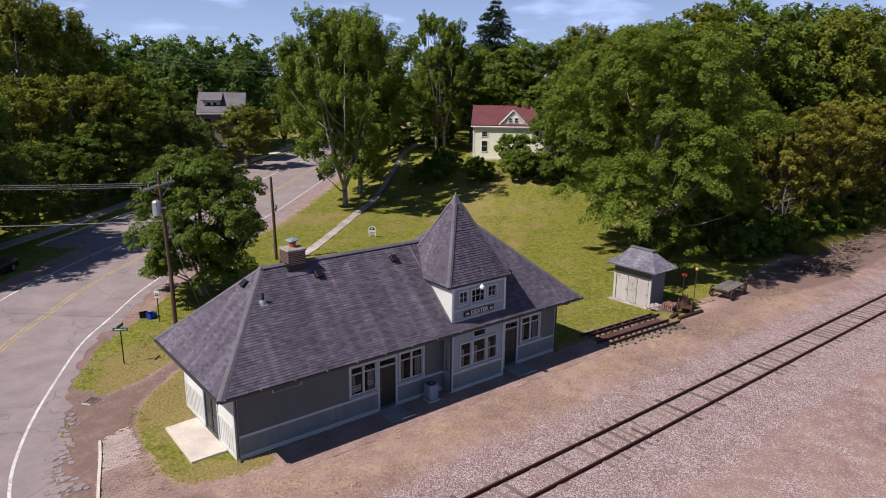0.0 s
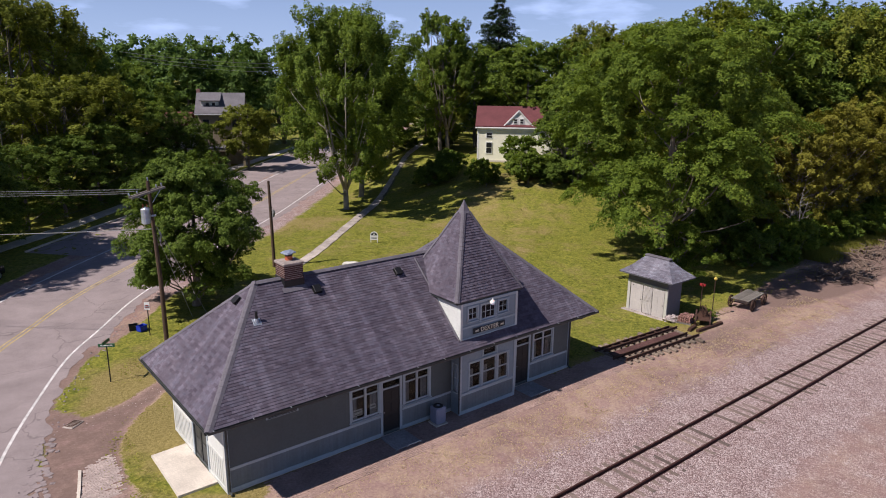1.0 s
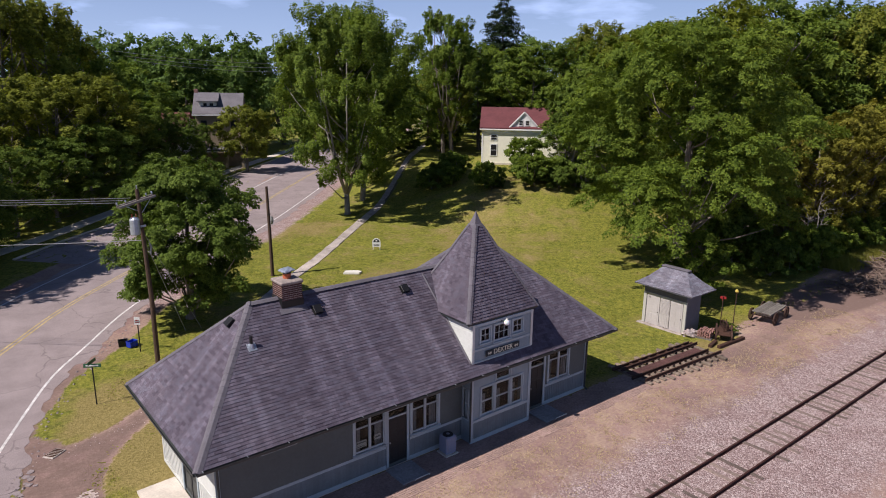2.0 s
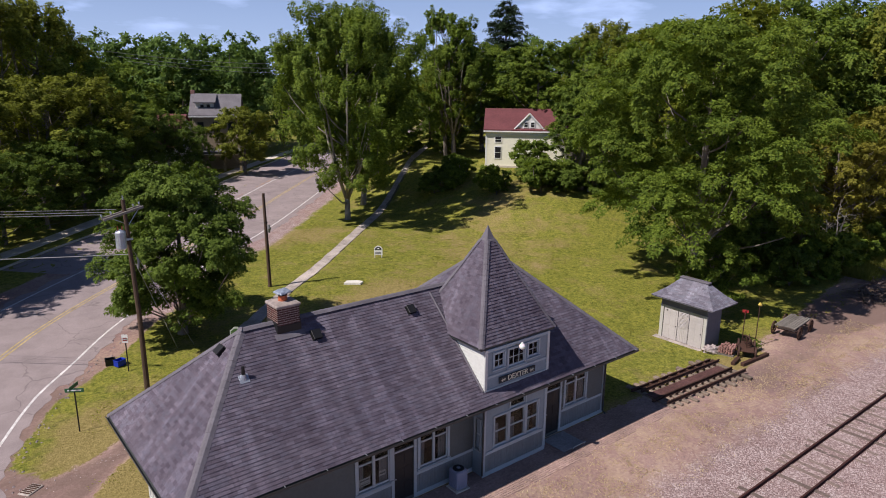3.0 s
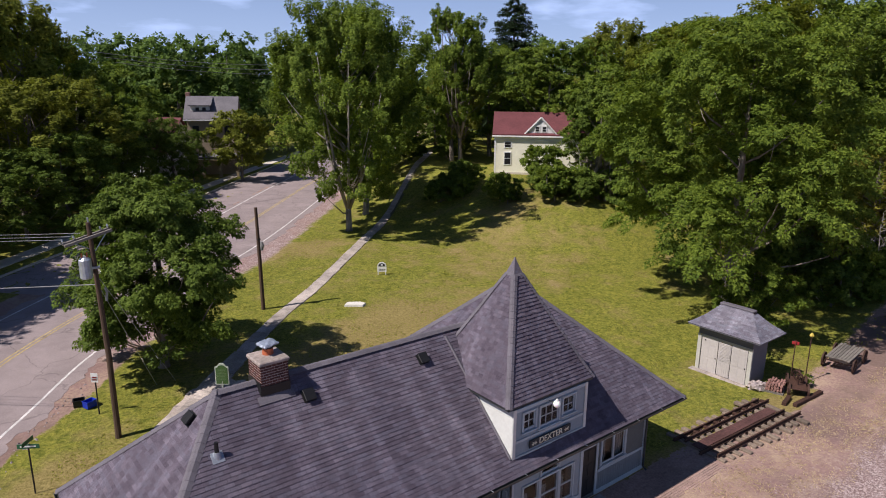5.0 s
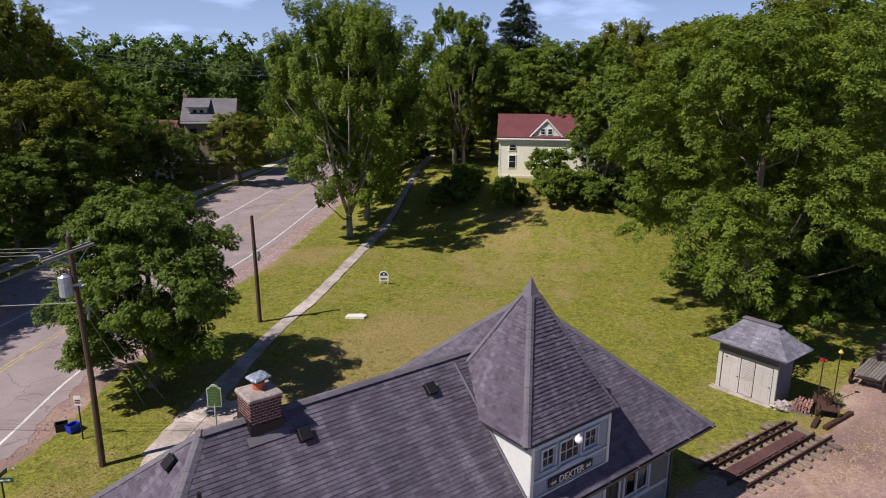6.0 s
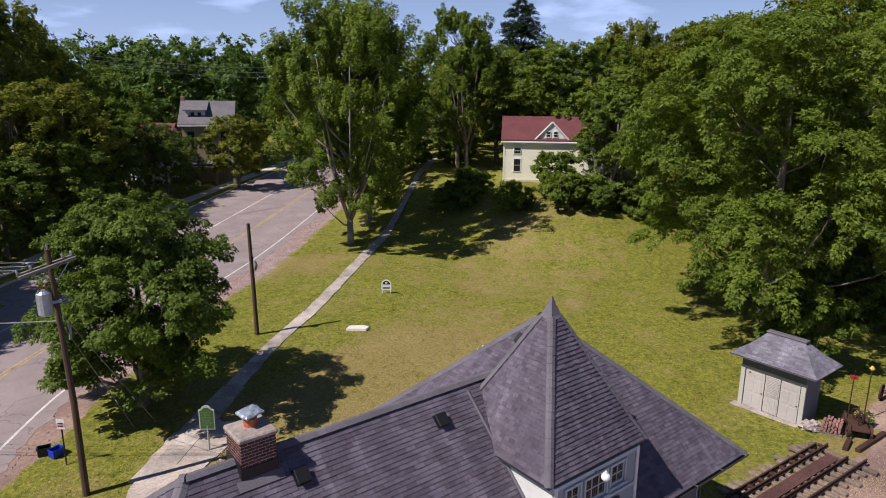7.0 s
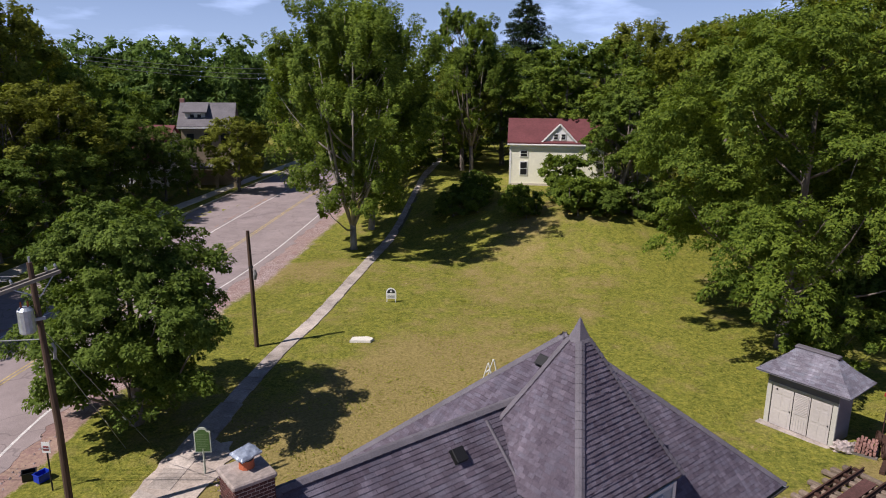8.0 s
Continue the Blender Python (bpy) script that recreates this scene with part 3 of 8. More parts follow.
vis = [p for p in ROAD_S if -12 < p[1] < 135]
for o, mt, lab, nm in ((-4.2, M_line_w, "worn white edge line on asphalt", "edge_line"), (4.3, M_line_w, "worn white lane line on asphalt", "edge_line"), (0.12, M_line_y, "worn double yellow centre line", "centre_line"), (-0.14, M_line_y, "worn double yellow centre line", "centre_line")):
    w = 0.065 if nm == "edge_line" else 0.05
    tagged(slab_strip(nm, offset_line(vis, o), w, -w, 0.016, mt, lab, "road marking", 0.004, 1), kind="structure")
slab_strip("kerb", offset_line(far_part, 10.5), 0.15, 0.0, 0.15, M_conc, "pale concrete kerb beside the road", "kerb", 0.25, 1)
# concrete walk across the road
slab_strip("far_pavement", smooth_line([(-16, 33), (-3.8, 43.9), (3.2, 50.3), (11.4, 59.1), (27.2, 75.2), (37, 85.4), (70, 119)]), 0.8, -0.8, 0.06, M_conc, "pale concrete sidewalk across the road", "pavement", 0.1, 2)


# sidewalk of separate concrete flags
def sidewalk():
    base = [(4.6, 15.6), (7.4, 18.1), (14.6, 25.05), (19.7, 29.4), (27.1, 36.4), (32.7, 41.7), (46, 54), (62, 70)]
    line = smooth_line(base, 0.5)
    v, f = strip(line, 0.5, -0.5, 0.005, 0.1, 2)
    root = tagged(new("pavement", mesh_from("pavement", v, f, [surf("joint_soil", (0.12, 0.11, 0.06), 0.95)])), "worn concrete sidewalk of separate flags across the lawn", "pavement", kind="structure")
    me = None
    acc, last = 0.0, Vector(line[0])
    rr = random.Random(5)
    pts = [Vector(p) for p in line]
    dist = [0.0]
    for a, b in zip(pts, pts[1:]):
        dist.append(dist[-1] + (b - a).length)
    bm = box(-0.69, 0.69, -0.56, 0.56, -0.05, 0.035, 0.015)
    me = bpy.data.meshes.new("flag")
    bm.to_mesh(me)
    bm.free()
    me.materials.append(M_walkc)
    s = 0.7
    while s < dist[-1] - 0.7:
        x, y = np.interp(s, dist, [p.x for p in pts]), np.interp(s, dist, [p.y for p in pts])
        x2, y2 = np.interp(s + 0.3, dist, [p.x for p in pts]), np.interp(s + 0.3, dist, [p.y for p in pts])
        a = math.degrees(math.atan2(y2 - y, x2 - x))
        slope = math.degrees(math.atan2(gh(x2, y2) - gh(x, y), 0.3))
        ob = new("flag", me)
        ob.matrix_world = Matrix.Translation((x, y, gh(x, y) + rr.uniform(0.0, 0.02))) @ Euler((radians(rr.uniform(-1, 1)), radians(-slope + rr.uniform(-0.8, 0.8)), radians(a + rr.uniform(-1.6, 1.6)))).to_matrix().to_4x4() @ Matrix.Diagonal((1, (1.12 if s < 9 else 0.84) * rr.uniform(0.92, 1.06), 1, 1))
        ob.parent = root
        s += 1.41
    return root


sidewalk()


def crumbled(pts, seed, n=5, amp=0.16):
    """A closed outline with a broken, uneven edge."""
    rr = random.Random(seed)
    out = []
    for (ax, ay), (bx_, by_) in zip(pts, pts[1:] + pts[:1]):
        for k in range(n):
            t = k / n
            out.append((ax + (bx_ - ax) * t + rr.uniform(-amp, amp), ay + (by_ - ay) * t + rr.uniform(-amp, amp)))
    return out


plate("apron", crumbled([(3.3, 13.9), (4.4, 13.1), (5.6, 13.7), (7.4, 15.4), (8.9, 16.6), (9.4, 17.8), (8.6, 19.0), (7.4, 18.9), (5.9, 17.8), (4.4, 15.9)], 8), 0.045, 0.12, M_apron, "cracked pale concrete apron round the marker", "pavement")
plate("concrete_pad", [(-1.6, 0.95), (-0.05, 0.95), (-0.05, 4.75), (-1.55, 4.65)], 0.10, 0.2, M_conc, "pale concrete landing pad at the depot's end door", "pavement")


def brick_walk(name, x0, x1, y0, y1, label, seed, skew=0.0, px=0.31, py=0.16, outline=None, mat=None):
    """A bed of worn pavers, all real blocks in one mesh on a sand base."""
    rr = random.Random(seed)
    verts, faces = [], []
    ny = int((y1 - y0) / py)
    for j in range(ny):
        nx = int((x1 - x0) / px)
        for i in range(nx):
            cx = x0 + (i + 0.5 + (0.5 if j % 2 else 0)) * px + skew * (j * py)
            cy = y0 + (j + 0.5) * py
            if rr.random() < 0.01 or cx > x1 + skew * (j * py):
                continue
            if outline is None:
                edge = min(i, nx - 1 - i, j, ny - 1 - j)
            else:
                at = (np.array(cx), np.array(cy))
                reach = float(line_dist(*at, outline)) * (1 if bool(inside(*at, outline)) else -1)
                if reach < 0.06 * rr.uniform(-1, 1):
                    continue
                edge = 0 if reach < 0.25 else 1
            if edge < 1 and rr.random() < (0.12 if outline is None else 0.18):
                continue
            z = gh(cx, cy) + 0.018 + rr.uniform(-0.004, 0.004)
            hx, hy, t = px * 0.494, py * 0.488, rr.uniform(-0.003, 0.003)
            k = len(verts)
            verts += [(cx - hx, cy - hy, z - 0.03), (cx + hx, cy - hy, z - 0.03), (cx + hx, cy + hy, z - 0.03), (cx - hx, cy + hy, z - 0.03),
                      (cx - hx + 0.008, cy - hy + 0.008, z + t), (cx + hx - 0.008, cy - hy + 0.008, z - t), (cx + hx - 0.008, cy + hy - 0.008, z - t), (cx - hx + 0.008, cy + hy - 0.008, z + t)]
            faces += [(k + 4, k + 5, k + 6, k + 7)] + [(k + a, k + (a + 1) % 4, k + 4 + (a + 1) % 4, k + 4 + a) for a in range(4)]
    return tagged(new(name, mesh_from(name, verts, faces, [mat or M_paver])), label, "paving", kind="structure")


PATH_EDGE = [(-4.23, 5.16), (-3.81, 5.6), (-3.39, 5.9), (-2.75, 6.1), (-2.79, 4.7), (-3.0, 3.4), (-3.13, 2.7), (-3.1, 1.2), (-2.95, 0.15), (-2.7, -1.2), (-2.4, -4.0), (-6.3, -4.0), (-5.23, 0.77), (-4.71, 2.96), (-4.23, 5.16)]
brick_walk("brick_path", -6.9, -2.2, -4.0, 2.6, "worn pink brick pavers of an old approach path", 2, 0.12, 0.22, 0.11, PATH_EDGE)
brick_walk("bleached_brick_path", -5.4, -2.3, 2.6, 6.1, "bleached pale brick pavers at the end of the approach path", 4, 0.12, 0.22, 0.11, PATH_EDGE, M_pale_paver)
slab_strip("path_kerb", smooth_line([(-4.17, 5.35), (-4.52, 3.7), (-4.92, 2.1), (-5.65, -1.0), (-6.2, -3.5)], 0.5), 0.06, -0.06, 0.07, M_conc, "thin pale concrete kerb along the brick path", "kerb", 0.12, 1)
brick_walk("platform_paving", 1.4, 22.6, -2.2, -0.06, "worn reddish brick platform paving along the depot wall", 3, 0, 0.22, 0.11)


# ---- railway ----
YN, YF = -9.37, -7.87
YM = (YN + YF) / 2


def rail_profile(bm, x0, x1, y, z, h=0.165, step=60):
    prof = [(-0.07, 0), (0.07, 0), (0.07, 0.015), (0.012, 0.035), (0.012, h - 0.045), (0.036, h - 0.035), (0.036, h - 0.005), (0.03, h), (-0.03, h), (-0.036, h - 0.005), (-0.036, h - 0.035), (-0.012, h - 0.045), (-0.012, 0.035), (-0.07, 0.015)]
    a = [bm.verts.new((x0, y + p, z + q)) for p, q in prof]
    b = [bm.verts.new((x1, y + p, z + q)) for p, q in prof]
    for k in range(len(prof)):
        bm.faces.new((a[k], a[(k + 1) % len(prof)], b[(k + 1) % len(prof)], b[k]))
    bm.faces.new(a)
    bm.faces.new(b[::-1])


track = tagged(empty("railway_track", (30, YM, -0.14)), "single railway track with rusty rails on ballast", "railway track")
for y in (YN, YF):
    bm = bmesh.new()
    rail_profile(bm, -50, 100, y - YM, 0.0, 0.16)
    part("rail", bm, M_rail, track, "brown rusted steel rail")
bm = box(-0.115, 0.115, -1.3, 1.3, -0.1, 0.02, 0.012)
tie_me = bpy.data.meshes.new("tie")
bm.to_mesh(tie_me)
bm.free()
tie_me.materials.append(M_tie)
for i in range(200):
    ob = new("tie", tie_me)
    ob.matrix_world = pose(-45 + i * 0.56 + R.uniform(-0.04, 0.04), R.uniform(-0.06, 0.06), -0.008 + R.uniform(-0.03, 0.016), 0, R.uniform(-1, 1), R.uniform(-1.5, 1.5))
    ob.parent = track


def stones(name, n, xr, yr, size, mat, label, seed, keep=None):
    """Loose crushed stones lying on the ground, in one mesh."""
    rng = np.random.RandomState(seed)
    x, y = rng.uniform(*xr, n), rng.uniform(*yr, n)
    if keep is not None:
        k = keep(x, y, rng)
        x, y = x[k], y[k]
    n = len(x)
    s = rng.uniform(0.5, 1.0, n) * size
    base = np.array([(1, 0, 0), (0, 1, 0), (-1, 0, 0), (0, -1, 0), (0, 0, 0.9)], float)
    v = base[None] * (1 + rng.uniform(-0.35, 0.35, (n, 5, 3)))
    a = rng.uniform(0, 6.28, n)
    ca, sa = np.cos(a)[:, None], np.sin(a)[:, None]
    vx = v[..., 0] * ca - v[..., 1] * sa
    vy = v[..., 0] * sa + v[..., 1] * ca
    P = np.stack([vx * s[:, None] + x[:, None], vy * s[:, None] + y[:, None], v[..., 2] * s[:, None] + gz(x, y)[:, None] - 0.02], -1).reshape(-1, 3)
    o = (np.arange(n) * 5)[:, None]
    F = np.concatenate([o + np.array([[0, 1, 4]]), o + np.array([[1, 2, 4]]), o + np.array([[2, 3, 4]]), o + np.array([[3, 0, 4]])], 0)
    ob = new(name, mesh_from(name, P.tolist(), F.tolist(), [mat]))
    return tagged(ob, label, "gravel", kind="stuff")


stones("ballast", 70000, (-8, 70), (-14.2, -3.6), 0.047, M_stone, "crushed pink and grey ballast stones round the track", 11,
       lambda x, y, g: g.uniform(0, 1, len(x)) < np.clip(np.minimum((y + 14.6) / 4.0, (-3.9 - y) / 3.2), 0.03, 1) * (1 - 0.6 * (np.abs(y - YM) < 0.7)))
stones("broken_asphalt", 2600, (-8, 4), (-3, 24), 0.11, M_asphalt, "broken bits of asphalt along the road's edge", 13,
       lambda x, y, g: np.abs(line_dist(x, y, ROAD_S) - 5.5 - 0.25 * (y < 12)) + g.uniform(0, 0.5, len(x)) < 0.5)


def crazed_edge(seed):
    """Shattered slabs of asphalt along the road's edge, joined."""
    rr = random.Random(seed)
    verts, faces = [], []
    for i in range(60):
        for j in range(9):
            x, y = -7.0 + 0.3 * j + rr.uniform(-0.1, 0.1), -4.0 + 0.22 * i + rr.uniform(-0.08, 0.08)
            d = float(line_dist(np.array(x), np.array(y), ROAD_S))
            lean = noise.noise(Vector((x * 0.7, y * 0.7, 3)))
            if not 5.3 < d < 6.5 + 0.7 * lean or rr.random() < 0.18 + 0.45 * max(0.0, d - 5.9) or bool(inside(np.array(x), np.array(y), PATH_EDGE)):
                continue
            n, r, a0 = rr.choice((4, 5, 5, 6)), rr.uniform(0.1, 0.19), rr.uniform(0, 6.28)
            z = gh(x, y) + rr.uniform(0.012, 0.034)
            tx, ty = rr.uniform(-0.04, 0.04), rr.uniform(-0.04, 0.04)
            k = len(verts)
            ring = [(x + r * rr.uniform(0.75, 1.15) * math.cos(a0 + 6.283 * q / n), y + r * rr.uniform(0.75, 1.15) * math.sin(a0 + 6.283 * q / n)) for q in range(n)]
            verts += [(px, py, z + tx * (px - x) + ty * (py - y)) for px, py in ring]
            verts += [(px, py, z - 0.06) for px, py in ring]
            faces.append(tuple(range(k, k + n)))
            faces += [(k + q, k + n + q, k + n + (q + 1) % n, k + (q + 1) % n) for q in range(n)]
    ob = new("shattered_asphalt", mesh_from("shattered_asphalt", verts, faces, [M_asphalt]))
    return tagged(ob, "shattered slabs of grey asphalt along the road's edge", "asphalt", kind="stuff")


crazed_edge(17)
stones("path_gravel", 900, (-4.5, 2.5), (5, 13.5), 0.055, M_stone, "loose pale stones along the trodden dirt path", 18,
       lambda x, y, g: line_dist(x, y, [(-4.2, 9.6), (-2.4, 9.9), (0.4, 11.0), (2.4, 12.2)]) + g.uniform(0, 0.7, len(x)) < 0.75)
drain = tagged(empty("storm_drain", (-3.55, 10.0, gh(-3.55, 10.0)), 38), "small concrete storm drain with iron grate beside the road", "drain")
part("collar", box(-0.38, 0.38, -0.27, 0.27, -0.1, 0.05, 0.015), M_walkc, drain, "pale concrete collar")
for k in range(6):
    part("grate_bar", box(-0.3 + k * 0.11, -0.25 + k * 0.11, -0.22, 0.22, 0.05, 0.075), M_rust, drain)
stones("rubble", 700, (7.6, 10.2), (13.6, 17.0), 0.1, M_stone, "crumbled concrete rubble beside the marker", 14,
       lambda x, y, g: np.hypot((x - 8.7) / 1.2, (y - 15.2) / 1.5) + g.uniform(0, 0.5, len(x)) < 1.0)
stones("scattered_gravel", 9000, (-6, 60), (-24, -2.0), 0.04, M_stone, "loose pink-grey gravel scattered over the dirt", 12)


# ---- roof shingles ----
def clip_poly(poly, clip):
    """Part of a polygon inside a convex counter-clockwise polygon, both in two dimensions."""
    out = poly
    for i in range(len(clip)):
        ax, ay = clip[i]
        bx_, by_ = clip[(i + 1) % len(clip)]
        src, out = out, []
        if not src:
            return []
        for j in range(len(src)):
            p, q = src[j - 1], src[j]
            dp = (bx_ - ax) * (p[1] - ay) - (by_ - ay) * (p[0] - ax)
            dq = (bx_ - ax) * (q[1] - ay) - (by_ - ay) * (q[0] - ax)
            if dp >= 0 and dq >= 0:
                out.append(q)
            elif dp >= 0 or dq >= 0:
                t = dp / (dp - dq)
                x = (p[0] + (q[0] - p[0]) * t, p[1] + (q[1] - p[1]) * t)
                out.append(x)
                if dq >= 0:
                    out.append(q)
    return out


def shingled(name, corners, parent, label="", course=0.128, wide=0.3, thick=0.014, seed=1, pieces=None, mat=None):
    """A roof slope (a convex polygon, its first edge the eave) laid with overlapping shingles. pieces: up to 300 shingles between two
    distances along the eave become objects of their own."""
    rr = random.Random(seed)
    P = [Vector(c) for c in corners]
    u = (P[1] - P[0]).normalized()
    nrm = (P[1] - P[0]).cross(P[2] - P[1]).normalized()
    v = nrm.cross(u)
    if nrm.z < 0:
        nrm, v = -nrm, -v
    if v.z < 0:
        v = -v
    clip = [((p - P[0]).dot(u), (p - P[0]).dot(v)) for p in P]
    area = sum(clip[i - 1][0] * clip[i][1] - clip[i][0] * clip[i - 1][1] for i in range(len(clip)))
    if area < 0:
        clip = clip[::-1]
    base_bm = bmesh.new()
    top = [base_bm.verts.new(p) for p in P]
    low = [base_bm.verts.new(p - nrm * 0.06) for p in P]
    base_bm.faces.new(top)
    base_bm.faces.new(low[::-1])
    for i in range(len(P)):
        base_bm.faces.new((top[i - 1], top[i], low[i], low[i - 1]))
    slope = part(name, base_bm, M_under, parent, label)
    vmax = max(c[1] for c in clip)
    umin, umax = min(c[0] for c in clip), max(c[0] for c in clip)
    verts, faces = [], []
    made = 0
    me = None
    if pieces:
        w, h = wide * 0.985, course
        me = [mesh_from("shingle", [(0, 0, 0), (w, 0, 0), (w, 0, th), (0, 0, th), (w, h, 0.004), (0, h, 0.004)], [(0, 1, 2, 3), (3, 2, 4, 5), (0, 3, 5), (1, 4, 2)], [M_shingle_p]) for th in (thick * 0.95, thick * 1.25)]
    row = 0
    while row * course < vmax:
        v0 = row * course
        shift = (row % 2) * wide * 0.5 + rr.uniform(-0.03, 0.03)
        k = math.floor((umin - shift) / wide)
        while k * wide + shift < umax:
            a = k * wide + shift
            k += 1
            rect = [(a, v0), (a + wide * 0.985, v0), (a + wide * 0.985, v0 + course), (a, v0 + course)]
            got = clip_poly(rect, clip)
            if len(got) < 3:
                continue
            lift = rr.uniform(-0.003, 0.003)
            tab = thick * (0.95 if rr.random() < 0.6 else 1.25)
            if pieces and made < 300 and pieces[0] < a < pieces[1] and pieces[2] < v0 < pieces[3] and len(got) == 4 and abs((got[0][0] - got[2][0]) * (got[0][1] - got[2][1])) > 0.95 * wide * 0.985 * course:
                ob = new("shingle", me[0 if tab < thick else 1])
                o = P[0] + u * a + v * v0 + nrm * (0.004 + lift)
                ob.matrix_world = Matrix(((u.x, v.x, nrm.x, o.x), (u.y, v.y, nrm.y, o.y), (u.z, v.z, nrm.z, o.z), (0, 0, 0, 1)))
                ob.parent = slope
                made += 1
                continue
            i0 = len(verts)
            for x, y in got:
                hh = 0.004 + tab * (1 - (y - v0) / course) + lift
                verts.append(P[0] + u * x + v * y + nrm * hh)
            n = len(got)
            for x, y in got:
                verts.append(P[0] + u * x + v * y + nrm * 0.001)
            faces.append(tuple(range(i0, i0 + n)))
            for j in range(n):
                faces.append((i0 + j, i0 + n + j, i0 + n + (j + 1) % n, i0 + (j + 1) % n))
        row += 1
    ob = new("shingles", mesh_from("shingles", verts, faces, [mat or M_shingle]))
    ob.parent = slope
    tagged(ob, kind="stuff")
    return slope


def cap_line(name, a, b, parent, w=0.16, step=0.26, mat=None):
    """A ridge or hip board with overlapping bent cap shingles on it."""
    a, b = Vector(a), Vector(b)
    d = (b - a).normalized()
    side = d.cross(Vector((0, 0, 1))).normalized()
    up = side.cross(d).normalized()
    if up.z < 0:
        up = -up
    root = part(name, rod([a - up * 0.03, b - up * 0.03], 0.03, 5), M_under, parent)
    n = max(2, round((b - a).length / step))
    ln = (b - a).length / n
    verts, faces = [], []
    for y, h in ((0, 0.034), (ln * 1.25, 0.02)):
        verts += [(-w, y, h - w * 0.55), (-w * 0.3, y, h), (w * 0.3, y, h), (w, y, h - w * 0.55)]
    faces = [(4, 5, 1, 0), (5, 6, 2, 1), (6, 7, 3, 2), (0, 1, 2, 3)]
    me = mesh_from("cap_shingle", verts, faces, [mat or M_cap])
    for i in range(n):
        o = a + d * ln * i
        ob = new("cap_shingle", me)
        ob.matrix_world = Matrix(((side.x, d.x, up.x, o.x), (side.y, d.y, up.y, o.y), (side.z, d.z, up.z, o.z), (0, 0, 0, 1)))
        ob.parent = root
    return root


def grass_tufts(n, seed):
    """Blades of uneven grass on the lawn."""
    rng = np.random.RandomState(seed)
    x, y = rng.uniform(-4, 56, n), rng.uniform(-0.5, 46, n)
    off = (x - 16.5) * 0.72 - (y - 38) * 0.69
    keep = (line_dist(x, y, ROAD_S) > 7.6) & ~((x > -1.8) & (x < 20) & (y < 8.3)) & (off > 1.5) & (line_dist(x, y, [(4.6, 15.6), (7.4, 18.1), (14.6, 25.05), (19.7, 29.4), (27.1, 36.4), (32.7, 41.7), (46, 54)]) > 0.75)
    keep &= ~((y < 2) & (x < 21) & (x > -1)) & ~((x < 5) & (y < 13) & (line_dist(x, y, [(-5.6, 3.5), (-4.7, 8.2), (-2.6, 10.6), (0.8, 11.8), (3.4, 13.6)]) < 1.8))
    keep &= np.array([noise.noise(Vector((a * 0.35, b * 0.35, 0))) + 0.9 * noise.noise(Vector((a * 1.3, b * 1.3, 4))) for a, b in zip(x, y)]) > rng.uniform(-0.6, 0.7, n)
    keep &= ~((x > 31) & (x < 33.3) & (y > 1.2) & (y < 5))
    x, y = x[keep], y[keep]
    n = len(x)
    a, h, w = rng.uniform(0, 6.28, n), rng.uniform(0.02, 0.055, n), rng.uniform(0.03, 0.07, n)
    z = gz(x, y)
    lx, ly = rng.normal(0, 0.12, n), rng.normal(0, 0.12, n)
    V = np.stack([np.stack([x - w * np.cos(a), y - w * np.sin(a), z - 0.01], -1), np.stack([x + w * np.cos(a), y + w * np.sin(a), z - 0.01], -1), np.stack([x + lx, y + ly, z + h], -1)], 1).reshape(-1, 3)
    ob = new("grass", mesh_from("grass", V.tolist(), np.arange(3 * n).reshape(-1, 3).tolist(), [M_grassblade]))
    return tagged(ob, "tufts of uneven green and yellowed lawn grass", "grass", kind="stuff")


grass_tufts(150000, 21)


def tall_grass(n, seed):
    """Long half-dry grass along the foot of the trackside bushes."""
    rng = np.random.RandomState(seed)
    x = rng.uniform(55, 82, n)
    y = 2.2 + 0.02 * (x - 55) + rng.normal(0, 0.65, n)
    a, h, w = rng.uniform(0, 6.28, n), rng.uniform(0.35, 1.0, n), rng.uniform(0.015, 0.035, n)
    z = gz(x, y)
    lx, ly = rng.normal(0, 0.22, n), rng.normal(0, 0.22, n)
    V = np.stack([np.stack([x - w * np.cos(a), y - w * np.sin(a), z - 0.01], -1), np.stack([x + w * np.cos(a), y + w * np.sin(a), z - 0.01], -1), np.stack([x + lx, y + ly, z + h], -1)], 1).reshape(-1, 3)
    ob = new("tall_grass", mesh_from("tall_grass", V.tolist(), np.arange(3 * n).reshape(-1, 3).tolist(), [M_grassblade]))
    return tagged(ob, "long yellow-green grass beside the track", "grass", kind="stuff")


tall_grass(22000, 22)


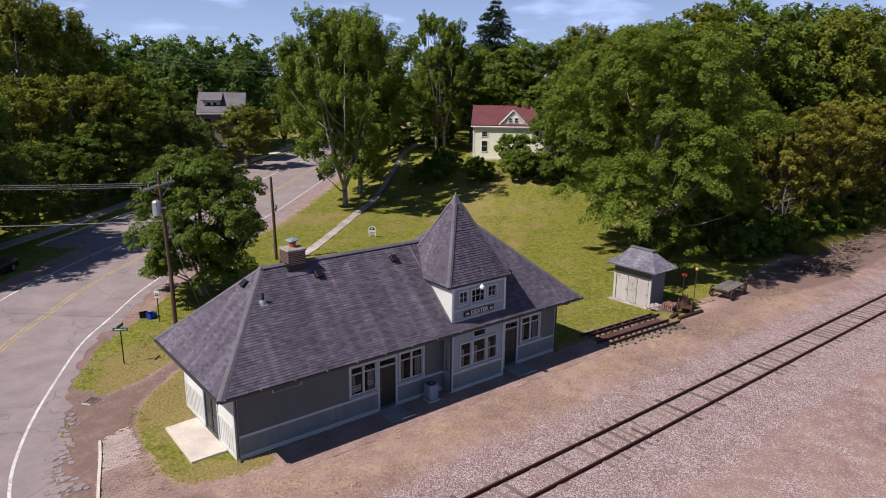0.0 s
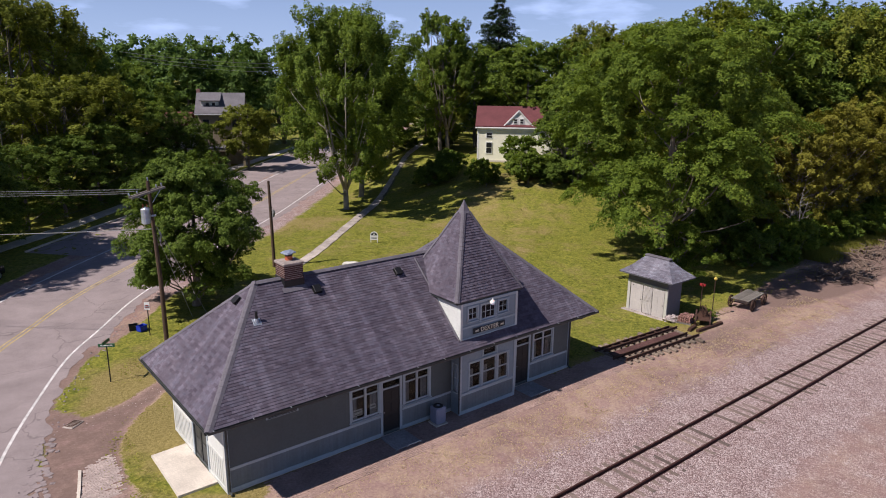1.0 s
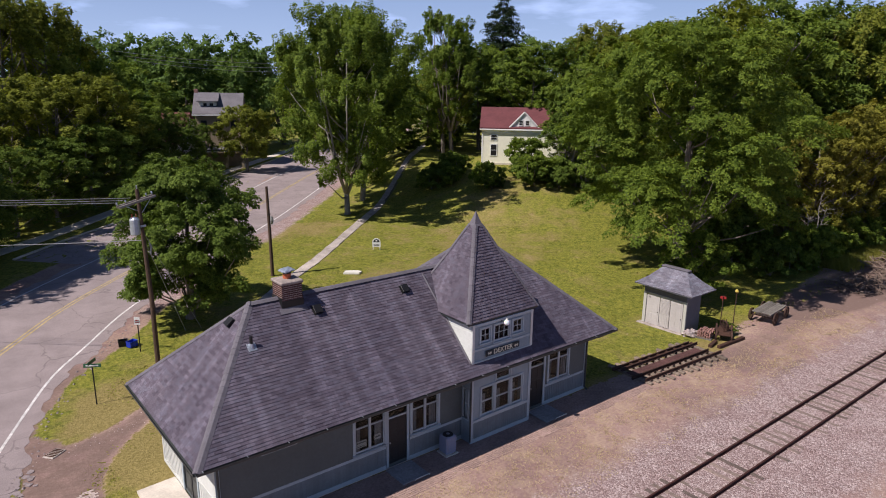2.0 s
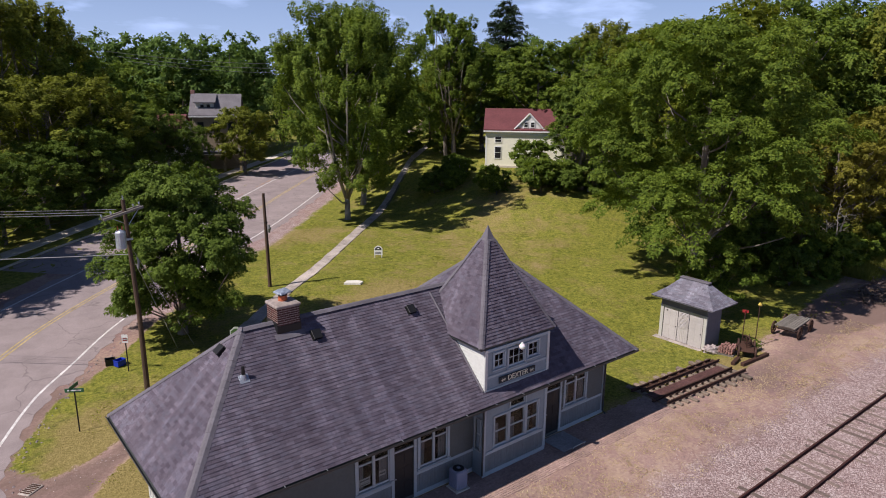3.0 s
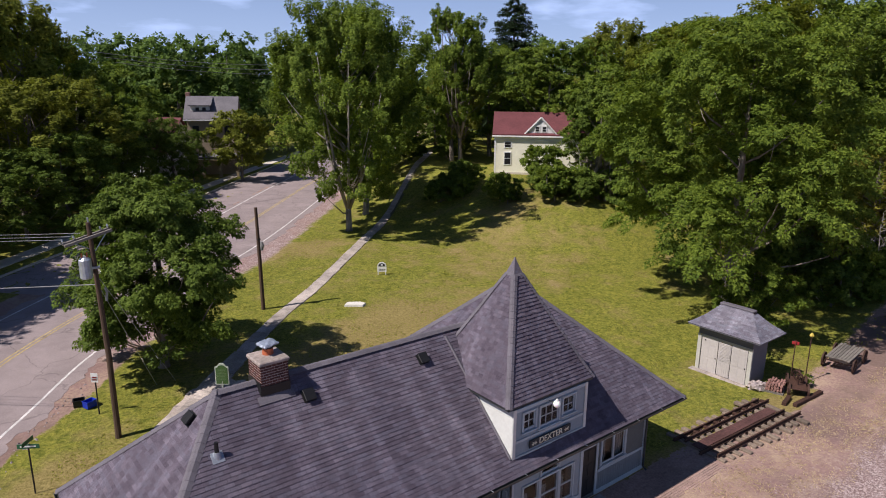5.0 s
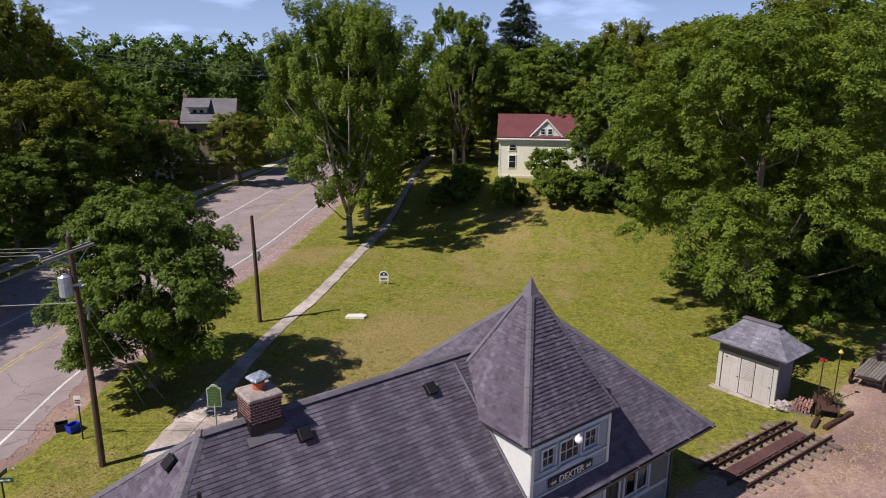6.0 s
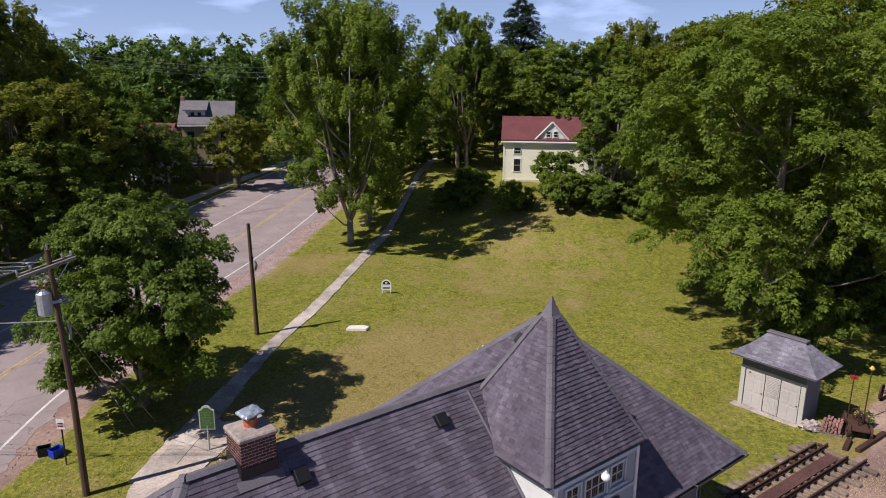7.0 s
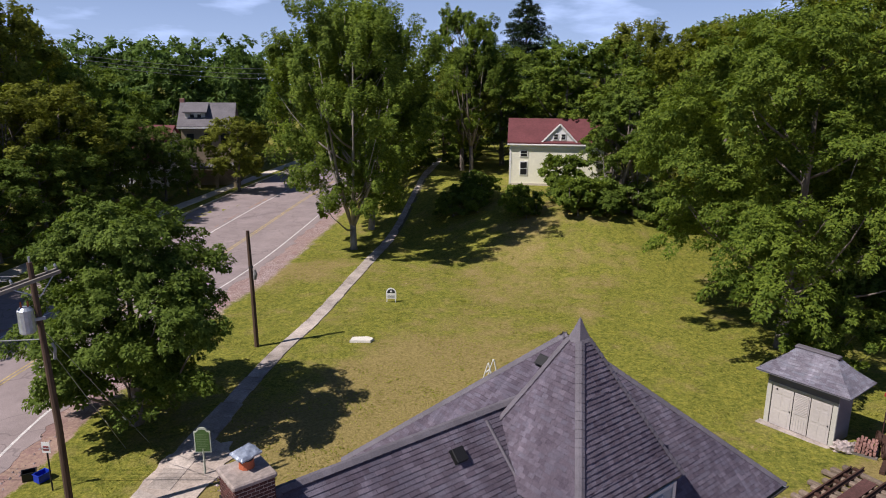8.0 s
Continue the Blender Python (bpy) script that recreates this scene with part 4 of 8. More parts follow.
def dry_tufts(n, seed):
    """Short dry straw and weeds on the dirt between the platform and the track."""
    rng = np.random.RandomState(seed)
    x, y = rng.uniform(-1, 44, n), rng.uniform(-6.2, -1.9, n)
    k = np.array([noise.noise(Vector((a * 0.3, b * 0.75, 2))) + 0.8 * noise.noise(Vector((a * 1.1, b * 1.6, 6))) for a, b in zip(x, y)])
    keep = (k > rng.uniform(-0.45, 0.75, n)) & (np.abs(y + 3.9) + rng.uniform(0, 0.8, n) < 2.2)
    x, y = x[keep], y[keep]
    n = len(x)
    a, h, w = rng.uniform(0, 6.28, n), rng.uniform(0.015, 0.06, n), rng.uniform(0.012, 0.03, n)
    z = gz(x, y)
    lx, ly = rng.normal(0, 0.09, n), rng.normal(0, 0.09, n)
    V = np.stack([np.stack([x - w * np.cos(a), y - w * np.sin(a), z - 0.01], -1), np.stack([x + w * np.cos(a), y + w * np.sin(a), z - 0.01], -1), np.stack([x + lx, y + ly, z + h], -1)], 1).reshape(-1, 3)
    ob = new("dry_grass", mesh_from("dry_grass", V.tolist(), np.arange(3 * n).reshape(-1, 3).tolist(), [M_straw]))
    return tagged(ob, "short dry straw on the trackside dirt", "grass", kind="stuff")


dry_tufts(70000, 23)

# ---- the depot ----
EV = 3.45                       # eave height
X0, X1, YB, YW = 0.0, 19.6, 6.2, 8.0
depot = tagged(empty("train_depot", (9.8, 3, 0)), "old grey wooden train depot with steep shingled roof and pointed tower", "train depot")
ROOT = depot.matrix_world.inverted()


def dpart(name, bm, material, parent=None, label="", smooth=False):
    """A part of the depot, given in world coordinates."""
    ob = part(name, bm, material, parent or depot, label, smooth)
    ob.matrix_parent_inverse = ROOT
    return ob


def rebase(ob):
    ob.matrix_parent_inverse = ROOT
    return ob


def wall_x(name, x0, x1, y0, y1, z0, z1, holes, mat, parent, label=""):
    """A wall along x with openings (x0, x1, z0, z1) that go through it."""
    bm = bmesh.new()
    xs = sorted({x0, x1, *[h[0] for h in holes], *[h[1] for h in holes]})
    zs = sorted({z0, z1, *[h[2] for h in holes], *[h[3] for h in holes]})
    for a, b in zip(xs, xs[1:]):
        for c, d in zip(zs, zs[1:]):
            if not any(h[0] <= a + 1e-6 and h[1] >= b - 1e-6 and h[2] <= c + 1e-6 and h[3] >= d - 1e-6 for h in holes):
                bx(bm, a, b, y0, y1, c, d)
    bmesh.ops.remove_doubles(bm, verts=bm.verts, dist=1e-4)
    return dpart(name, bm, mat, parent, label)


def turned(ob, m):
    ob.data.transform(m)
    return ob


W1, W2, W3 = (5.6, 7.0), (8.4, 9.78), (16.78, 18.2)
D1, D2 = (7.2, 8.12), (15.5, 16.4)
WZ = (1.22, 2.68)
BX0, BX1, BY = 11.15, 14.8, -0.62
holes = [(*w, *WZ) for w in (W1, W2, W3)] + [(*D1, 0.16, 2.62), (*D2, 0.16, 2.62)]
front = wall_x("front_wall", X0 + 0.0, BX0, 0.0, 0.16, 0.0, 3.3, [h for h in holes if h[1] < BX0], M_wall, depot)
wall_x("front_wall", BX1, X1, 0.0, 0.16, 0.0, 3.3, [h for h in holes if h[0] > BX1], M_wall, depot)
# the end walls and the street side
DY = (1.95, 3.55)
lw = wall_x("end_wall", 0.16, YB, -0.16, 0.0, 0.0, 3.3, [(*DY, 0.12, 2.45)], M_wall, depot)
turned(lw, pose(0, 0, 0, 0, 0, 90))
dpart("end_wall", box(X1 - 0.16, X1, 0.16, YW, 0, 3.3), M_wall)
dpart("street_wall", box(0.16, 11.0, YB - 0.16, YB, 0, 3.3), M_wall)
dpart("street_wall", box(10.84, X1 - 0.16, YW - 0.16, YW, 0, 3.3), M_wall)
dpart("street_wall", box(10.84, 11.0, YB, YW - 0.16, 0, 3.3), M_wall)
# floor colour holds room shade; the unseen sheet behind the windows is added
dpart("floor", box(0.16, X1 - 0.16, 0.16, YB - 0.16, 0.02, 0.12), M_roomshade)
dpart("partition", box(0.4, X1 - 0.4, 2.5, 2.58, 0.12, 3.3), M_roomshade, depot, "near-black sheet added behind the windows")
dpart("foundation", box(-0.02, X1 + 0.02, -0.03, -0.004, -0.1, 0.026), M_conc)


def beadboard(x0, x1, y, z0, z1, step=0.135):
    """Upright boards with open joints between them."""
    bm = bmesh.new()
    n = max(1, round((x1 - x0) / step))
    w = (x1 - x0) / n
    for i in range(n):
        bx(bm, x0 + i * w + 0.006, x0 + (i + 1) * w - 0.006, y - 0.014, y - 0.002, z0, z1)
        bx(bm, x0 + i * w - 0.011, x0 + i * w + 0.011, y - 0.028, y - 0.014, z0, z1)
    return bm


def siding(x0, x1, y, z0, z1, step=0.12):
    """Lapped boards along x, each leaning out at its foot."""
    bm = bmesh.new()
    n = max(1, round((z1 - z0) / step))
    h = (z1 - z0) / n
    for i in range(n):
        z = z0 + i * h
        a = [bm.verts.new(p) for p in ((x0, y - 0.034, z), (x1, y - 0.034, z), (x1, y - 0.006, z + h), (x0, y - 0.006, z + h), (x0, y, z), (x1, y, z))]
        bm.faces.new((a[0], a[1], a[2], a[3]))
        bm.faces.new((a[4], a[5], a[1], a[0]))
        bm.faces.new((a[0], a[3], a[4]))
        bm.faces.new((a[1], a[5], a[2]))
    return bm


def trim_box(x0, x1, y0, y1, z0, z1, name="trim", mat=None, lab=""):
    return dpart(name, box(x0, x1, y0, y1, z0, z1, 0.006), mat or M_trim, depot, lab)


# platform front: siding above, beaded wainscot below, bands of trim
segs = [(X0 + 0.14, D1[0] - 0.14), (D1[1] + 0.14, BX0 - 0.02), (BX1 + 0.14, D2[0] - 0.14), (D2[1] + 0.14, X1 - 0.14)]
for a, b in segs:
    if b - a < 0.15:
        continue
    tagged(dpart("wainscot", beadboard(a, b, 0.0, 0.2, 0.98), M_wains), kind="stuff")
    trim_box(a, b, -0.05, -0.002, 0.98, 1.1, "belt_trim")
    trim_box(a, b, -0.04, -0.002, 0.03, 0.2, "base_trim")
    wins = [w for w in (W1, W2, W3) if a - 0.2 < w[0] and w[1] < b + 0.2]
    xs = [a] + [c for w in wins for c in (w[0] - 0.12, w[1] + 0.12)] + [b]
    for p, q in zip(xs[::2], xs[1::2]):
        if q - p > 0.03:
            dpart("siding", siding(p, q, 0.0, 1.1, 3.28), M_wall)
for x in (X0, X1):
    trim_box(x - 0.03 if x == X0 else x - 0.14, x + 0.14 if x == X0 else x + 0.03, -0.035, -0.002, 0.02, 3.28, "corner_trim")


def sash_window(x0, x1, y, z0, z1, lights=1, meet=0.5, muntins=(0, 0), trim=0.11, label="double-hung window with pale trim", curtain=False, parent=None):
    """A window in an opening: trim, sill, sashes with bars, panes."""
    ob = dpart("window", bmesh.new(), M_trim, parent or depot, label)
    bm = bmesh.new()
    for a, b, c, d in ((x0 - trim, x0, z0 - 0.02, z1 + trim), (x1, x1 + trim, z0 - 0.02, z1 + trim), (x0, x1, z1, z1 + trim)):
        bx(bm, a, b, y - 0.045, y - 0.002, c, d, 0.006)
    bm.to_mesh(ob.data)
    bm.free()
    bm = box(x0 - trim - 0.03, x1 + trim + 0.03, y - 0.09, y - 0.002, z0 - 0.07, z0 - 0.02, 0.008)
    part("sill", bm, M_trim, ob)
    w = (x1 - x0) / lights
    for i in range(lights):
        a, b = x0 + i * w, x0 + (i + 1) * w
        bm = bmesh.new()
        m = 0.055
        if i:
            bx(bm, a - 0.05, a + 0.05, y - 0.03, y + 0.03, z0, z1)
        bx(bm, a, a + m, y, y + 0.05, z0, z1)
        bx(bm, b - m, b, y, y + 0.05, z0, z1)
        bx(bm, a + m, b - m, y, y + 0.05, z0, z0 + m * 1.3)
        bx(bm, a + m, b - m, y, y + 0.05, z1 - m, z1)
        if meet:
            zc = z0 + (z1 - z0) * meet
            bx(bm, a + m, b - m, y - 0.005, y + 0.055, zc - 0.03, zc + 0.03)
        for k in range(1, muntins[0]):
            x = a + (b - a) * k / muntins[0]
            bx(bm, x - 0.014, x + 0.014, y + 0.008, y + 0.042, z0 + m, z1 - m)
        for k in range(1, muntins[1]):
            z = z0 + (z1 - z0) * k / muntins[1]
            bx(bm, a + m, b - m, y + 0.01, y + 0.04, z - 0.014, z + 0.014)
        part("sash", bm, M_trim, ob)
        g = part("pane", box(a + m, b - m, y + 0.022, y + 0.028, z0 + m, z1 - m), M_glass, ob, "clear window glass")
        g.visible_shadow = False
        if curtain:
            bm = bmesh.new()
            wide = (b - a) * (0.36 if i == 0 else 0.5)
            for k in range(5):
                xa = a + m + wide * k / 5 if i == 0 else b - m - wide * (k + 1) / 5
                d = 0.02 * (k % 2)
                bx(bm, xa, xa + wide / 5, y + 0.10 + d, y + 0.11 + d, z0 + 0.02, z0 + (z1 - z0) * 0.72)
            part("curtain", bm, M_cloth, ob, "pale hanging curtain")
    return ob


w1 = sash_window(*W1, 0.0, *WZ, lights=2, meet=0.74, curtain=True)
for nx, nz, nw, nh in ((W1[0] + 0.32, WZ[0] + 0.40, 0.25, 0.09), (W1[0] + 0.32, WZ[0] + 0.24, 0.25, 0.06), (W1[1] - 0.3, WZ[0] + 0.42, 0.15, 0.11)):
    part("paper_notice", box(nx - nw, nx + nw, 0.045, 0.05, nz - nh, nz + nh), M_whitetrim, w1, "white paper notice behind the glass")
    part("lettering_bar", box(nx - nw * 0.8, nx + nw * 0.8, 0.041, 0.0445, nz - nh * 0.3, nz + nh * 0.3), M_wire, w1)
sash_window(*W2, 0.0, *WZ, lights=2, meet=0.74, curtain=True)
sash_window(*W3, 0.0, *WZ, lights=2, meet=0.74, curtain=True)


def door(x0, x1, y, z0, z1, label):
    ob = dpart("door", bmesh.new(), M_trim, depot, label)
    bm = bmesh.new()
    for a, b, c, d in ((x0 - 0.12, x0, z0 - 0.12, z1 + 0.14), (x1, x1 + 0.12, z0 - 0.12, z1 + 0.14), (x0, x1, z1, z1 + 0.14)):
        bx(bm, a, b, y - 0.045, y - 0.002, c, d, 0.006)
    bm.to_mesh(ob.data)
    bm.free()
    bm = bmesh.new()
    top = z0 + 2.08
    bx(bm, x0, x1, y + 0.02, y + 0.07, z0, top)
    for r0, r1 in ((0.08, 0.36), (0.42, 0.66), (0.72, 0.95)):
        for c0, c1 in ((0.1, 0.46), (0.54, 0.9)):
            bx(bm, x0 + (x1 - x0) * c0, x0 + (x1 - x0) * c1, y + 0.008, y + 0.02, z0 + 2.08 * r0, z0 + 2.08 * r1, 0.01)
    part("leaf", bm, M_door, ob, "black panelled door leaf")
    part("transom_bar", box(x0, x1, y - 0.01, y + 0.08, top, top + 0.07), M_trim, ob)
    g = part("transom_pane", box(x0, x1, y + 0.03, y + 0.036, top + 0.07, z1), M_glass, ob)
    g.visible_shadow = False
    bm = bmesh.new()
    bmesh.ops.create_uvsphere(bm, u_segments=10, v_segments=6, radius=0.032, matrix=Matrix.Translation((x0 + 0.08, y - 0.01, z0 + 0.98)))
    part("knob", bm, M_galv, ob, "small metal door knob", True)
    return ob


door(*D1, 0.0, 0.16, 2.62, "black panelled platform door with pale trim, closed")
door(*D2, 0.0, 0.16, 2.62, "black panelled platform door with pale trim, closed")


def step(x0, x1, label):
    ob = tagged(empty("door_step", ((x0 + x1) / 2, -0.75, 0)), label, "step", "door steps")
    w = (x1 - x0) / 2
    part("step_top", box(-w, w, -0.68, 0.6, 0.03, 0.085, 0.012), M_step, ob)
    part("step_edge", rod([(-w * 0.1, -0.70, 0.03), (-w * 0.1, -0.74, 0.12), (w, -0.74, 0.12), (w, -0.70, 0.03)], 0.022, 7), M_white, ob, "pale painted pipe edging")
    part("step_base", box(-w + 0.06, w - 0.06, -0.62, 0.6, 0.0, 0.03), M_walkc, ob)
    return ob


step(6.95, 8.25, "grey concrete slab step before the black door")
step(15.25, 16.6, "grey concrete slab step before the black door")
# louvred grille under the eave
gr = dpart("grille", box(1.7, 3.1, -0.05, -0.023, 2.62, 2.9, 0.005), M_trim, depot, "long louvred wall grille")
for k in range(5):
    part("louvre", box(1.76, 3.04, -0.066, -0.05, 2.65 + k * 0.048, 2.68 + k * 0.048), M_fascia, gr)

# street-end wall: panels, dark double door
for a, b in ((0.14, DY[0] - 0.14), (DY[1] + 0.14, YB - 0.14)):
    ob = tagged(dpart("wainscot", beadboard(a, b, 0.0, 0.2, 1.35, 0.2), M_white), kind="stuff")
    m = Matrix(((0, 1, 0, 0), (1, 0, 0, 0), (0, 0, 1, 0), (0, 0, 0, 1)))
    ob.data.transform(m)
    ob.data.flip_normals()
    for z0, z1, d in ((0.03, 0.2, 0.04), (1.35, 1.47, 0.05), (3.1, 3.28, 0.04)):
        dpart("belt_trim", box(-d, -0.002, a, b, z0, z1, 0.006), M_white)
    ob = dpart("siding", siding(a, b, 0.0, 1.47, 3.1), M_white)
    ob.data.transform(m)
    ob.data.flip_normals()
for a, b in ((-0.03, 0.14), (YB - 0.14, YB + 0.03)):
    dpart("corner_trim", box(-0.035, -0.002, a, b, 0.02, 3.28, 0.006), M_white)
ed = dpart("double_door", box(0.03, 0.08, *DY, 0.12, 2.45), M_door, depot, "dark glazed double end door with pale trim")
for y in (DY[0] - 0.13, DY[1]):
    part("door_trim", box(-0.05, -0.002, y, y + 0.13, 0.02, 2.58, 0.006), M_trim, ed)
part("door_trim", box(-0.05, -0.002, *DY, 2.45, 2.58, 0.006), M_trim, ed)
for k in range(2):
    a = DY[0] + k * 0.8
    for z0, z1 in ((0.3, 1.0), (1.1, 2.3)):
        part("door_panel", box(0.012, 0.03, a + 0.12, a + 0.68, z0, z1, 0.008), M_fascia, ed)
part("meeting_stile", box(0.0, 0.03, 2.72, 2.78, 0.12, 2.45), M_fascia, ed)

# ---- bay and tower ----
TW = (11.15, 14.8)
bay = wall_x("bay_front", BX0, BX1, BY, BY + 0.14, 0.0, 3.3, [(11.75, 12.5, 1.2, 2.55), (12.62, 13.5, 1.2, 2.55), (13.62, 14.3, 1.2, 2.55), (12.62, 13.5, 2.68, 3.1)], M_panel, depot)
for x in (BX0, BX1 - 0.14):
    side_holes = []
    dpart("bay_side", box(x, x + 0.14, BY + 0.14, 0.0, 0, 3.3), M_panel)
tagged(dpart("wainscot", beadboard(BX0 + 0.12, BX1 - 0.12, BY, 0.2, 0.98), M_wains), kind="stuff")
trim_box(BX0 + 0.12, BX1 - 0.12, BY - 0.05, BY - 0.002, 0.98, 1.1, "belt_trim")
trim_box(BX0 - 0.02, BX1 + 0.02, BY - 0.04, BY - 0.002, 0.0, 0.2, "base_trim")
for x in (BX0 - 0.03, BX1 - 0.12):
    trim_box(x, x + 0.15, BY - 0.04, BY - 0.002, 0.2, 3.3, "corner_trim")
for a, b, z0, z1 in ((11.75, 12.5, 1.2, 2.55), (12.62, 13.5, 1.2, 2.55), (13.62, 14.3, 1.2, 2.55)):
    sash_window(a, b, BY, z0, z1, trim=0.06, curtain=True)
sash_window(12.62, 13.5, BY, 2.68, 3.1, meet=0, trim=0.06)
sw = sash_window(-0.46, -0.16, BX0, 1.2, 2.55, trim=0.05, label="narrow side window of the bay")
for o in (sw, *sw.children):
    o.data.transform(Matrix(((0, 1, 0, 0), (1, 0, 0, 0), (0, 0, 1, 0), (0, 0, 0, 1))))
    o.data.flip_normals()
# tower front above the eave
TZ0, TZ1 = 3.75, 5.62
tw_holes = [(11.62, 12.18, 4.72, 5.36), (12.42, 13.34, 4.6, 5.36), (13.55, 14.15, 4.72, 5.36)]
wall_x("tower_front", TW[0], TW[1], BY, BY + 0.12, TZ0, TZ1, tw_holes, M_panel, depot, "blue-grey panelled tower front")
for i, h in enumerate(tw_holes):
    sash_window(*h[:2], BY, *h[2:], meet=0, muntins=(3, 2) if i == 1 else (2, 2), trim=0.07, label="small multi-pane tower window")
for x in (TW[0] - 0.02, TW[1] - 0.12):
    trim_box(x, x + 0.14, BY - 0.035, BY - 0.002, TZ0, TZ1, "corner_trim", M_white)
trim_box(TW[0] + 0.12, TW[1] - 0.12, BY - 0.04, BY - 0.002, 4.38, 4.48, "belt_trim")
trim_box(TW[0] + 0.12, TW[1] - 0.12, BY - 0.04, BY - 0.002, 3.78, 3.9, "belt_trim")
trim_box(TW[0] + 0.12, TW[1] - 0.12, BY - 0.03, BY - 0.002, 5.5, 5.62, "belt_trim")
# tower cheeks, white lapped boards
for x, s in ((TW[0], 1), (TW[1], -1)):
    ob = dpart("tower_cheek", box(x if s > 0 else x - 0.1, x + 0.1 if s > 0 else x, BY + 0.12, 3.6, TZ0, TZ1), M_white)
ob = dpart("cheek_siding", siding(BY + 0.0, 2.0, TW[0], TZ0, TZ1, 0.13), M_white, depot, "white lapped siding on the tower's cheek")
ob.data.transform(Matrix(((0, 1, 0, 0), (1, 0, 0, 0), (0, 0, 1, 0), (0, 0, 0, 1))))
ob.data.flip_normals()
# station name board
board = dpart("name_board", box(11.9, 13.95, BY - 0.075, BY - 0.04, 4.02, 4.3, 0.008), M_signbk, depot, "dark board with the pale station name")
txt = bpy.data.curves.new("name_letters", "FONT")
txt.body = "DEXTER"
txt.size, txt.extrude, txt.align_x, txt.align_y = 0.32, 0.008, "CENTER", "CENTER"
tmp = new("name_text", txt)
dg = bpy.context.evaluated_depsgraph_get()
lme = bpy.data.meshes.new_from_object(tmp.evaluated_get(dg))
bpy.data.objects.remove(tmp)
lme.transform(pose(12.93, BY - 0.084, 4.16, 90, 0, 0))
lme.materials.clear()
lme.materials.append(M_letter)
ob = new("name_letters", lme)
ob.parent = board
for cx in (12.12, 13.74):
    bm = bmesh.new()
    bx(bm, cx - 0.12, cx + 0.12, BY - 0.088, BY - 0.075, 4.135, 4.165)
    for a in (35, -35):
        bx(bm, -0.1, 0.1, -0.006, 0.006, -0.014, 0.014, 0, Matrix.Translation((cx, BY - 0.082, 4.15)) @ pose(0, 0, 0, 0, a, 0))
    part("ornament", bm, M_letter, board, "pale scroll ornament")

# roof
E0, E1, EF, EBk = -0.93, 20.62, -1.05, 7.25
RZ, RY, HX = 7.31, 3.14, 2.88
AP = (15.3, 3.95, 8.32)
WX0, WYB = 10.0, 8.98
rebase(shingled("front_roof_slope", [(E0, EF, EV), (13.05, EF, EV), (13.05, RY, RZ), (HX, RY, RZ)], depot, "steep front slope of worn grey shingles", seed=3, pieces=(3.2, 9.6, 0.5, 3.6)))
rebase(shingled("end_roof_slope", [(E0, EBk, EV), (E0, EF, EV), (HX, RY, RZ)], depot, "hipped end slope of worn grey shingles", seed=4))
k = (AP[2] - EV) / (AP[1] - EF)
rebase(shingled("front_roof_slope", [(13.05, EF, EV), (E1, EF, EV), AP, (13.05, EF + (13.05 - WX0) / (AP[0] - WX0) * (AP[1] - EF), EV + (13.05 - WX0) / (AP[0] - WX0) * (AP[2] - EV))], depot, "front slope of the high hip roof", seed=5))
rebase(shingled("end_roof_slope", [(E1, EF, EV), (E1, WYB, EV), AP], depot, "hipped end slope of worn grey shingles", seed=6))
vx = WX0 + (RZ - EV) / ((AP[2] - EV) / (AP[0] - WX0))
rebase(shingled("wing_roof_slope", [(WX0, WYB, EV), (WX0, EBk - 0.05, EV), (vx, RY, RZ), AP], depot, "street wing slope of worn grey shingles", seed=7))
rebase(shingled("street_roof_slope", [(WX0 + 0.2, EBk, EV), (E0, EBk, EV), (HX, RY, RZ), (vx, RY, RZ)], depot, seed=8))
rebase(shingled("street_roof_slope", [(E1, WYB, EV), (WX0, WYB, EV), AP], depot, seed=9))
for a, b in (((E0, EF, EV), (HX, RY, RZ)), ((E0, EBk, EV), (HX, RY, RZ)), ((HX, RY, RZ), (vx, RY, RZ)), ((E1, EF, EV), AP), ((E1, WYB, EV), AP), ((WX0, WYB, EV), AP)):
    rebase(cap_line("ridge_cap", a, b, depot))
# soffits and fascia with gutters
dpart("soffit", box(E0 + 0.03, E1 - 0.03, EF + 0.03, 0.0, 3.3, 3.36), M_wall)
dpart("soffit", box(E0 + 0.03, -0.0, 0.0, EBk - 0.03, 3.3, 3.36), M_wall)
dpart("soffit", box(X1, E1 - 0.03, 0.0, WYB - 0.03, 3.3, 3.36), M_wall)
dpart("soffit", box(0.0, WX0, YB, EBk - 0.03, 3.3, 3.36), M_wall)
dpart("ceiling", box(0.0, X1, 0.16, YB, 3.305, 3.34), M_roomshade)


def gutter(a, b, out):
    """A half-round gutter along an eave; out points away from the wall."""
    a, b, o = Vector(a), Vector(b), Vector(out)
    bm = bmesh.new()
    prof = [(0.0, 0.0), (0.0, -0.09), (0.03, -0.115), (0.075, -0.115), (0.11, -0.08), (0.115, 0.0), (0.105, 0.0), (0.10, -0.075), (0.07, -0.105), (0.035, -0.105), (0.01, -0.085), (0.01, 0.0)]
    ra = [bm.verts.new(a + o * p + Vector((0, 0, q))) for p, q in prof]
    rb = [bm.verts.new(b + o * p + Vector((0, 0, q))) for p, q in prof]
    for i in range(len(prof)):
        bm.faces.new((ra[i], ra[(i + 1) % len(prof)], rb[(i + 1) % len(prof)], rb[i]))
    bm.faces.new(ra)
    bm.faces.new(rb[::-1])
    bmesh.ops.recalc_face_normals(bm, faces=bm.faces)
    return bm


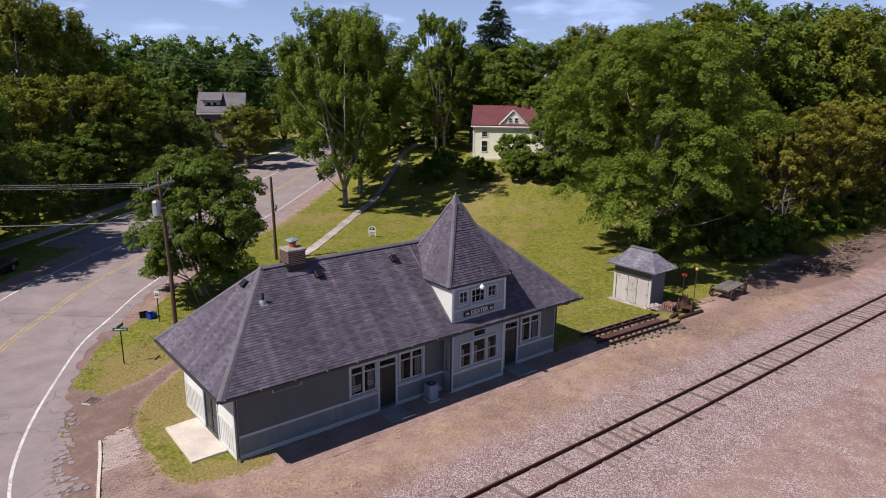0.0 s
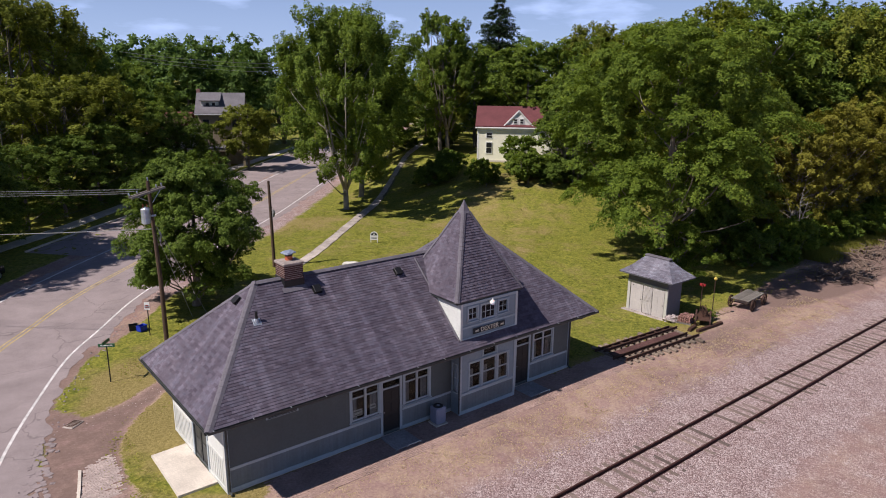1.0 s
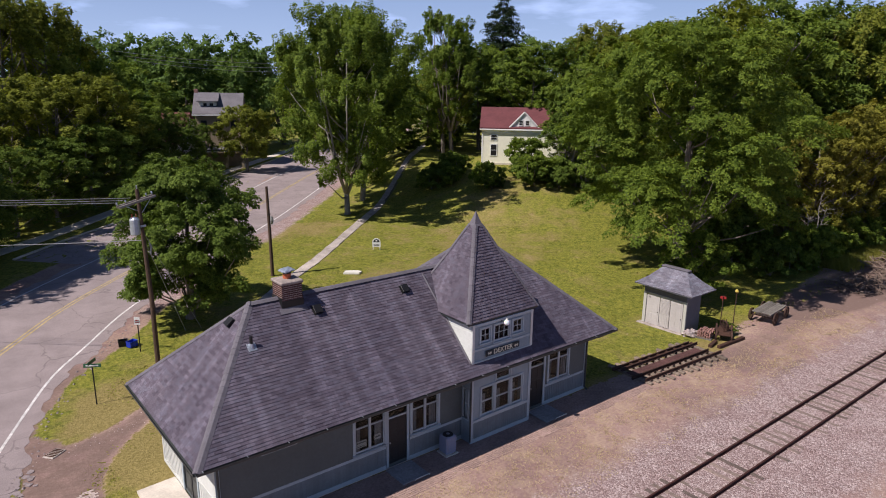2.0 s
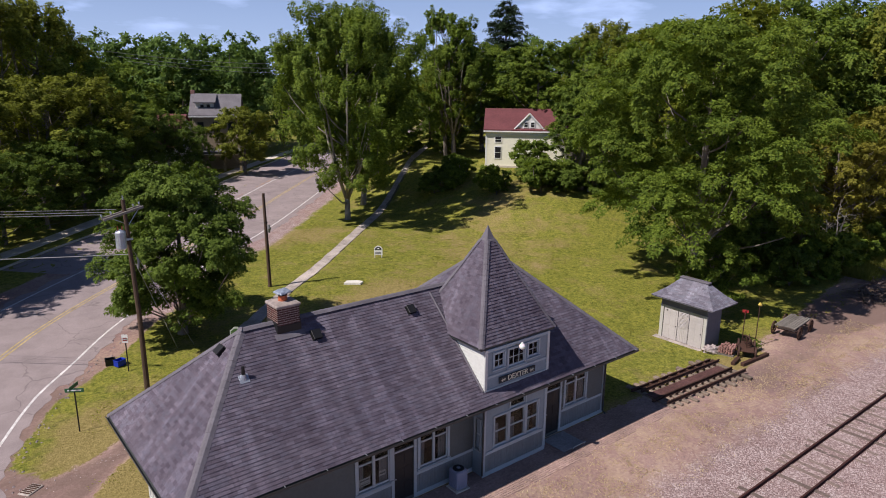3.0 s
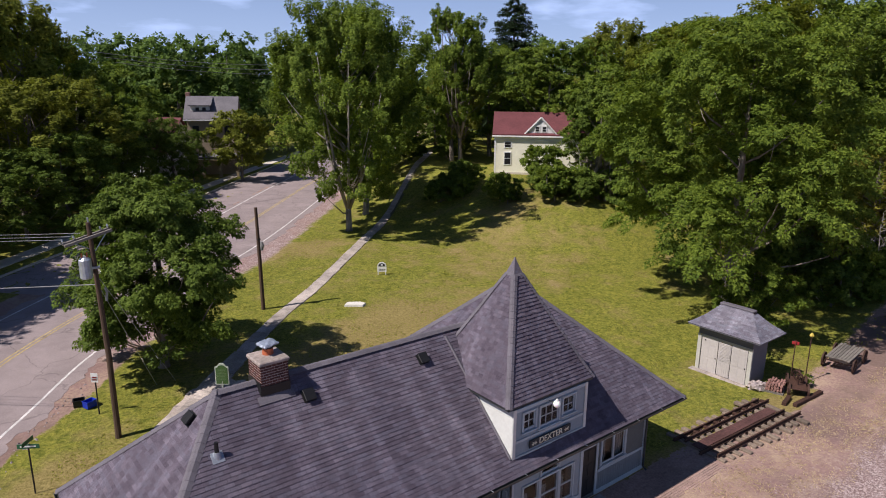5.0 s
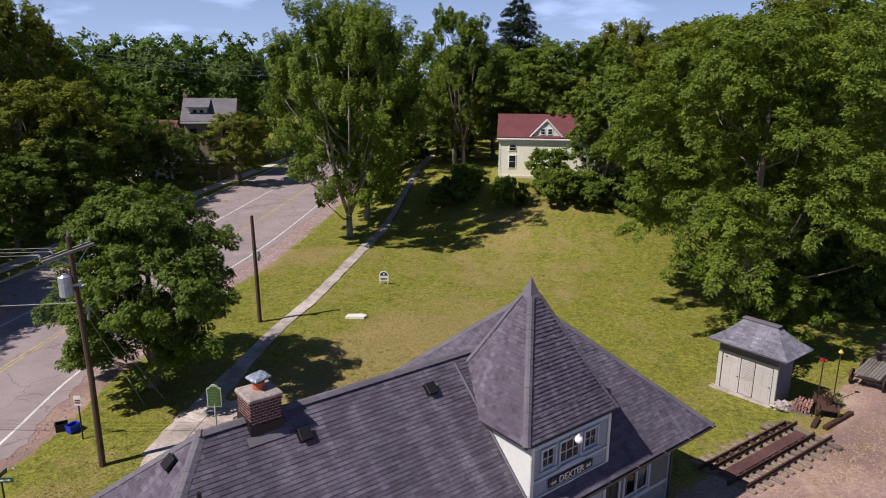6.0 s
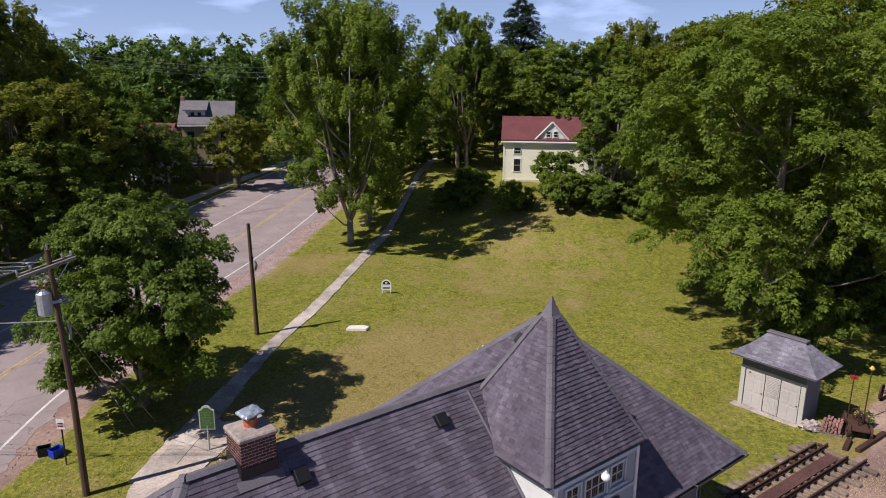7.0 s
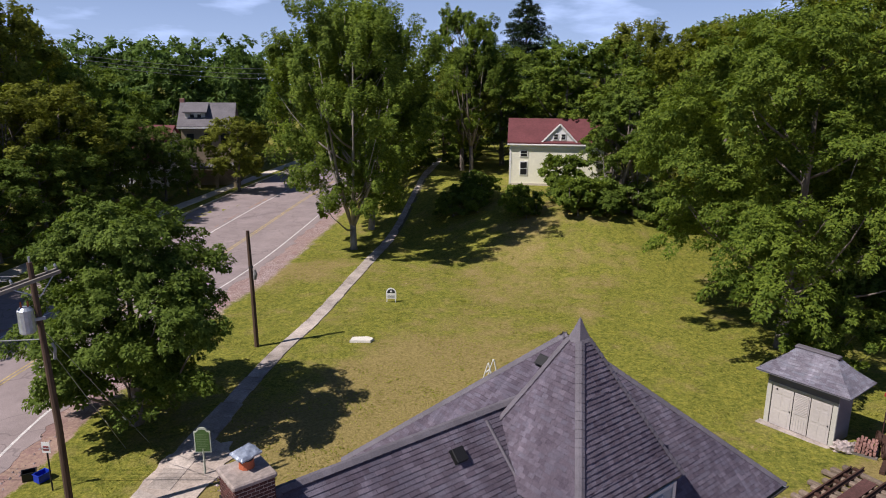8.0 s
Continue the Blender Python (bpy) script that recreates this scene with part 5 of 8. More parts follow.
gz0 = EV + 0.0
for a, b, o in (((E0, EF, gz0), (E1, EF, gz0), (0, -1, 0)), ((E0, EBk, gz0), (E0, EF, gz0), (-1, 0, 0)), ((E1, EF, gz0), (E1, WYB, gz0), (1, 0, 0)), ((E0, EBk, gz0), (WX0, EBk, gz0), (0, 1, 0))):
    dpart("gutter", gutter(a, b, o), M_fascia)
n = 15
for i in range(n):
    x = E0 + 0.2 + (E1 - E0 - 0.4) * i / (n - 1)
    dpart("gutter_strap", box(x - 0.012, x + 0.012, EF - 0.125, EF + 0.06, EV + 0.004, EV + 0.016), M_galv)
for x in (0.05, X1 - 0.06):
    dpart("downspout", rod([(x, EF - 0.04, EV - 0.1), (x, EF + 0.25, EV - 0.3), (x, -0.1, 3.0), (x, -0.1, 0.15), (x, -0.28, 0.06)], 0.045), M_fascia, depot, "dark round downspout")
dpart("downspout", rod([(BX0 - 0.08, EF, EV - 0.12), (BX0 - 0.08, BY - 0.1, 3.1), (BX0 - 0.08, BY - 0.08, 0.15)], 0.04), M_fascia, depot, "dark round downspout")

# tower roof: a pyramid that sweeps in towards its point
TC, TH = (13.03, 1.48), 2.1
levels = [(5.74, 2.12), (6.35, 1.78), (7.15, 1.38), (8.2, 0.84), (9.0, 0.45), (9.45, 0.22)]
for s in range(4):
    m = Matrix.Translation((*TC, 0)) @ pose(0, 0, 0, 0, 0, 90 * s)
    for (za, ha), (zb, hb) in zip(levels, levels[1:]):
        rebase(shingled("tower_roof_slope", [m @ Vector(p) for p in ((-ha, -ha, za), (ha, -ha, za), (hb, -hb, zb), (-hb, -hb, zb))], depot, course=0.128, wide=0.19, thick=0.021, seed=20 + s))
    for (za, ha), (zb, hb) in zip(levels, levels[1:]):
        rebase(cap_line("hip_cap", m @ Vector((-ha, -ha, za)), m @ Vector((-hb, -hb, zb)), depot, 0.12, 0.22))
bm = bmesh.new()
pr = [(9.42, 0.26), (9.5, 0.2), (9.75, 0.105), (10.04, 0.012)]
rings = [[bm.verts.new((TC[0] + sx * h, TC[1] + sy * h, z)) for sx, sy in ((-1, -1), (1, -1), (1, 1), (-1, 1))] for z, h in pr]
for a, b in zip(rings, rings[1:]):
    for i in range(4):
        bm.faces.new((a[i], a[(i + 1) % 4], b[(i + 1) % 4], b[i]))
bm.faces.new(rings[0][::-1])
bm.faces.new(rings[-1])
dpart("spire_cap", bm, M_cap, depot, "grey metal spire cap")
dpart("tower_soffit", box(TC[0] - 2.08, TC[0] + 2.08, TC[1] - 2.08, TC[1] + 2.08, 5.62, 5.735), M_fascia)
# flashing where the tower cheek meets the roof
for x in (TW[0] - 0.06, TW[1] + 0.06):
    a, b = Vector((x, BY, EV + (BY - EF) * 0.9205 + 0.03)), Vector((x, 2.9, EV + (2.9 - EF) * 0.9205 + 0.03))
    dpart("flashing", rod([a, b], 0.045, 6), M_cap)
# globe lamp on a bracket at the tower front
lamp = dpart("globe_lamp", rod([(12.8, BY, 5.5), (12.8, BY - 0.3, 5.52), (12.8, BY - 0.36, 5.62)], 0.018), M_fascia, depot, "white globe lamp on a bracket")
bm = bmesh.new()
bmesh.ops.create_uvsphere(bm, u_segments=18, v_segments=12, radius=0.13, matrix=Matrix.Translation((12.8, BY - 0.38, 5.52)))
part("globe", bm, M_globe, lamp, "white glass globe", True)
part("lamp_cap", rod([(12.8, BY - 0.38, 5.63), (12.8, BY - 0.38, 5.7)], [0.07, 0.03]), M_white, lamp)

# roof vents
sl = math.degrees(math.atan2(RZ - EV, RY - EF))


def box_vent(at, m):
    ob = dpart("roof_vent", bmesh.new(), M_black, depot, "black box roof vent")
    bm = bmesh.new()
    mm = Matrix.Translation(at) @ m
    bx(bm, -0.2, 0.2, -0.2, 0.2, 0.0, 0.03, 0, mm)
    bx(bm, -0.15, 0.15, -0.17, 0.15, 0.03, 0.15, 0.025, mm)
    bx(bm, -0.18, 0.18, -0.2, 0.18, 0.12, 0.16, 0.012, mm)
    bm.to_mesh(ob.data)
    bm.free()


def roof_z(y):
    return EV + (y - EF) * (RZ - EV) / (RY - EF)


box_vent((9.77, 2.5, roof_z(2.5)), pose(0, 0, 0, sl))
box_vent((5.42, 2.45, roof_z(2.45)), pose(0, 0, 0, sl))
box_vent((14.45, 4.02, EV + (14.45 - WX0) * 0.919), pose(0, 0, 0, 0, -42.6, 0))
box_vent((2.16, 3.33, EV + (2.16 - E0) * (RZ - EV) / (HX - E0)), pose(0, 0, 0, 0, -sl, 0))
fx, fy = 2.32, 1.8
fl = dpart("flue_pipe", rod([(fx, fy, roof_z(fy) - 0.05), (fx, fy, roof_z(fy) + 0.2), (fx, fy, roof_z(fy) + 0.42)], [0.075, 0.06, 0.055], 12), M_black, depot, "short black vent pipe with pale flashing")
part("flashing_boot", rod([(fx, fy, roof_z(fy) - 0.1), (fx, fy, roof_z(fy) + 0.13)], [0.13, 0.08], 12), M_galv, fl, "pale metal flashing")
part("flashing_plate", box(-0.17, 0.17, -0.2, 0.12, 0.015, 0.03, 0.004, Matrix.Translation((fx, fy, roof_z(fy))) @ pose(0, 0, 0, sl)), M_galv, fl)

# chimney, bricks laid one by one
CX0, CX1, CY0, CY1, CZ0, CZ1 = 4.07, 4.95, 2.73, 3.61, 6.5, 7.87
chim = dpart("chimney", box(CX0 + 0.012, CX1 - 0.012, CY0 + 0.012, CY1 - 0.012, CZ0, CZ1), M_mortar, depot, "square red-brown brick chimney with concrete cap")
bw, bh, bd = 0.2, 0.066, 0.1


def brick_mesh(w):
    bm = box(-w / 2 + 0.005, w / 2 - 0.005, -0.02, 0.012, -bh / 2 + 0.006, bh / 2 - 0.006, 0.004)
    me = bpy.data.meshes.new("brick")
    bm.to_mesh(me)
    bm.free()
    me.materials.append(M_brick)
    return me


course_n = int((CZ1 - 6.78) / 0.083)
for yside, (a, b) in enumerate(((CX0, CX1), (CY0, CY1), (CX0, CX1), (CY0, CY1))):
    ln = b - a
    nb = 5
    w = ln / nb
    full, half = brick_mesh(w), brick_mesh(w / 2)
    for c in range(course_n):
        z = 6.83 + c * 0.083
        cells = [(a + (i + 0.5) * w, full) for i in range(nb)] if c % 2 == 0 else [(a + w / 4, half)] + [(a + (i + 1) * w, full) for i in range(nb - 1)] + [(b - w / 4, half)]
        if yside >= 2 and z < 7.0:
            continue
        for cc, me in cells:
            ob = new("brick", me)
            if yside == 0:
                ob.matrix_world = pose(cc, CY0, z, 0, 0, 0)
                ob.location.y += 0.008
            elif yside == 1:
                ob.matrix_world = pose(CX0 + 0.008, cc, z, 0, 0, -90)
            elif yside == 2:
                ob.matrix_world = pose(cc, CY1 - 0.008, z, 0, 0, 180)
            else:
                ob.matrix_world = pose(CX1 - 0.008, cc, z, 0, 0, 90)
            ob.scale = (0.97, 0.6, 1.0)
            ob.parent = chim
part("chimney_cap", box(CX0 - 0.05, CX1 + 0.05, CY0 - 0.05, CY1 + 0.05, CZ1, CZ1 + 0.13, 0.035), surf("sooty_cap_concrete", (0.37, 0.31, 0.28), 0.9, fine=9, large=2.0, spread=0.25, wear=0.4, bump=0.3), chim, "stained pale concrete cap")
tc = ((CX0 + CX1) / 2 + 0.05, (CY0 + CY1) / 2 + 0.1)
part("clay_flue", rod([(*tc, CZ1 + 0.1), (*tc, CZ1 + 0.32)], [0.17, 0.16], 14), M_clay, chim, "orange clay flue pot")
part("flue_collar", rod([(*tc, CZ1 + 0.3), (*tc, CZ1 + 0.46)], [0.15, 0.22], 14), M_black, chim)
bm = bmesh.new()
bmesh.ops.create_grid(bm, x_segments=9, y_segments=9, size=0.27)
for v in bm.verts:
    k_ = max(abs(v.co.x), abs(v.co.y)) / 0.27
    dent = 0.03 * noise.noise(Vector((v.co.x * 7, v.co.y * 7, 2.0)))
    v.co = Vector((v.co.x * (1 - 0.1 * k_ * abs(v.co.x * v.co.y) / 0.1), v.co.y * 0.86, 0.07 - 0.05 * k_ ** 4 + dent))
g_ = bmesh.ops.extrude_face_region(bm, geom=list(bm.faces))
bmesh.ops.translate(bm, verts=[v for v in g_["geom"] if isinstance(v, bmesh.types.BMVert)], vec=(0, 0, -0.035))
bmesh.ops.recalc_face_normals(bm, faces=bm.faces)
bmesh.ops.transform(bm, matrix=Matrix.Translation((*tc, CZ1 + 0.45)) @ pose(0, 0, 0, 4, -5, 12), verts=bm.verts)
part("flue_cowl", bm, surf("dented_tin", (0.30, 0.345, 0.43), 0.5, metal=0.3, fine=7, spread=0.3, wear=0.35, bump=0.4), chim, "dented blue-grey metal cowl")
# dark metal apron round the foot of the chimney
zf = roof_z(CY0)
for x0, x1, y0, y1 in ((CX0 - 0.03, CX1 + 0.03, CY0 - 0.03, CY0 - 0.006), (CX0 - 0.03, CX0 - 0.006, CY0 - 0.006, CY1), (CX1 + 0.006, CX1 + 0.03, CY0 - 0.006, CY1)):
    dpart("chimney_flashing", box(x0, x1, y0, y1, zf - 0.3, zf + (0.3 if y1 < CY1 else 0.42), 0.004), M_black)
dpart("chimney_flashing", box(-0.6, 0.55, -0.26, 0.0, 0.018, 0.03, 0.004, Matrix.Translation(((CX0 + CX1) / 2, CY0 - 0.01, zf)) @ pose(0, 0, 0, math.degrees(math.atan2(RZ - EV, RY - EF)))), M_cap, depot, "pale flashing sheet below the chimney")

# ---- trees ----
def leaves(name, sprays, count, size, mat, seed, droop=0.25, narrow=0.4):
    """A crown: many small leaves set along leafy sprays (x, y, z, dx, dy, dz, length, width, nx, ny, nz)."""
    rng = np.random.RandomState(seed)
    S = np.array(sprays, float)
    wgt = S[:, 6] * S[:, 7] ** 0.8
    pick = rng.choice(len(S), count, p=wgt / wgt.sum())
    A, D = S[pick, :3], S[pick, 3:6]
    ln, wd = S[pick, 6:7], S[pick, 7:8]
    u = rng.uniform(size=(count, 1)) ** 0.75
    off = rng.normal(size=(count, 3))
    off -= D * (off * D).sum(1)[:, None]
    off /= np.linalg.norm(off, axis=1)[:, None] + 1e-9
    off[:, 2] *= 0.75
    rad = wd * (0.35 + 0.75 * np.sin(math.pi * (0.16 + 0.74 * u))) * rng.uniform(0.15, 1.0, (count, 1)) ** 0.6
    P = A + D * ln * u + off * rad
    P[:, 2] -= droop * (ln * u * u)[:, 0]
    t = D * 0.55 + off * 0.75 + rng.normal(size=(count, 3)) * 0.45 - np.array([0, 0, 0.35])
    t /= np.linalg.norm(t, axis=1)[:, None]
    nr = S[pick, 8:11] * 0.9 + np.array([0, 0, 0.55]) + off * 0.35 + rng.normal(size=(count, 3)) * 0.38
    nr /= np.linalg.norm(nr, axis=1)[:, None] + 1e-9
    t -= nr * (nr * t).sum(1)[:, None] * 0.7
    t /= np.linalg.norm(t, axis=1)[:, None] + 1e-9
    b = np.cross(nr, t)
    b /= np.linalg.norm(b, axis=1)[:, None] + 1e-9
    s = size * rng.uniform(0.55, 1.35, count)[:, None]
    V = np.stack([P - b * s * narrow, P + b * s * narrow, P + t * s], 1).reshape(-1, 3)
    me = bpy.data.meshes.new(name)
    me.vertices.add(count * 3)
    me.vertices.foreach_set("co", V.astype(np.float32).ravel())
    me.loops.add(count * 3)
    me.loops.foreach_set("vertex_index", np.arange(count * 3, dtype=np.int32))
    me.polygons.add(count)
    me.polygons.foreach_set("loop_start", np.arange(0, count * 3, 3, dtype=np.int32))
    me.materials.append(mat)
    me.update(calc_edges=True)
    return me


def limb_path(a, b, rr, wob=0.5, n=5):
    a, b = Vector(a), Vector(b)
    out = []
    for i in range(n + 1):
        t = i / n
        p = a.lerp(b, t)
        p.z += (b - a).length * 0.10 * math.sin(math.pi * t) * (-1 if b.z > a.z else 1)
        if 0 < i < n:
            p += Vector((rr.uniform(-1, 1), rr.uniform(-1, 1), rr.uniform(-0.5, 0.5))) * wob * 0.3
        out.append(p)
    return out


def tree(name, height, radius, base, leaf, count, size, seed, label, trunk_r=0.35, shape="round", boughs_n=40, trunks=1, open_=0.0, limbs=16, bark=None, sub=12, split=False, up=0.5, slim=0.3, narrow=0.4, tips=0, droop=0.25, clump=0.24, low=0.76):
    """A tree at the origin: trunk with limbs, and a crown of leafy sprays on uneven boughs.
    open_: how many boughs are left out; clump: bough size to radius; low: width at the foot of a round crown; up: how steeply sprays rise; slim: their width to length; tips: loose shoots on top."""
    rr = random.Random(seed)
    ob = tagged(empty(name), label, "tree" if "bush" not in name else "bush")
    boughs, sprays = [], []
    ch = height - base
    ecc = rr.uniform(0.88, 1.12)
    for i in range(boughs_n):
        t = ((i + rr.random()) / boughs_n) ** 0.9
        z = base + ch * (0.04 + 0.88 * t)
        if shape == "round":
            prof = math.sqrt(max(0.02, 1 - ((t - 0.4) / 0.66) ** 2)) if t > 0.4 else low + (1 - low) * t / 0.4
        else:
            prof = 0.58 + 0.44 * min(1, t / 0.45) if t < 0.7 else 1.02 - 0.55 * ((t - 0.7) / 0.3) ** 1.4
        a = i * 2.399 + rr.uniform(-0.6, 0.6)
        lr = radius * rr.uniform(0.7, 1.15) * clump * (0.7 + 0.4 * prof)
        inner = rr.uniform(0.25, 0.6) if i % 4 == 3 else rr.uniform(0.7, 1.12)
        ro = max(0.0, radius * prof * inner - lr * 0.7)
        if rr.random() < open_:
            continue
        tall = rr.uniform(0.6, 0.9) if shape == "round" else rr.uniform(0.9, 1.3)
        c = Vector((ro * math.cos(a) * ecc, ro * math.sin(a) / ecc, z))
        boughs.append((c, lr, lr * tall))
        outw = Vector((math.cos(a), math.sin(a), 0.0))
        for k in range(sub):
            d = Vector((rr.gauss(0, 1), rr.gauss(0, 1), rr.gauss(0, 0.8))).normalized()
            d.z = d.z if d.z > -0.35 else -d.z
            p = c + Vector((d.x * lr, d.y * lr, d.z * lr * tall)) * rr.uniform(0.3, 0.8)
            e = (d * 0.7 + outw * 0.5 + Vector((0, 0, up + rr.uniform(-0.25, 0.25)))).normalized()
            ln = lr * rr.uniform(0.5, 1.05)
            if p.z > 0.15:
                sprays.append((*p, *e, ln, ln * slim * rr.uniform(0.75, 1.3), *(d + outw * 0.45 + Vector((0, 0, 0.2))).normalized()))
    for i in range(tips):
        a, q = rr.uniform(0, 6.283), rr.uniform(0.1, 0.75) ** 0.7
        ln = radius * rr.uniform(0.22, 0.46)
        zt = base + ch * (0.98 - 0.28 * q * q - rr.uniform(0, 0.08)) - ln
        e = Vector((math.cos(a) * 0.4 * q, math.sin(a) * 0.4 * q, 1)).normalized()
        p = Vector((radius * q * math.cos(a), radius * q * math.sin(a), zt))
        nt = Vector((math.cos(a), math.sin(a), 0.4)).normalized()
        sprays.append((*p, *e, ln, ln * 0.12, *nt))
        for k in range(4):
            f = (e + Vector((rr.uniform(-0.6, 0.6), rr.uniform(-0.6, 0.6), 0))).normalized()
            w = p + e * ln * rr.uniform(-0.3, 0.45)
            sprays.append((*w, *f, ln * 0.6, ln * 0.1, *nt))
        boughs.append((p, ln, ln * 0.4))
    bm = bmesh.new()
    extra = []

    def limb(pts, radii, seg):
        b = bmesh.new() if split else bm
        tube(b, pts, radii, seg)
        if split:
            extra.append(b)

    for k in range(trunks):
        ox, oy = (0, 0) if trunks == 1 else (rr.uniform(-0.6, 0.6), rr.uniform(-0.6, 0.6))
        lean = Vector((rr.uniform(-0.6, 0.6), rr.uniform(-0.6, 0.6), 0)) * (1 if trunks == 1 else 2.2)
        pts = [Vector((ox, oy, -0.3)), Vector((ox, oy, 0.25)), Vector((ox, oy, base * 0.8 + 0.3)) + lean * 0.3, Vector((0, 0, base + ch * 0.42)) + lean * 0.9, Vector((0, 0, base + ch * 0.8)) + lean]
        if shape == "vase" and trunks == 1:
            # the trunk forks into rising leaders
            fork = Vector((0, 0, base * 1.05)) + lean * 0.3
            tube(bm, [pts[0], pts[1], fork], [trunk_r * 1.45, trunk_r * 1.08, trunk_r * 0.92], 9)
            for q in range(6):
                a = q * 1.047 + rr.uniform(-0.3, 0.3)
                w = radius * rr.uniform(0.25, 0.55)
                e = Vector((w * math.cos(a), w * math.sin(a), base + ch * rr.uniform(0.7, 0.9)))
                m1 = fork.lerp(e, 0.3) + Vector((0.16 * w * math.cos(a), 0.16 * w * math.sin(a), -0.2))
                m2 = fork.lerp(e, 0.65) + Vector((0.12 * w * math.cos(a), 0.12 * w * math.sin(a), 0))
                limb([fork - Vector((0, 0, 0.4)), m1, m2, e], [trunk_r * 0.55, trunk_r * 0.42, trunk_r * 0.26, 0.03], 7)
        else:
            tube(bm, pts, [trunk_r * 1.45, trunk_r * 1.08, trunk_r * 0.9, trunk_r * 0.5, 0.04], 9)
        for i in sorted(rr.sample(range(len(boughs)), min(limbs // trunks, len(boughs)))):
            c, lr, lz = boughs[i]
            z = max(base * 0.8, min(c.z - 0.85 * Vector((c.x, c.y, 0)).length - 0.5, base + ch * 0.75))
            start = Vector((ox * 0.3, oy * 0.3, z)) + lean * (z / height)
            pth = limb_path(start, c, rr)
            r0 = trunk_r * rr.uniform(0.16, 0.32)
            limb(pth, [r0 * (1 - 0.85 * j / (len(pth) - 1)) + 0.01 for j in range(len(pth))], 6)
    part("trunk", bm, bark or M_bark, ob, "grey-brown trunk and limbs", True)
    for b in extra:
        part("limb", b, bark or M_bark, ob, "", True)
    cr = new("crown", leaves("crown", sprays, count, size, leaf, seed, droop, narrow))
    cr.parent = ob
    cr["label"] = "uneven leafy crown"
    return ob


def spruce(name, height, radius, base, leaf, count, size, seed, label):
    """A conifer: whorls of drooping boughs with gaps between them, each with hanging side shoots."""
    rr = random.Random(seed)
    ob = tagged(empty(name), label, "tree")
    bm = bmesh.new()
    tube(bm, [(0, 0, -0.3), (0, 0, height * 0.5), (0, 0, height - 0.2)], [0.42, 0.24, 0.03], 8)
    sprays = []
    for w in range(20):
        t = (w + 0.3) / 20
        zw = base + (height - base) * t
        r = radius * (1 - t) ** 0.75 + 0.3
        for k in range(8):
            a = k * 0.785 + w * 0.7 + rr.uniform(-0.25, 0.25)
            q = r * rr.uniform(0.55, 1.15)
            z = zw + rr.uniform(-0.55, 0.55)
            o = Vector((math.cos(a), math.sin(a), 0))
            e = (o + Vector((0, 0, rr.uniform(-0.05, 0.4)))).normalized()
            tip = o * q + Vector((0, 0, z + q * e.z * 0.8))
            tube(bm, [(0, 0, z), (o.x * q * 0.55, o.y * q * 0.55, z - q * 0.10), tip], [0.06, 0.04, 0.012], 5)
            sprays.append((o.x * 0.3, o.y * 0.3, z, *e, q, 0.14 + q * 0.04, 0, 0, 1))
            for j in range(5):
                u = 0.25 + 0.16 * j
                side = o.cross(Vector((0, 0, 1))) * (1 if j % 2 else -1)
                f = (o * 0.8 + side * 0.8 + Vector((0, 0, -0.25))).normalized()
                sprays.append((o.x * q * u, o.y * q * u, z - q * 0.08, *f, q * 0.42, 0.2, 0, 0, 1))
    part("trunk", bm, M_bark, ob, "grey-brown trunk and limbs", True)
    cr = new("crown", leaves("crown", sprays, count, size, leaf, seed, 0.12, 0.2))
    cr.parent = ob
    cr["label"] = "layered dark needles"
    return ob


def put(ob, x, y, rz=0.0, s=1.0, sz=None):
    ob.matrix_world = Matrix.Translation((x, y, gh(x, y))) @ pose(0, 0, 0, 0, 0, rz) @ Matrix.Diagonal((s, s, sz or s, 1))
    return ob


def again(ob, x, y, rz=0.0, s=1.0, sz=None):
    c = copy_thing(ob, Matrix.Identity(4))
    return put(c, x, y, rz, s, sz)


# maple between the street pole and the lawn
put(tree("maple_tree", 10.6, 4.6, 1.1, L_dark, 130000, 0.15, 31, "dense dark-green maple shading the sidewalk", 0.28, "round", 86, split=True, limbs=30, sub=15, up=0.3, slim=0.34, tips=8, clump=0.22), 6.5, 22.2, 20)
# pair of tall street maples
put(tree("street_maple", 22.4, 8.8, 2.2, L_mid, 150000, 0.20, 32, "tall bright-green maple with upswept branch tips beside the road", 0.3, "vase", 70, open_=0.12, split=True, limbs=22, sub=14, up=1.15, slim=0.24, tips=80, clump=0.2, bark=M_palebark, droop=0.05), 31.0, 43.4, 0)
put(tree("street_maple", 17.6, 6.8, 2.4, L_mid, 90000, 0.20, 33, "tall green maple beside the sidewalk", 0.32, "vase", 54, open_=0.12, split=True, limbs=18, sub=13, up=1.1, slim=0.25, tips=36, clump=0.2, bark=M_palebark, droop=0.05), 36.4, 48.9, 80)
# airy trees where the sidewalk leaves the lawn
put(tree("airy_maple", 19.2, 4.8, 3.0, L_mid, 34000, 0.19, 36, "thin leaning green maple with bare upper stems", 0.26, "vase", 34, open_=0.3, split=True, limbs=26, sub=10, up=1.2, slim=0.22, tips=34, droop=0.0), 56.4, 58.4, 40, 1.1)
put(tree("airy_maple", 16.2, 4.8, 3.4, L_mid, 32000, 0.19, 37, "thin green maple with visible forked trunk", 0.24, "vase", 32, open_=0.25, split=True, limbs=22, sub=10, up=1.0, slim=0.24, tips=26, droop=0.0), 55.6, 55.6, 140)
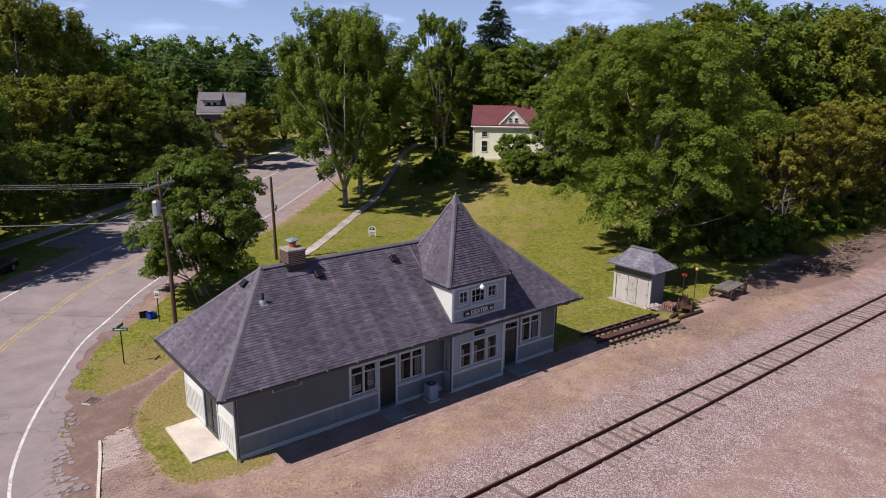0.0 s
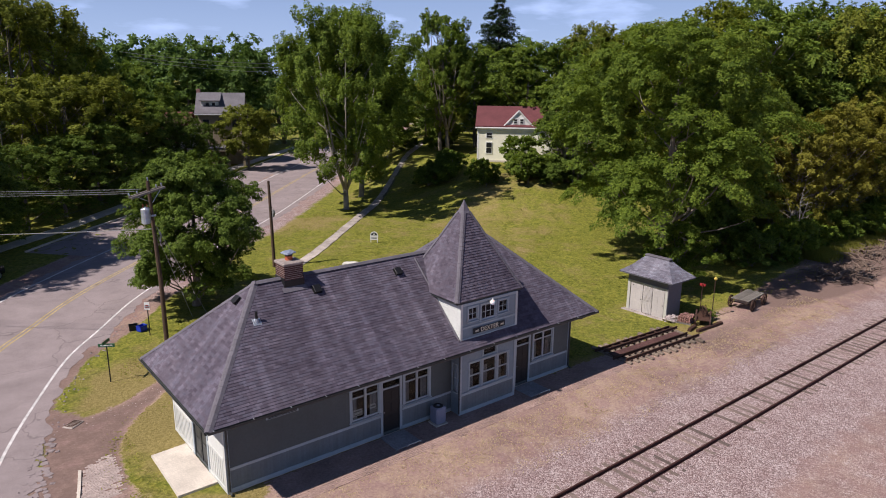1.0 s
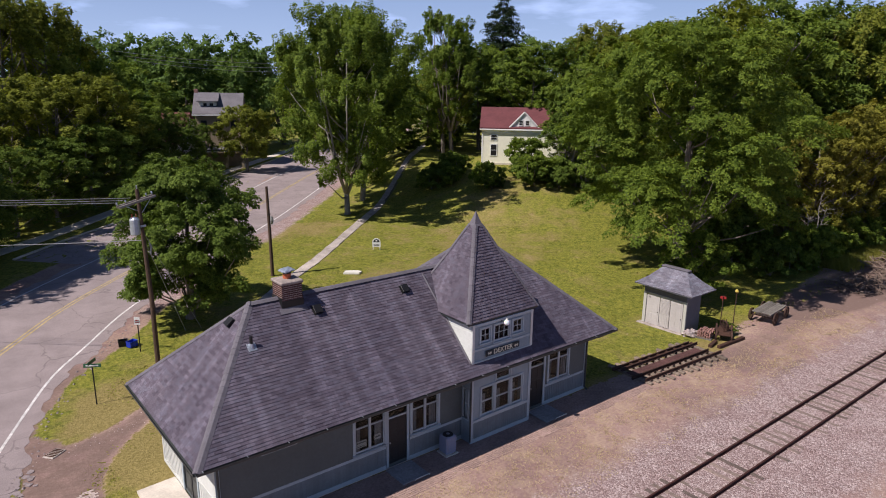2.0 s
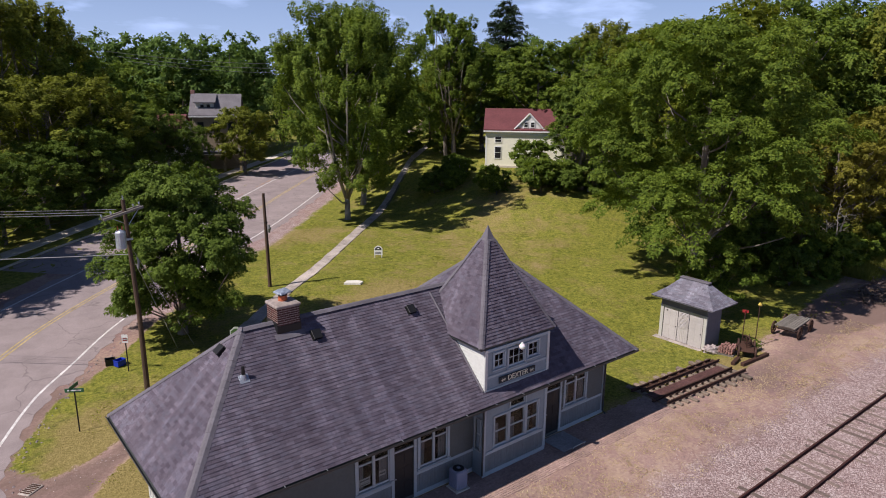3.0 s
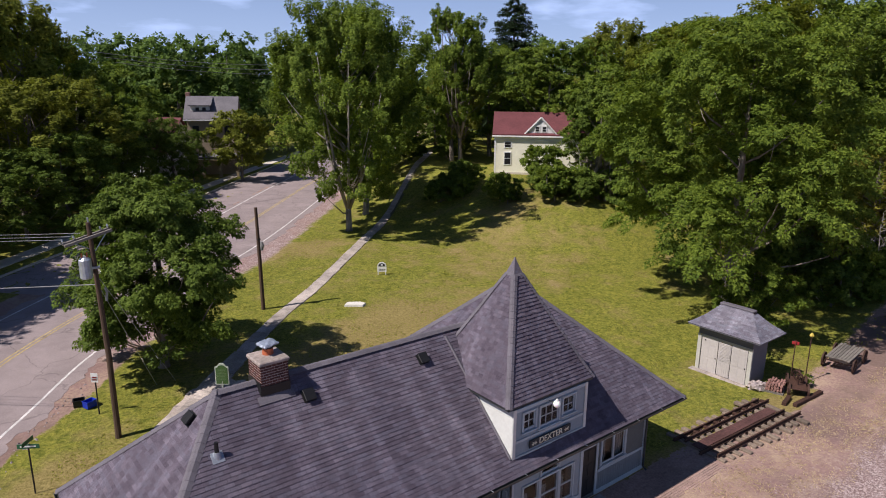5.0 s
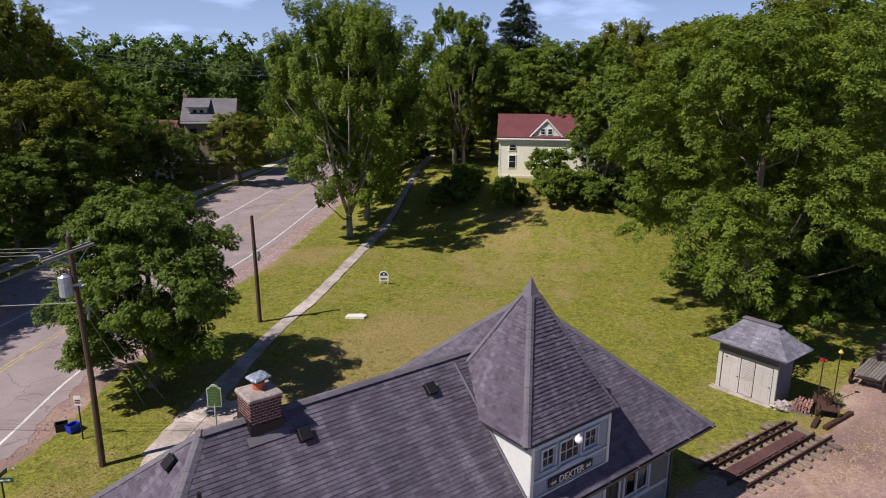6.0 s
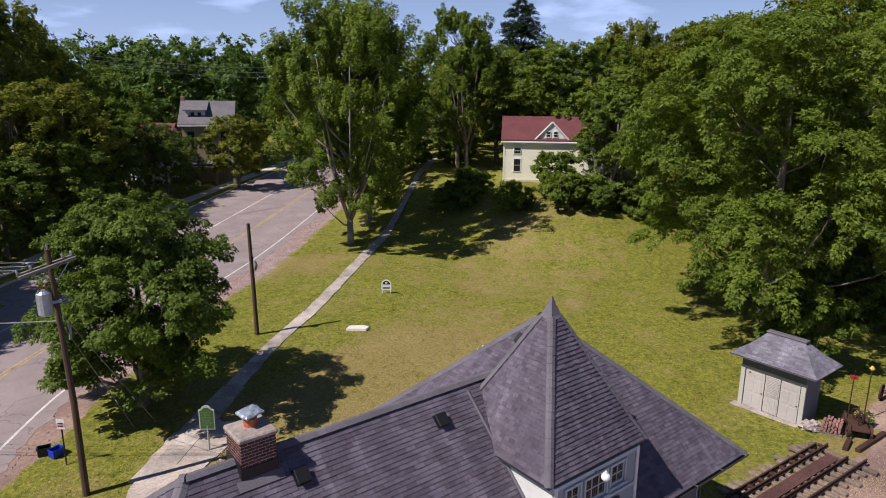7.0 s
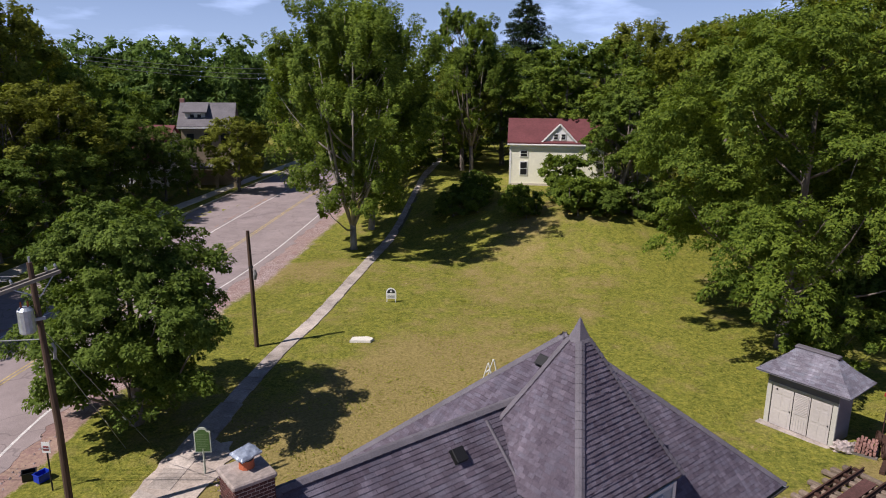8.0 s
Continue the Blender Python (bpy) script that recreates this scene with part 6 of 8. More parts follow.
# the big walnut behind the shed
put(tree("walnut_tree", 20.8, 9.3, 4.3, L_bright, 210000, 0.20, 34, "broad bright-green walnut with low sweeping limbs behind the shed", 0.36, "round", 96, split=True, limbs=30, sub=15, up=0.2, slim=0.3, narrow=0.3, droop=0.4, tips=10, clump=0.19, low=1.0, bark=M_bark), 41.1, 8.7, 45)
put(tree("young_walnut", 5.4, 2.9, 0.8, L_bright, 26000, 0.16, 35, "small bright-green tree beside the shed", 0.08, "round", 26, limbs=10, sub=12, up=0.25, slim=0.3, narrow=0.3, droop=0.35), 37.7, 4.6, 10)
# leggy trees with bare stems at the corner of the lawn
leggy = tree("leggy_tree", 11.5, 3.6, 3.6, L_dark, 20000, 0.2, 38, "leggy dark-green tree with bare crooked stems", 0.15, "round", 30, trunks=4, open_=0.2, limbs=40, sub=10, up=0.4)

# stock of woodland trees, built once and copied
wood_a = tree("woodland_tree", 20, 7.0, 2.0, L_mid, 29000, 0.31, 41, "tall mid-green tree in the wood", 0.4, "round", 52, sub=12, up=0.5, tips=12, clump=0.21)
wood_b = tree("woodland_tree", 20, 6.6, 2.0, L_olive, 25000, 0.29, 42, "thin olive-green tree in the wood", 0.3, "vase", 60, open_=0.25, limbs=36, sub=12, up=1.0, slim=0.25, tips=40, droop=0.05, clump=0.2)
wood_c = tree("woodland_tree", 20, 7.6, 1.0, L_dark, 29000, 0.31, 43, "dense dark-green tree in the wood", 0.36, "round", 54, sub=12, up=0.4, tips=8, clump=0.21)
wood_d = tree("woodland_tree", 20, 7.2, 2.5, L_yellow, 29000, 0.30, 51, "tall yellow-green tree in the wood", 0.36, "round", 60, limbs=14, sub=13, up=0.35, slim=0.28, narrow=0.32, tips=14, clump=0.2)
brush = tree("brush_tree", 14, 5.0, 1.6, L_brown, 24000, 0.22, 44, "yellowed thin tree with bare grey stems beside the track", 0.14, "vase", 44, trunks=3, limbs=40, open_=0.15, sub=10, up=0.9, slim=0.25, tips=18)
far_a = tree("distant_tree", 20, 8, 0.5, L_far, 10000, 0.55, 45, "distant dark-green tree on the skyline", 0.4, "round", 44, limbs=4, sub=9, up=0.5)
far_b = tree("distant_tree", 20, 8, 0.5, L_far, 10000, 0.53, 46, "distant dark-green tree on the skyline", 0.4, "vase", 44, limbs=4, sub=9, up=0.8, tips=10)
shrub = tree("dark_bush", 2.9, 2.3, 0.1, L_dark, 8000, 0.19, 47, "rounded dark-green bush on the lawn's edge", 0.06, "round", 30, limbs=6, sub=10)
shrub_b = tree("bright_bush", 2.7, 2.0, 0.1, L_bright, 7500, 0.2, 48, "bright-green bush on the lawn's edge", 0.06, "vase", 26, limbs=6, trunks=2, sub=10, up=0.8)
conifer = spruce("spruce_tree", 24.2, 8.8, 3, L_conifer, 90000, 0.42, 49, "tall dark spruce standing above the other trees")

STOCK = {"a": wood_a, "b": wood_b, "c": wood_c, "d": wood_d}
rt_ = random.Random(9)
used = set()


def grow(kind, x, y, h, wide=1.0):
    """A woodland tree of height h."""
    ob = STOCK[kind]
    s = h / 20
    w = s ** 0.6 * wide
    if kind in used:
        ob = copy_thing(ob, Matrix.Identity(4))
    used.add(kind)
    ob.matrix_world = Matrix.Translation((x, y, gh(x, y))) @ pose(0, 0, 0, 0, 0, rt_.uniform(0, 360)) @ Matrix.Diagonal((w, w, s, 1))


# wood across the road, stepping up from the walk
for kind, x, y, h, wide in (("c", -3.5, 46.6, 7.5, 1.0), ("c", 0.4, 51.2, 8.6, 1.0), ("c", 4.6, 56.0, 8.8, 1.0), ("c", 9.0, 60.8, 9.6, 1.0), ("c", 13.4, 66.0, 8.4, 0.9), ("c", 24.2, 77.0, 9.6, 0.75), ("c", 27.8, 79.6, 7.6, 0.55), ("c", 17.0, 71.4, 10.4, 0.85), ("c", 20.4, 77.2, 11.0, 0.8),
                            ("b", 0.2, 59.6, 13.6, 1.15), ("b", 5.4, 64.4, 14.6, 1.2), ("b", 10.6, 69.0, 14.8, 1.15), ("b", -3.0, 65.0, 16.0, 1.0), ("a", 15.6, 73.6, 13.6, 1.0),
                            ("b", -3.0, 75.0, 22.0, 0.9), ("b", 3.0, 77.5, 25.5, 1.1), ("b", 9.0, 80.0, 23.5, 1.0), ("a", 13.6, 84.0, 18.5, 1.0), ("a", 19.5, 86.0, 16.5, 1.0),
                            ("c", -11.0, 40.2, 19.0, 1.0), ("c", -15.5, 39.4, 20.0, 1.0), ("c", -8.2, 42.4, 16.5, 0.95), ("c", -13.0, 41.5, 17.0, 1.0), ("c", -20.0, 40.0, 19.0, 1.0), ("c", -5.0, 43.6, 13.0, 0.9)):
    grow(kind, x, y, h, wide)
# behind the lawn and the cream house
grow("a", 45.6, 60.0, 18.0)
grow("b", 58.9, 59.4, 16.0)
grow("a", 48.7, 66.5, 16.5)
grow("a", 64.5, 59.5, 16.5)
grow("a", 64.6, 48.8, 16.6)
grow("a", 67.6, 45.0, 17.0)
grow("b", 81.0, 50.7, 20.2)
grow("c", 75.0, 63.0, 15.2)
for kind, x, y, h, wide in (("c", 63.0, 70.5, 9.0, 1.0), ("c", 70.0, 78.0, 11.0, 1.0), ("a", 57.0, 72.5, 10.0, 0.9), ("c", 77.0, 88.0, 13.0, 1.1), ("a", 66.0, 84.0, 12.0, 1.0)):
    grow(kind, x, y, h, wide)
put(leggy, 54.2, 30.6, 0)
again(leggy, 56.6, 34.2, 130, 0.95)
again(leggy, 60.6, 38.0, 230, 0.8)
# right-hand wood
grow("d", 63.5, 30.5, 18.4)
grow("a", 58.5, 33.2, 13.8)
grow("d", 61.2, 24.8, 20.5)
grow("d", 59.4, 16.6, 24.0)
grow("a", 65.2, 14.8, 25.0)
grow("c", 75.9, 15.2, 25.5)
grow("a", 79.6, 12.4, 25.0)
grow("b", 78.0, 11.4, 24.0)
grow("d", 87.0, 11.0, 25.5)
grow("c", 50.6, 12.0, 15.0)
grow("c", 60.4, 14.0, 16.8)
grow("a", 70.0, 23.0, 22.0)
grow("a", 72.0, 33.0, 19.5)
grow("c", 96.0, 11.0, 25.0)
grow("b", 106.0, 10.5, 26.0)
grow("c", 69.0, 13.4, 15.0)
put(brush, 59.4, 6.2, 0, 0.9)
for x, y, rz, s in ((64.4, 5.8, 100, 0.95), (68.8, 6.4, 210, 1.0), (74.0, 6.0, 30, 1.05), (80.0, 6.4, 160, 1.1), (86.0, 6.6, 290, 1.15), (62.0, 9.4, 45, 0.95), (94.0, 7.2, 45, 1.2)):
    again(brush, x, y, rz, s)


def bare_tree(height, seed, label):
    """A leafless sapling: crooked pale stems that fork into thin twigs."""
    rr = random.Random(seed)
    ob = tagged(empty("bare_tree"), label, "tree")
    for q in range(3):
        a = q * 2.1 + rr.uniform(-0.5, 0.5)
        h = height * rr.uniform(0.7, 1.0)
        lean = Vector((math.cos(a), math.sin(a), 0)) * h * rr.uniform(0.08, 0.3)
        pts = [Vector((0.1 * math.cos(a), 0.1 * math.sin(a), -0.2))]
        for i in range(1, 6):
            pts.append(lean * (i / 5) ** 1.4 + Vector((rr.uniform(-0.12, 0.12), rr.uniform(-0.12, 0.12), h * i / 5)))
        bm = bmesh.new()
        tube(bm, pts, [0.09, 0.075, 0.06, 0.045, 0.03, 0.012], 6)
        for i in range(9):
            j = rr.randint(1, 4)
            p = pts[j].lerp(pts[j + 1], rr.random())
            d = Vector((rr.uniform(-1, 1), rr.uniform(-1, 1), rr.uniform(0.1, 0.9))).normalized()
            ln = h * rr.uniform(0.14, 0.32)
            m_ = p + d * ln * 0.5 + Vector((rr.uniform(-0.15, 0.15), rr.uniform(-0.15, 0.15), 0.05))
            tube(bm, [p, m_, p + d * ln - Vector((0, 0, ln * 0.15))], [0.03, 0.02, 0.007], 5)
        part("stem", bm, M_palebark, ob)
    return ob


bare = put(bare_tree(6.5, 3, "leafless pale sapling among the trackside brush"), 57.4, 5.0, 20)
for x, y, rz, s in ((59.2, 5.6, 140, 0.8), (62.6, 5.2, 250, 1.0), (65.4, 5.4, 70, 0.75), (69.8, 5.2, 310, 0.9), (54.6, 33.2, 15, 1.1), (55.6, 30.2, 200, 1.3)):
    again(bare, x, y, rz, s)
# bushes on the lawn's edge
put(shrub, 42.7, 43.3, 0, 1.0, 0.85)
for ob, x, y, rz, s in ((shrub_b, 44.6, 42.0, 60, 0.8), (shrub, 51.6, 34.2, 20, 0.8), (shrub, 53.2, 32.0, 200, 1.0), (shrub, 50.6, 36.0, 150, 0.65), (shrub, 54.8, 29.6, 90, 1.15), (shrub, 48.0, 46.6, 10, 0.8), (shrub, 54.4, 34.0, 130, 0.8), (shrub_b, 49.4, 32.9, 40, 1.25), (shrub, 51.4, 30.8, 40, 0.85), (shrub, 48.6, 4.4, 170, 1.0), (shrub_b, 52.4, 4.0, 260, 1.1), (shrub_b, 55.0, 3.6, 30, 1.2), (shrub, 49.6, 8.4, 120, 1.4)):
    again(ob, x, y, rz, s)
put(shrub_b, 46.2, 37.2, 0)
for x, y, rz, s in ((47.2, 43.6, 70, 0.9), (49.9, 33.4, 30, 0.7), (55.6, 26.8, 10, 1.0), (45.8, 35.8, 10, 0.7), (54.6, 39.4, 50, 1.45), (57.4, 4.4, 10, 1.15), (59.6, 3.4, 200, 0.9), (61.8, 4.6, 80, 1.25), (64.4, 3.2, 30, 1.0), (67.6, 3.6, 140, 1.2), (71.4, 3.2, 20, 1.1), (75.4, 3.6, 250, 1.3), (80.5, 3.4, 150, 1.3), (45.2, 44.8, 99, 0.8), (57.4, 60.6, 20, 1.0), (60.6, 63.2, 140, 1.2), (63.8, 66.0, 60, 1.3), (53.2, 63.4, 200, 1.1)):
    again(shrub_b, x, y, rz, s)
# beside the grey-roofed house
put(tree("street_tree", 10.0, 4.6, 1.6, L_olive, 20000, 0.25, 50, "small olive-green street tree beside the kerb", 0.2, "round", 40), 34.2, 78.4, 0)
# distant woods round about
rw = random.Random(77)


def skyline(n, a0, a1, d0, d1, h0, h1):
    for i in range(n):
        a = radians(a0 + (a1 - a0) * (i + rw.random()) / n)
        d = rw.uniform(d0, d1)
        x, y = -9 + d * math.cos(a), -25 + d * math.sin(a)
        if line_dist(np.array(x), np.array(y), ROAD_S) < 12:
            continue
        h = h0 + (h1 - h0) * abs((i / (n - 1)) - 0.5) * 2 if a0 < 0 else rw.uniform(h0, h1)
        src = rw.choice((far_a, far_b))
        again(src, x, y, rw.uniform(0, 360), (h / 20) ** 0.5, h / 20)


put(far_a, 30, 122, 0, 0.95)
put(far_b, 46, 108, 0, 0.86)
skyline(15, 62, 92, 132, 155, 20.5, 23.5)
skyline(12, 45, 62, 140, 165, 14.0, 15.5)
skyline(16, 10, 45, 140, 165, 17, 20.5)
skyline(24, 8, 95, 185, 240, 18, 21)
skyline(12, 92, 150, 100, 150, 16, 19)
put(conifer, 77.6, 68.7, 0)
put(tree("flowering_bush", 0.75, 0.4, 0.05, L_bright, 900, 0.07, 58, "small leafy potted bush among the salvage", 0.02, "round", 8, limbs=4), 33.75, -0.45, 0)

# ---- utility pole, wires ----
def wire(name, a, b, sag, label, r=0.012, n=14):
    a, b = Vector(a), Vector(b)
    pts = []
    for i in range(n + 1):
        t = i / n
        p = a.lerp(b, t)
        p.z -= sag * 4 * t * (1 - t)
        pts.append(p)
    ob = part(name, rod(pts, r, 5), M_wire)
    return tagged(ob, label, "cable")


P1 = (2.68, 16.3)
PB = gh(*P1)
pole = tagged(empty("utility_pole", (*P1, PB)), "brown wooden utility pole with crossarm and grey transformer", "utility pole")
part("shaft", rod([(0, 0, -0.4), (0, 0, 4), (-0.17, 0.1, 10.1)], [0.145, 0.125, 0.095], 10), M_pole, pole)
am = pose(-0.14, 0.06, 9.5, 0, -13, 4)
for y in (0.12, -0.24):
    part("crossarm", box(-1.1, 0.85, y, y + 0.1, -0.06, 0.06, 0.01, am), M_oldwood, pole, "weathered wooden crossarm")
for s in (-1, 1):
    bm = bmesh.new()
    tube(bm, [am @ Vector((s * 0.75, 0.15, -0.05)), am @ Vector((0, 0.12, -0.7))], [0.02, 0.02], 5)
    part("brace", bm, M_galv, pole)
for x in (-1.05, -0.6, 0.5, 0.8):
    part("insulator", rod([am @ Vector((x, 0.15, 0.06)), am @ Vector((x, 0.15, 0.14)), am @ Vector((x, 0.15, 0.22))], [0.02, 0.05, 0.035], 8), M_galv, pole)
part("pole_top_pin", rod([(-0.17, 0.1, 10.05), (-0.17, 0.1, 10.3)], [0.03, 0.04], 6), M_galv, pole)
part("transformer", rod([(-0.52, -0.22, 7.75), (-0.52, -0.22, 7.8), (-0.52, -0.22, 8.58), (-0.52, -0.22, 8.68)], [0.2, 0.25, 0.25, 0.16], 14), M_galv, pole, "grey cylindrical transformer", False)
for dx in (-0.1, 0.1):
    part("bushing", rod([(-0.52 + dx, -0.22, 8.66), (-0.52 + dx, -0.22, 8.88)], [0.035, 0.025], 6), M_clay, pole)
part("bracket", box(-0.35, 0.05, -0.16, -0.08, 8.1, 8.2), M_galv, pole)
part("cable_coil", rod([(0.14, -0.1, 7.2), (0.2, -0.14, 7.0), (0.16, -0.1, 6.6)], 0.05, 6), M_wire, pole)
base = Vector((*P1, PB))
gl = Vector((-0.78, 0.626, 0))
for x in (-1.08, -0.7, -0.3):
    s = base + am @ Vector((x, 0.15, 0.22))
    wire("power_line", s, s + gl * 42 + Vector((0, 0, 0.5)), 0.55, "dark overhead power line", 0.011)
s = base + Vector((0, 0, 7.35))
wire("phone_line", s, s + gl * 42 + Vector((0, 0, -0.2)), 0.6, "dark overhead telephone cable", 0.02)
for dx, dy in ((2.85, 3.95), (3.8, 3.85)):
    e = Vector((P1[0] + dx, P1[1] + dy, gh(P1[0] + dx, P1[1] + dy)))
    wire("guy_wire", base + Vector((0, 0, 7.1 + 0.5 * (dx > 3))), e, 0.0, "thin steel guy wire", 0.013, 2)
    tagged(part("guy_guard", rod([e + (base + Vector((0, 0, 7.2)) - e) * 0.28, e + (base + Vector((0, 0, 7.2)) - e) * 0.31], 0.025, 6), M_whitetrim), "short pale guard on a guy wire", "guard")
# far lines above the trees
for k in range(3):
    wire("power_line", (13.5 + k, 64, 18.2 - 0.5 * k), (44, 70, 17.6 - 0.6 * k), 0.6, "distant overhead power line", 0.022)
for k in range(2):
    wire("power_line", (60, 78, 19.2 - 0.7 * k), (95, 60, 17.2 - 0.6 * k), 0.5, "distant overhead power line", 0.022)

P2 = (14.6, 27.2)
p2 = tagged(empty("short_pole", (*P2, gh(*P2))), "bare weathered wooden pole beside the sidewalk", "pole")
part("shaft", rod([(0, 0, -0.3), (-0.05, 0.02, 3.6), (-0.12, 0.03, 7.1)], [0.14, 0.125, 0.1], 9), M_pole, p2)
part("coil", rod([(0.08, -0.12, 4.2), (0.1, -0.18, 4.5), (0.06, -0.16, 4.8)], [0.09, 0.14, 0.08], 8), M_wire, p2, "dark cable coil")
part("bolt_band", rod([(-0.06, 0.02, 4.9), (-0.06, 0.02, 5.0)], 0.14, 9), M_signpost, p2)


# ---- signs and bins ----
def post_sign(name, x, y, h, label, category):
    ob = tagged(empty(name, (x, y, gh(x, y))), label, category)
    part("post", box(-0.03, 0.03, -0.02, 0.02, -0.2, h, 0.004), M_signpost, ob)
    return ob


ss = post_sign("street_sign", -1.0, 14.0, 2.05, "green street name blade sign on a thin steel post", "street sign")
bm = box(-0.42, 0.42, -0.01, 0.01, 2.0, 2.2, 0.004, pose(0, 0, 0, 0, 0, -32))
part("blade", bm, M_green, ss, "green sign blade")
part("lettering_bar", box(-0.3, 0.3, -0.016, -0.011, 2.07, 2.13, 0, pose(0, 0, 0, 0, 0, -32)), M_whitetrim, ss)
bm = box(-0.36, 0.36, -0.01, 0.01, 2.22, 2.4, 0.004, pose(0, 0, 0, 0, 0, 50))
part("blade", bm, M_green, ss, "green sign blade")
ps = post_sign("parking_sign", 2.46, 19.0, 2.15, "small white parking sign on a steel post", "sign")
part("sign_plate", box(-0.17, 0.17, -0.045, -0.032, 1.68, 2.16, 0.004, pose(0, 0, 0, 0, 0, -40)), M_whitetrim, ps, "white sign plate")
for z in (1.95, 1.82):
    part("lettering_bar", box(-0.11, 0.11, -0.052, -0.046, z - 0.03, z + 0.03, 0, pose(0, 0, 0, 0, 0, -40)), M_red, ps)


def crate(x, y, rz, mat, label):
    ob = tagged(empty("recycling_bin", (x, y, gh(x, y)), rz), label, "bin", "kerbside bins")
    ob.scale = (0.85, 0.85, 0.9)
    bm = bmesh.new()
    for a, b, c, d in ((-0.3, -0.275, -0.22, 0.22), (0.275, 0.3, -0.22, 0.22), (-0.275, 0.275, -0.22, -0.195), (-0.275, 0.275, 0.195, 0.22)):
        bx(bm, a, b, c, d, 0.02, 0.4)
    bx(bm, -0.275, 0.275, -0.195, 0.195, 0.02, 0.05)
    part("tub", bm, mat, ob)
    bm = bmesh.new()
    for a, b, c, d in ((-0.33, -0.3, -0.25, 0.25), (0.3, 0.33, -0.25, 0.25), (-0.3, 0.3, -0.25, -0.22), (-0.3, 0.3, 0.22, 0.25)):
        bx(bm, a, b, c, d, 0.36, 0.41, 0.006)
    part("rim", bm, mat, ob)
    return ob


crate(2.25, 19.95, 25, M_blue, "blue plastic recycling bin at the roadside")
crate(1.85, 20.35, -10, M_bin, "black plastic bin beside the blue one")

# historical marker
mk = tagged(empty("historical_marker", (7.64, 16.3, gh(7.64, 16.3)), -35), "green cast historical marker with pale rim on a post", "marker")
mk.scale = (0.88, 0.88, 0.94)
part("post", rod([(0, 0, -0.2), (0, 0, 1.3)], 0.05, 8), M_gold, mk)
bm = bmesh.new()


def arched(bm, w, z0, z1, y0, y1, crown=0.16):
    out = [(-w, z0), (w, z0), (w, z1)]
    for i in range(9):
        a = math.pi * i / 8
        out.append((w * 0.62 * math.cos(a), z1 + 0.05 + crown * math.sin(a)))
    out.append((-w, z1))
    lo = [bm.verts.new((x, y0, z)) for x, z in out]
    hi = [bm.verts.new((x, y1, z)) for x, z in out]
    bm.faces.new(lo)
    bm.faces.new(hi[::-1])
    for i in range(len(out)):
        bm.faces.new((lo[i - 1], lo[i], hi[i], hi[i - 1]))
    bmesh.ops.recalc_face_normals(bm, faces=bm.faces)


arched(bm, 0.38, 1.1, 2.1, -0.03, 0.03)
part("rim", bm, M_gold, mk, "pale cast rim")
bm = bmesh.new()
arched(bm, 0.325, 1.16, 2.05, -0.042, 0.042, 0.11)
part("plate", bm, M_greenp, mk, "green cast plate")
for k in range(9):
    part("lettering_bar", box(-0.26, 0.26 - 0.05 * (k % 3), -0.046, -0.042, 1.98 - k * 0.085, 2.0 - k * 0.085), M_marktext, mk)

# white arched lawn sign
ls = tagged(empty("lawn_sign", (25.6, 29.2, gh(25.6, 29.2)), -38), "white arched wooden lawn sign with dark emblem", "sign")
bm = bmesh.new()
out = [(-0.46, 0.32), (0.46, 0.32), (0.46, 0.85)] + [(0.46 * math.cos(math.pi * i / 10), 0.85 + 0.42 * math.sin(math.pi * i / 10)) for i in range(1, 10)] + [(-0.46, 0.85)]
lo = [bm.verts.new((x, -0.02, z)) for x, z in out]
hi = [bm.verts.new((x, 0.02, z)) for x, z in out]
bm.faces.new(lo)
bm.faces.new(hi[::-1])
for i in range(len(out)):
    bm.faces.new((lo[i - 1], lo[i], hi[i], hi[i - 1]))
bmesh.ops.recalc_face_normals(bm, faces=bm.faces)
part("panel", bm, M_whitetrim, ls)
for x in (-0.38, 0.38):
    part("leg", box(x - 0.035, x + 0.035, -0.02, 0.02, -0.1, 0.32), M_whitetrim, ls)
bm = bmesh.new()
arch = [(0.36 * math.cos(math.pi * i / 12), 0.83 + 0.33 * math.sin(math.pi * i / 12)) for i in range(13)]
lo = [bm.verts.new((x, -0.02, z)) for x, z in arch]
hi = [bm.verts.new((x, -0.03, z)) for x, z in arch]
bm.faces.new(lo[::-1])
bm.faces.new(hi)
for i in range(13):
    bm.faces.new((lo[i - 1], lo[i], hi[i], hi[i - 1]))
bmesh.ops.recalc_face_normals(bm, faces=bm.faces)
part("emblem", bm, M_signbk, ls, "dark arched emblem")
part("emblem_mark", box(-0.1, 0.1, -0.036, -0.03, 0.92, 1.04, 0.01), M_whitetrim, ls)
for k in range(2):
    part("lettering_bar", box(-0.32, 0.32, -0.028, -0.02, 0.44 + k * 0.1, 0.49 + k * 0.1), M_signbk, ls)

ls.scale = (0.8, 0.8, 0.85)

# pale slab on the grass
bm = bmesh.new()
pts = [(-0.75, -0.32), (0.55, -0.4), (0.75, 0.05), (0.35, 0.38), (-0.6, 0.3)]
lo = [bm.verts.new((x, y, 0)) for x, y in pts]
hi = [bm.verts.new((x * 0.96, y * 0.94, 0.14)) for x, y in pts]
bm.faces.new(lo[::-1])
bm.faces.new(hi)
for i in range(5):
    bm.faces.new((lo[i - 1], lo[i], hi[i], hi[i - 1]))
sb = part("stone_slab", bm, surf("white_stone", (0.72, 0.69, 0.62), 0.8, fine=8, spread=0.12, wear=0.2))
sb.matrix_world = pose(20.2, 24.4, gh(20.2, 24.4), 0, 0, -35)
tagged(sb, "flat white stone slab lying on the lawn", "stone")

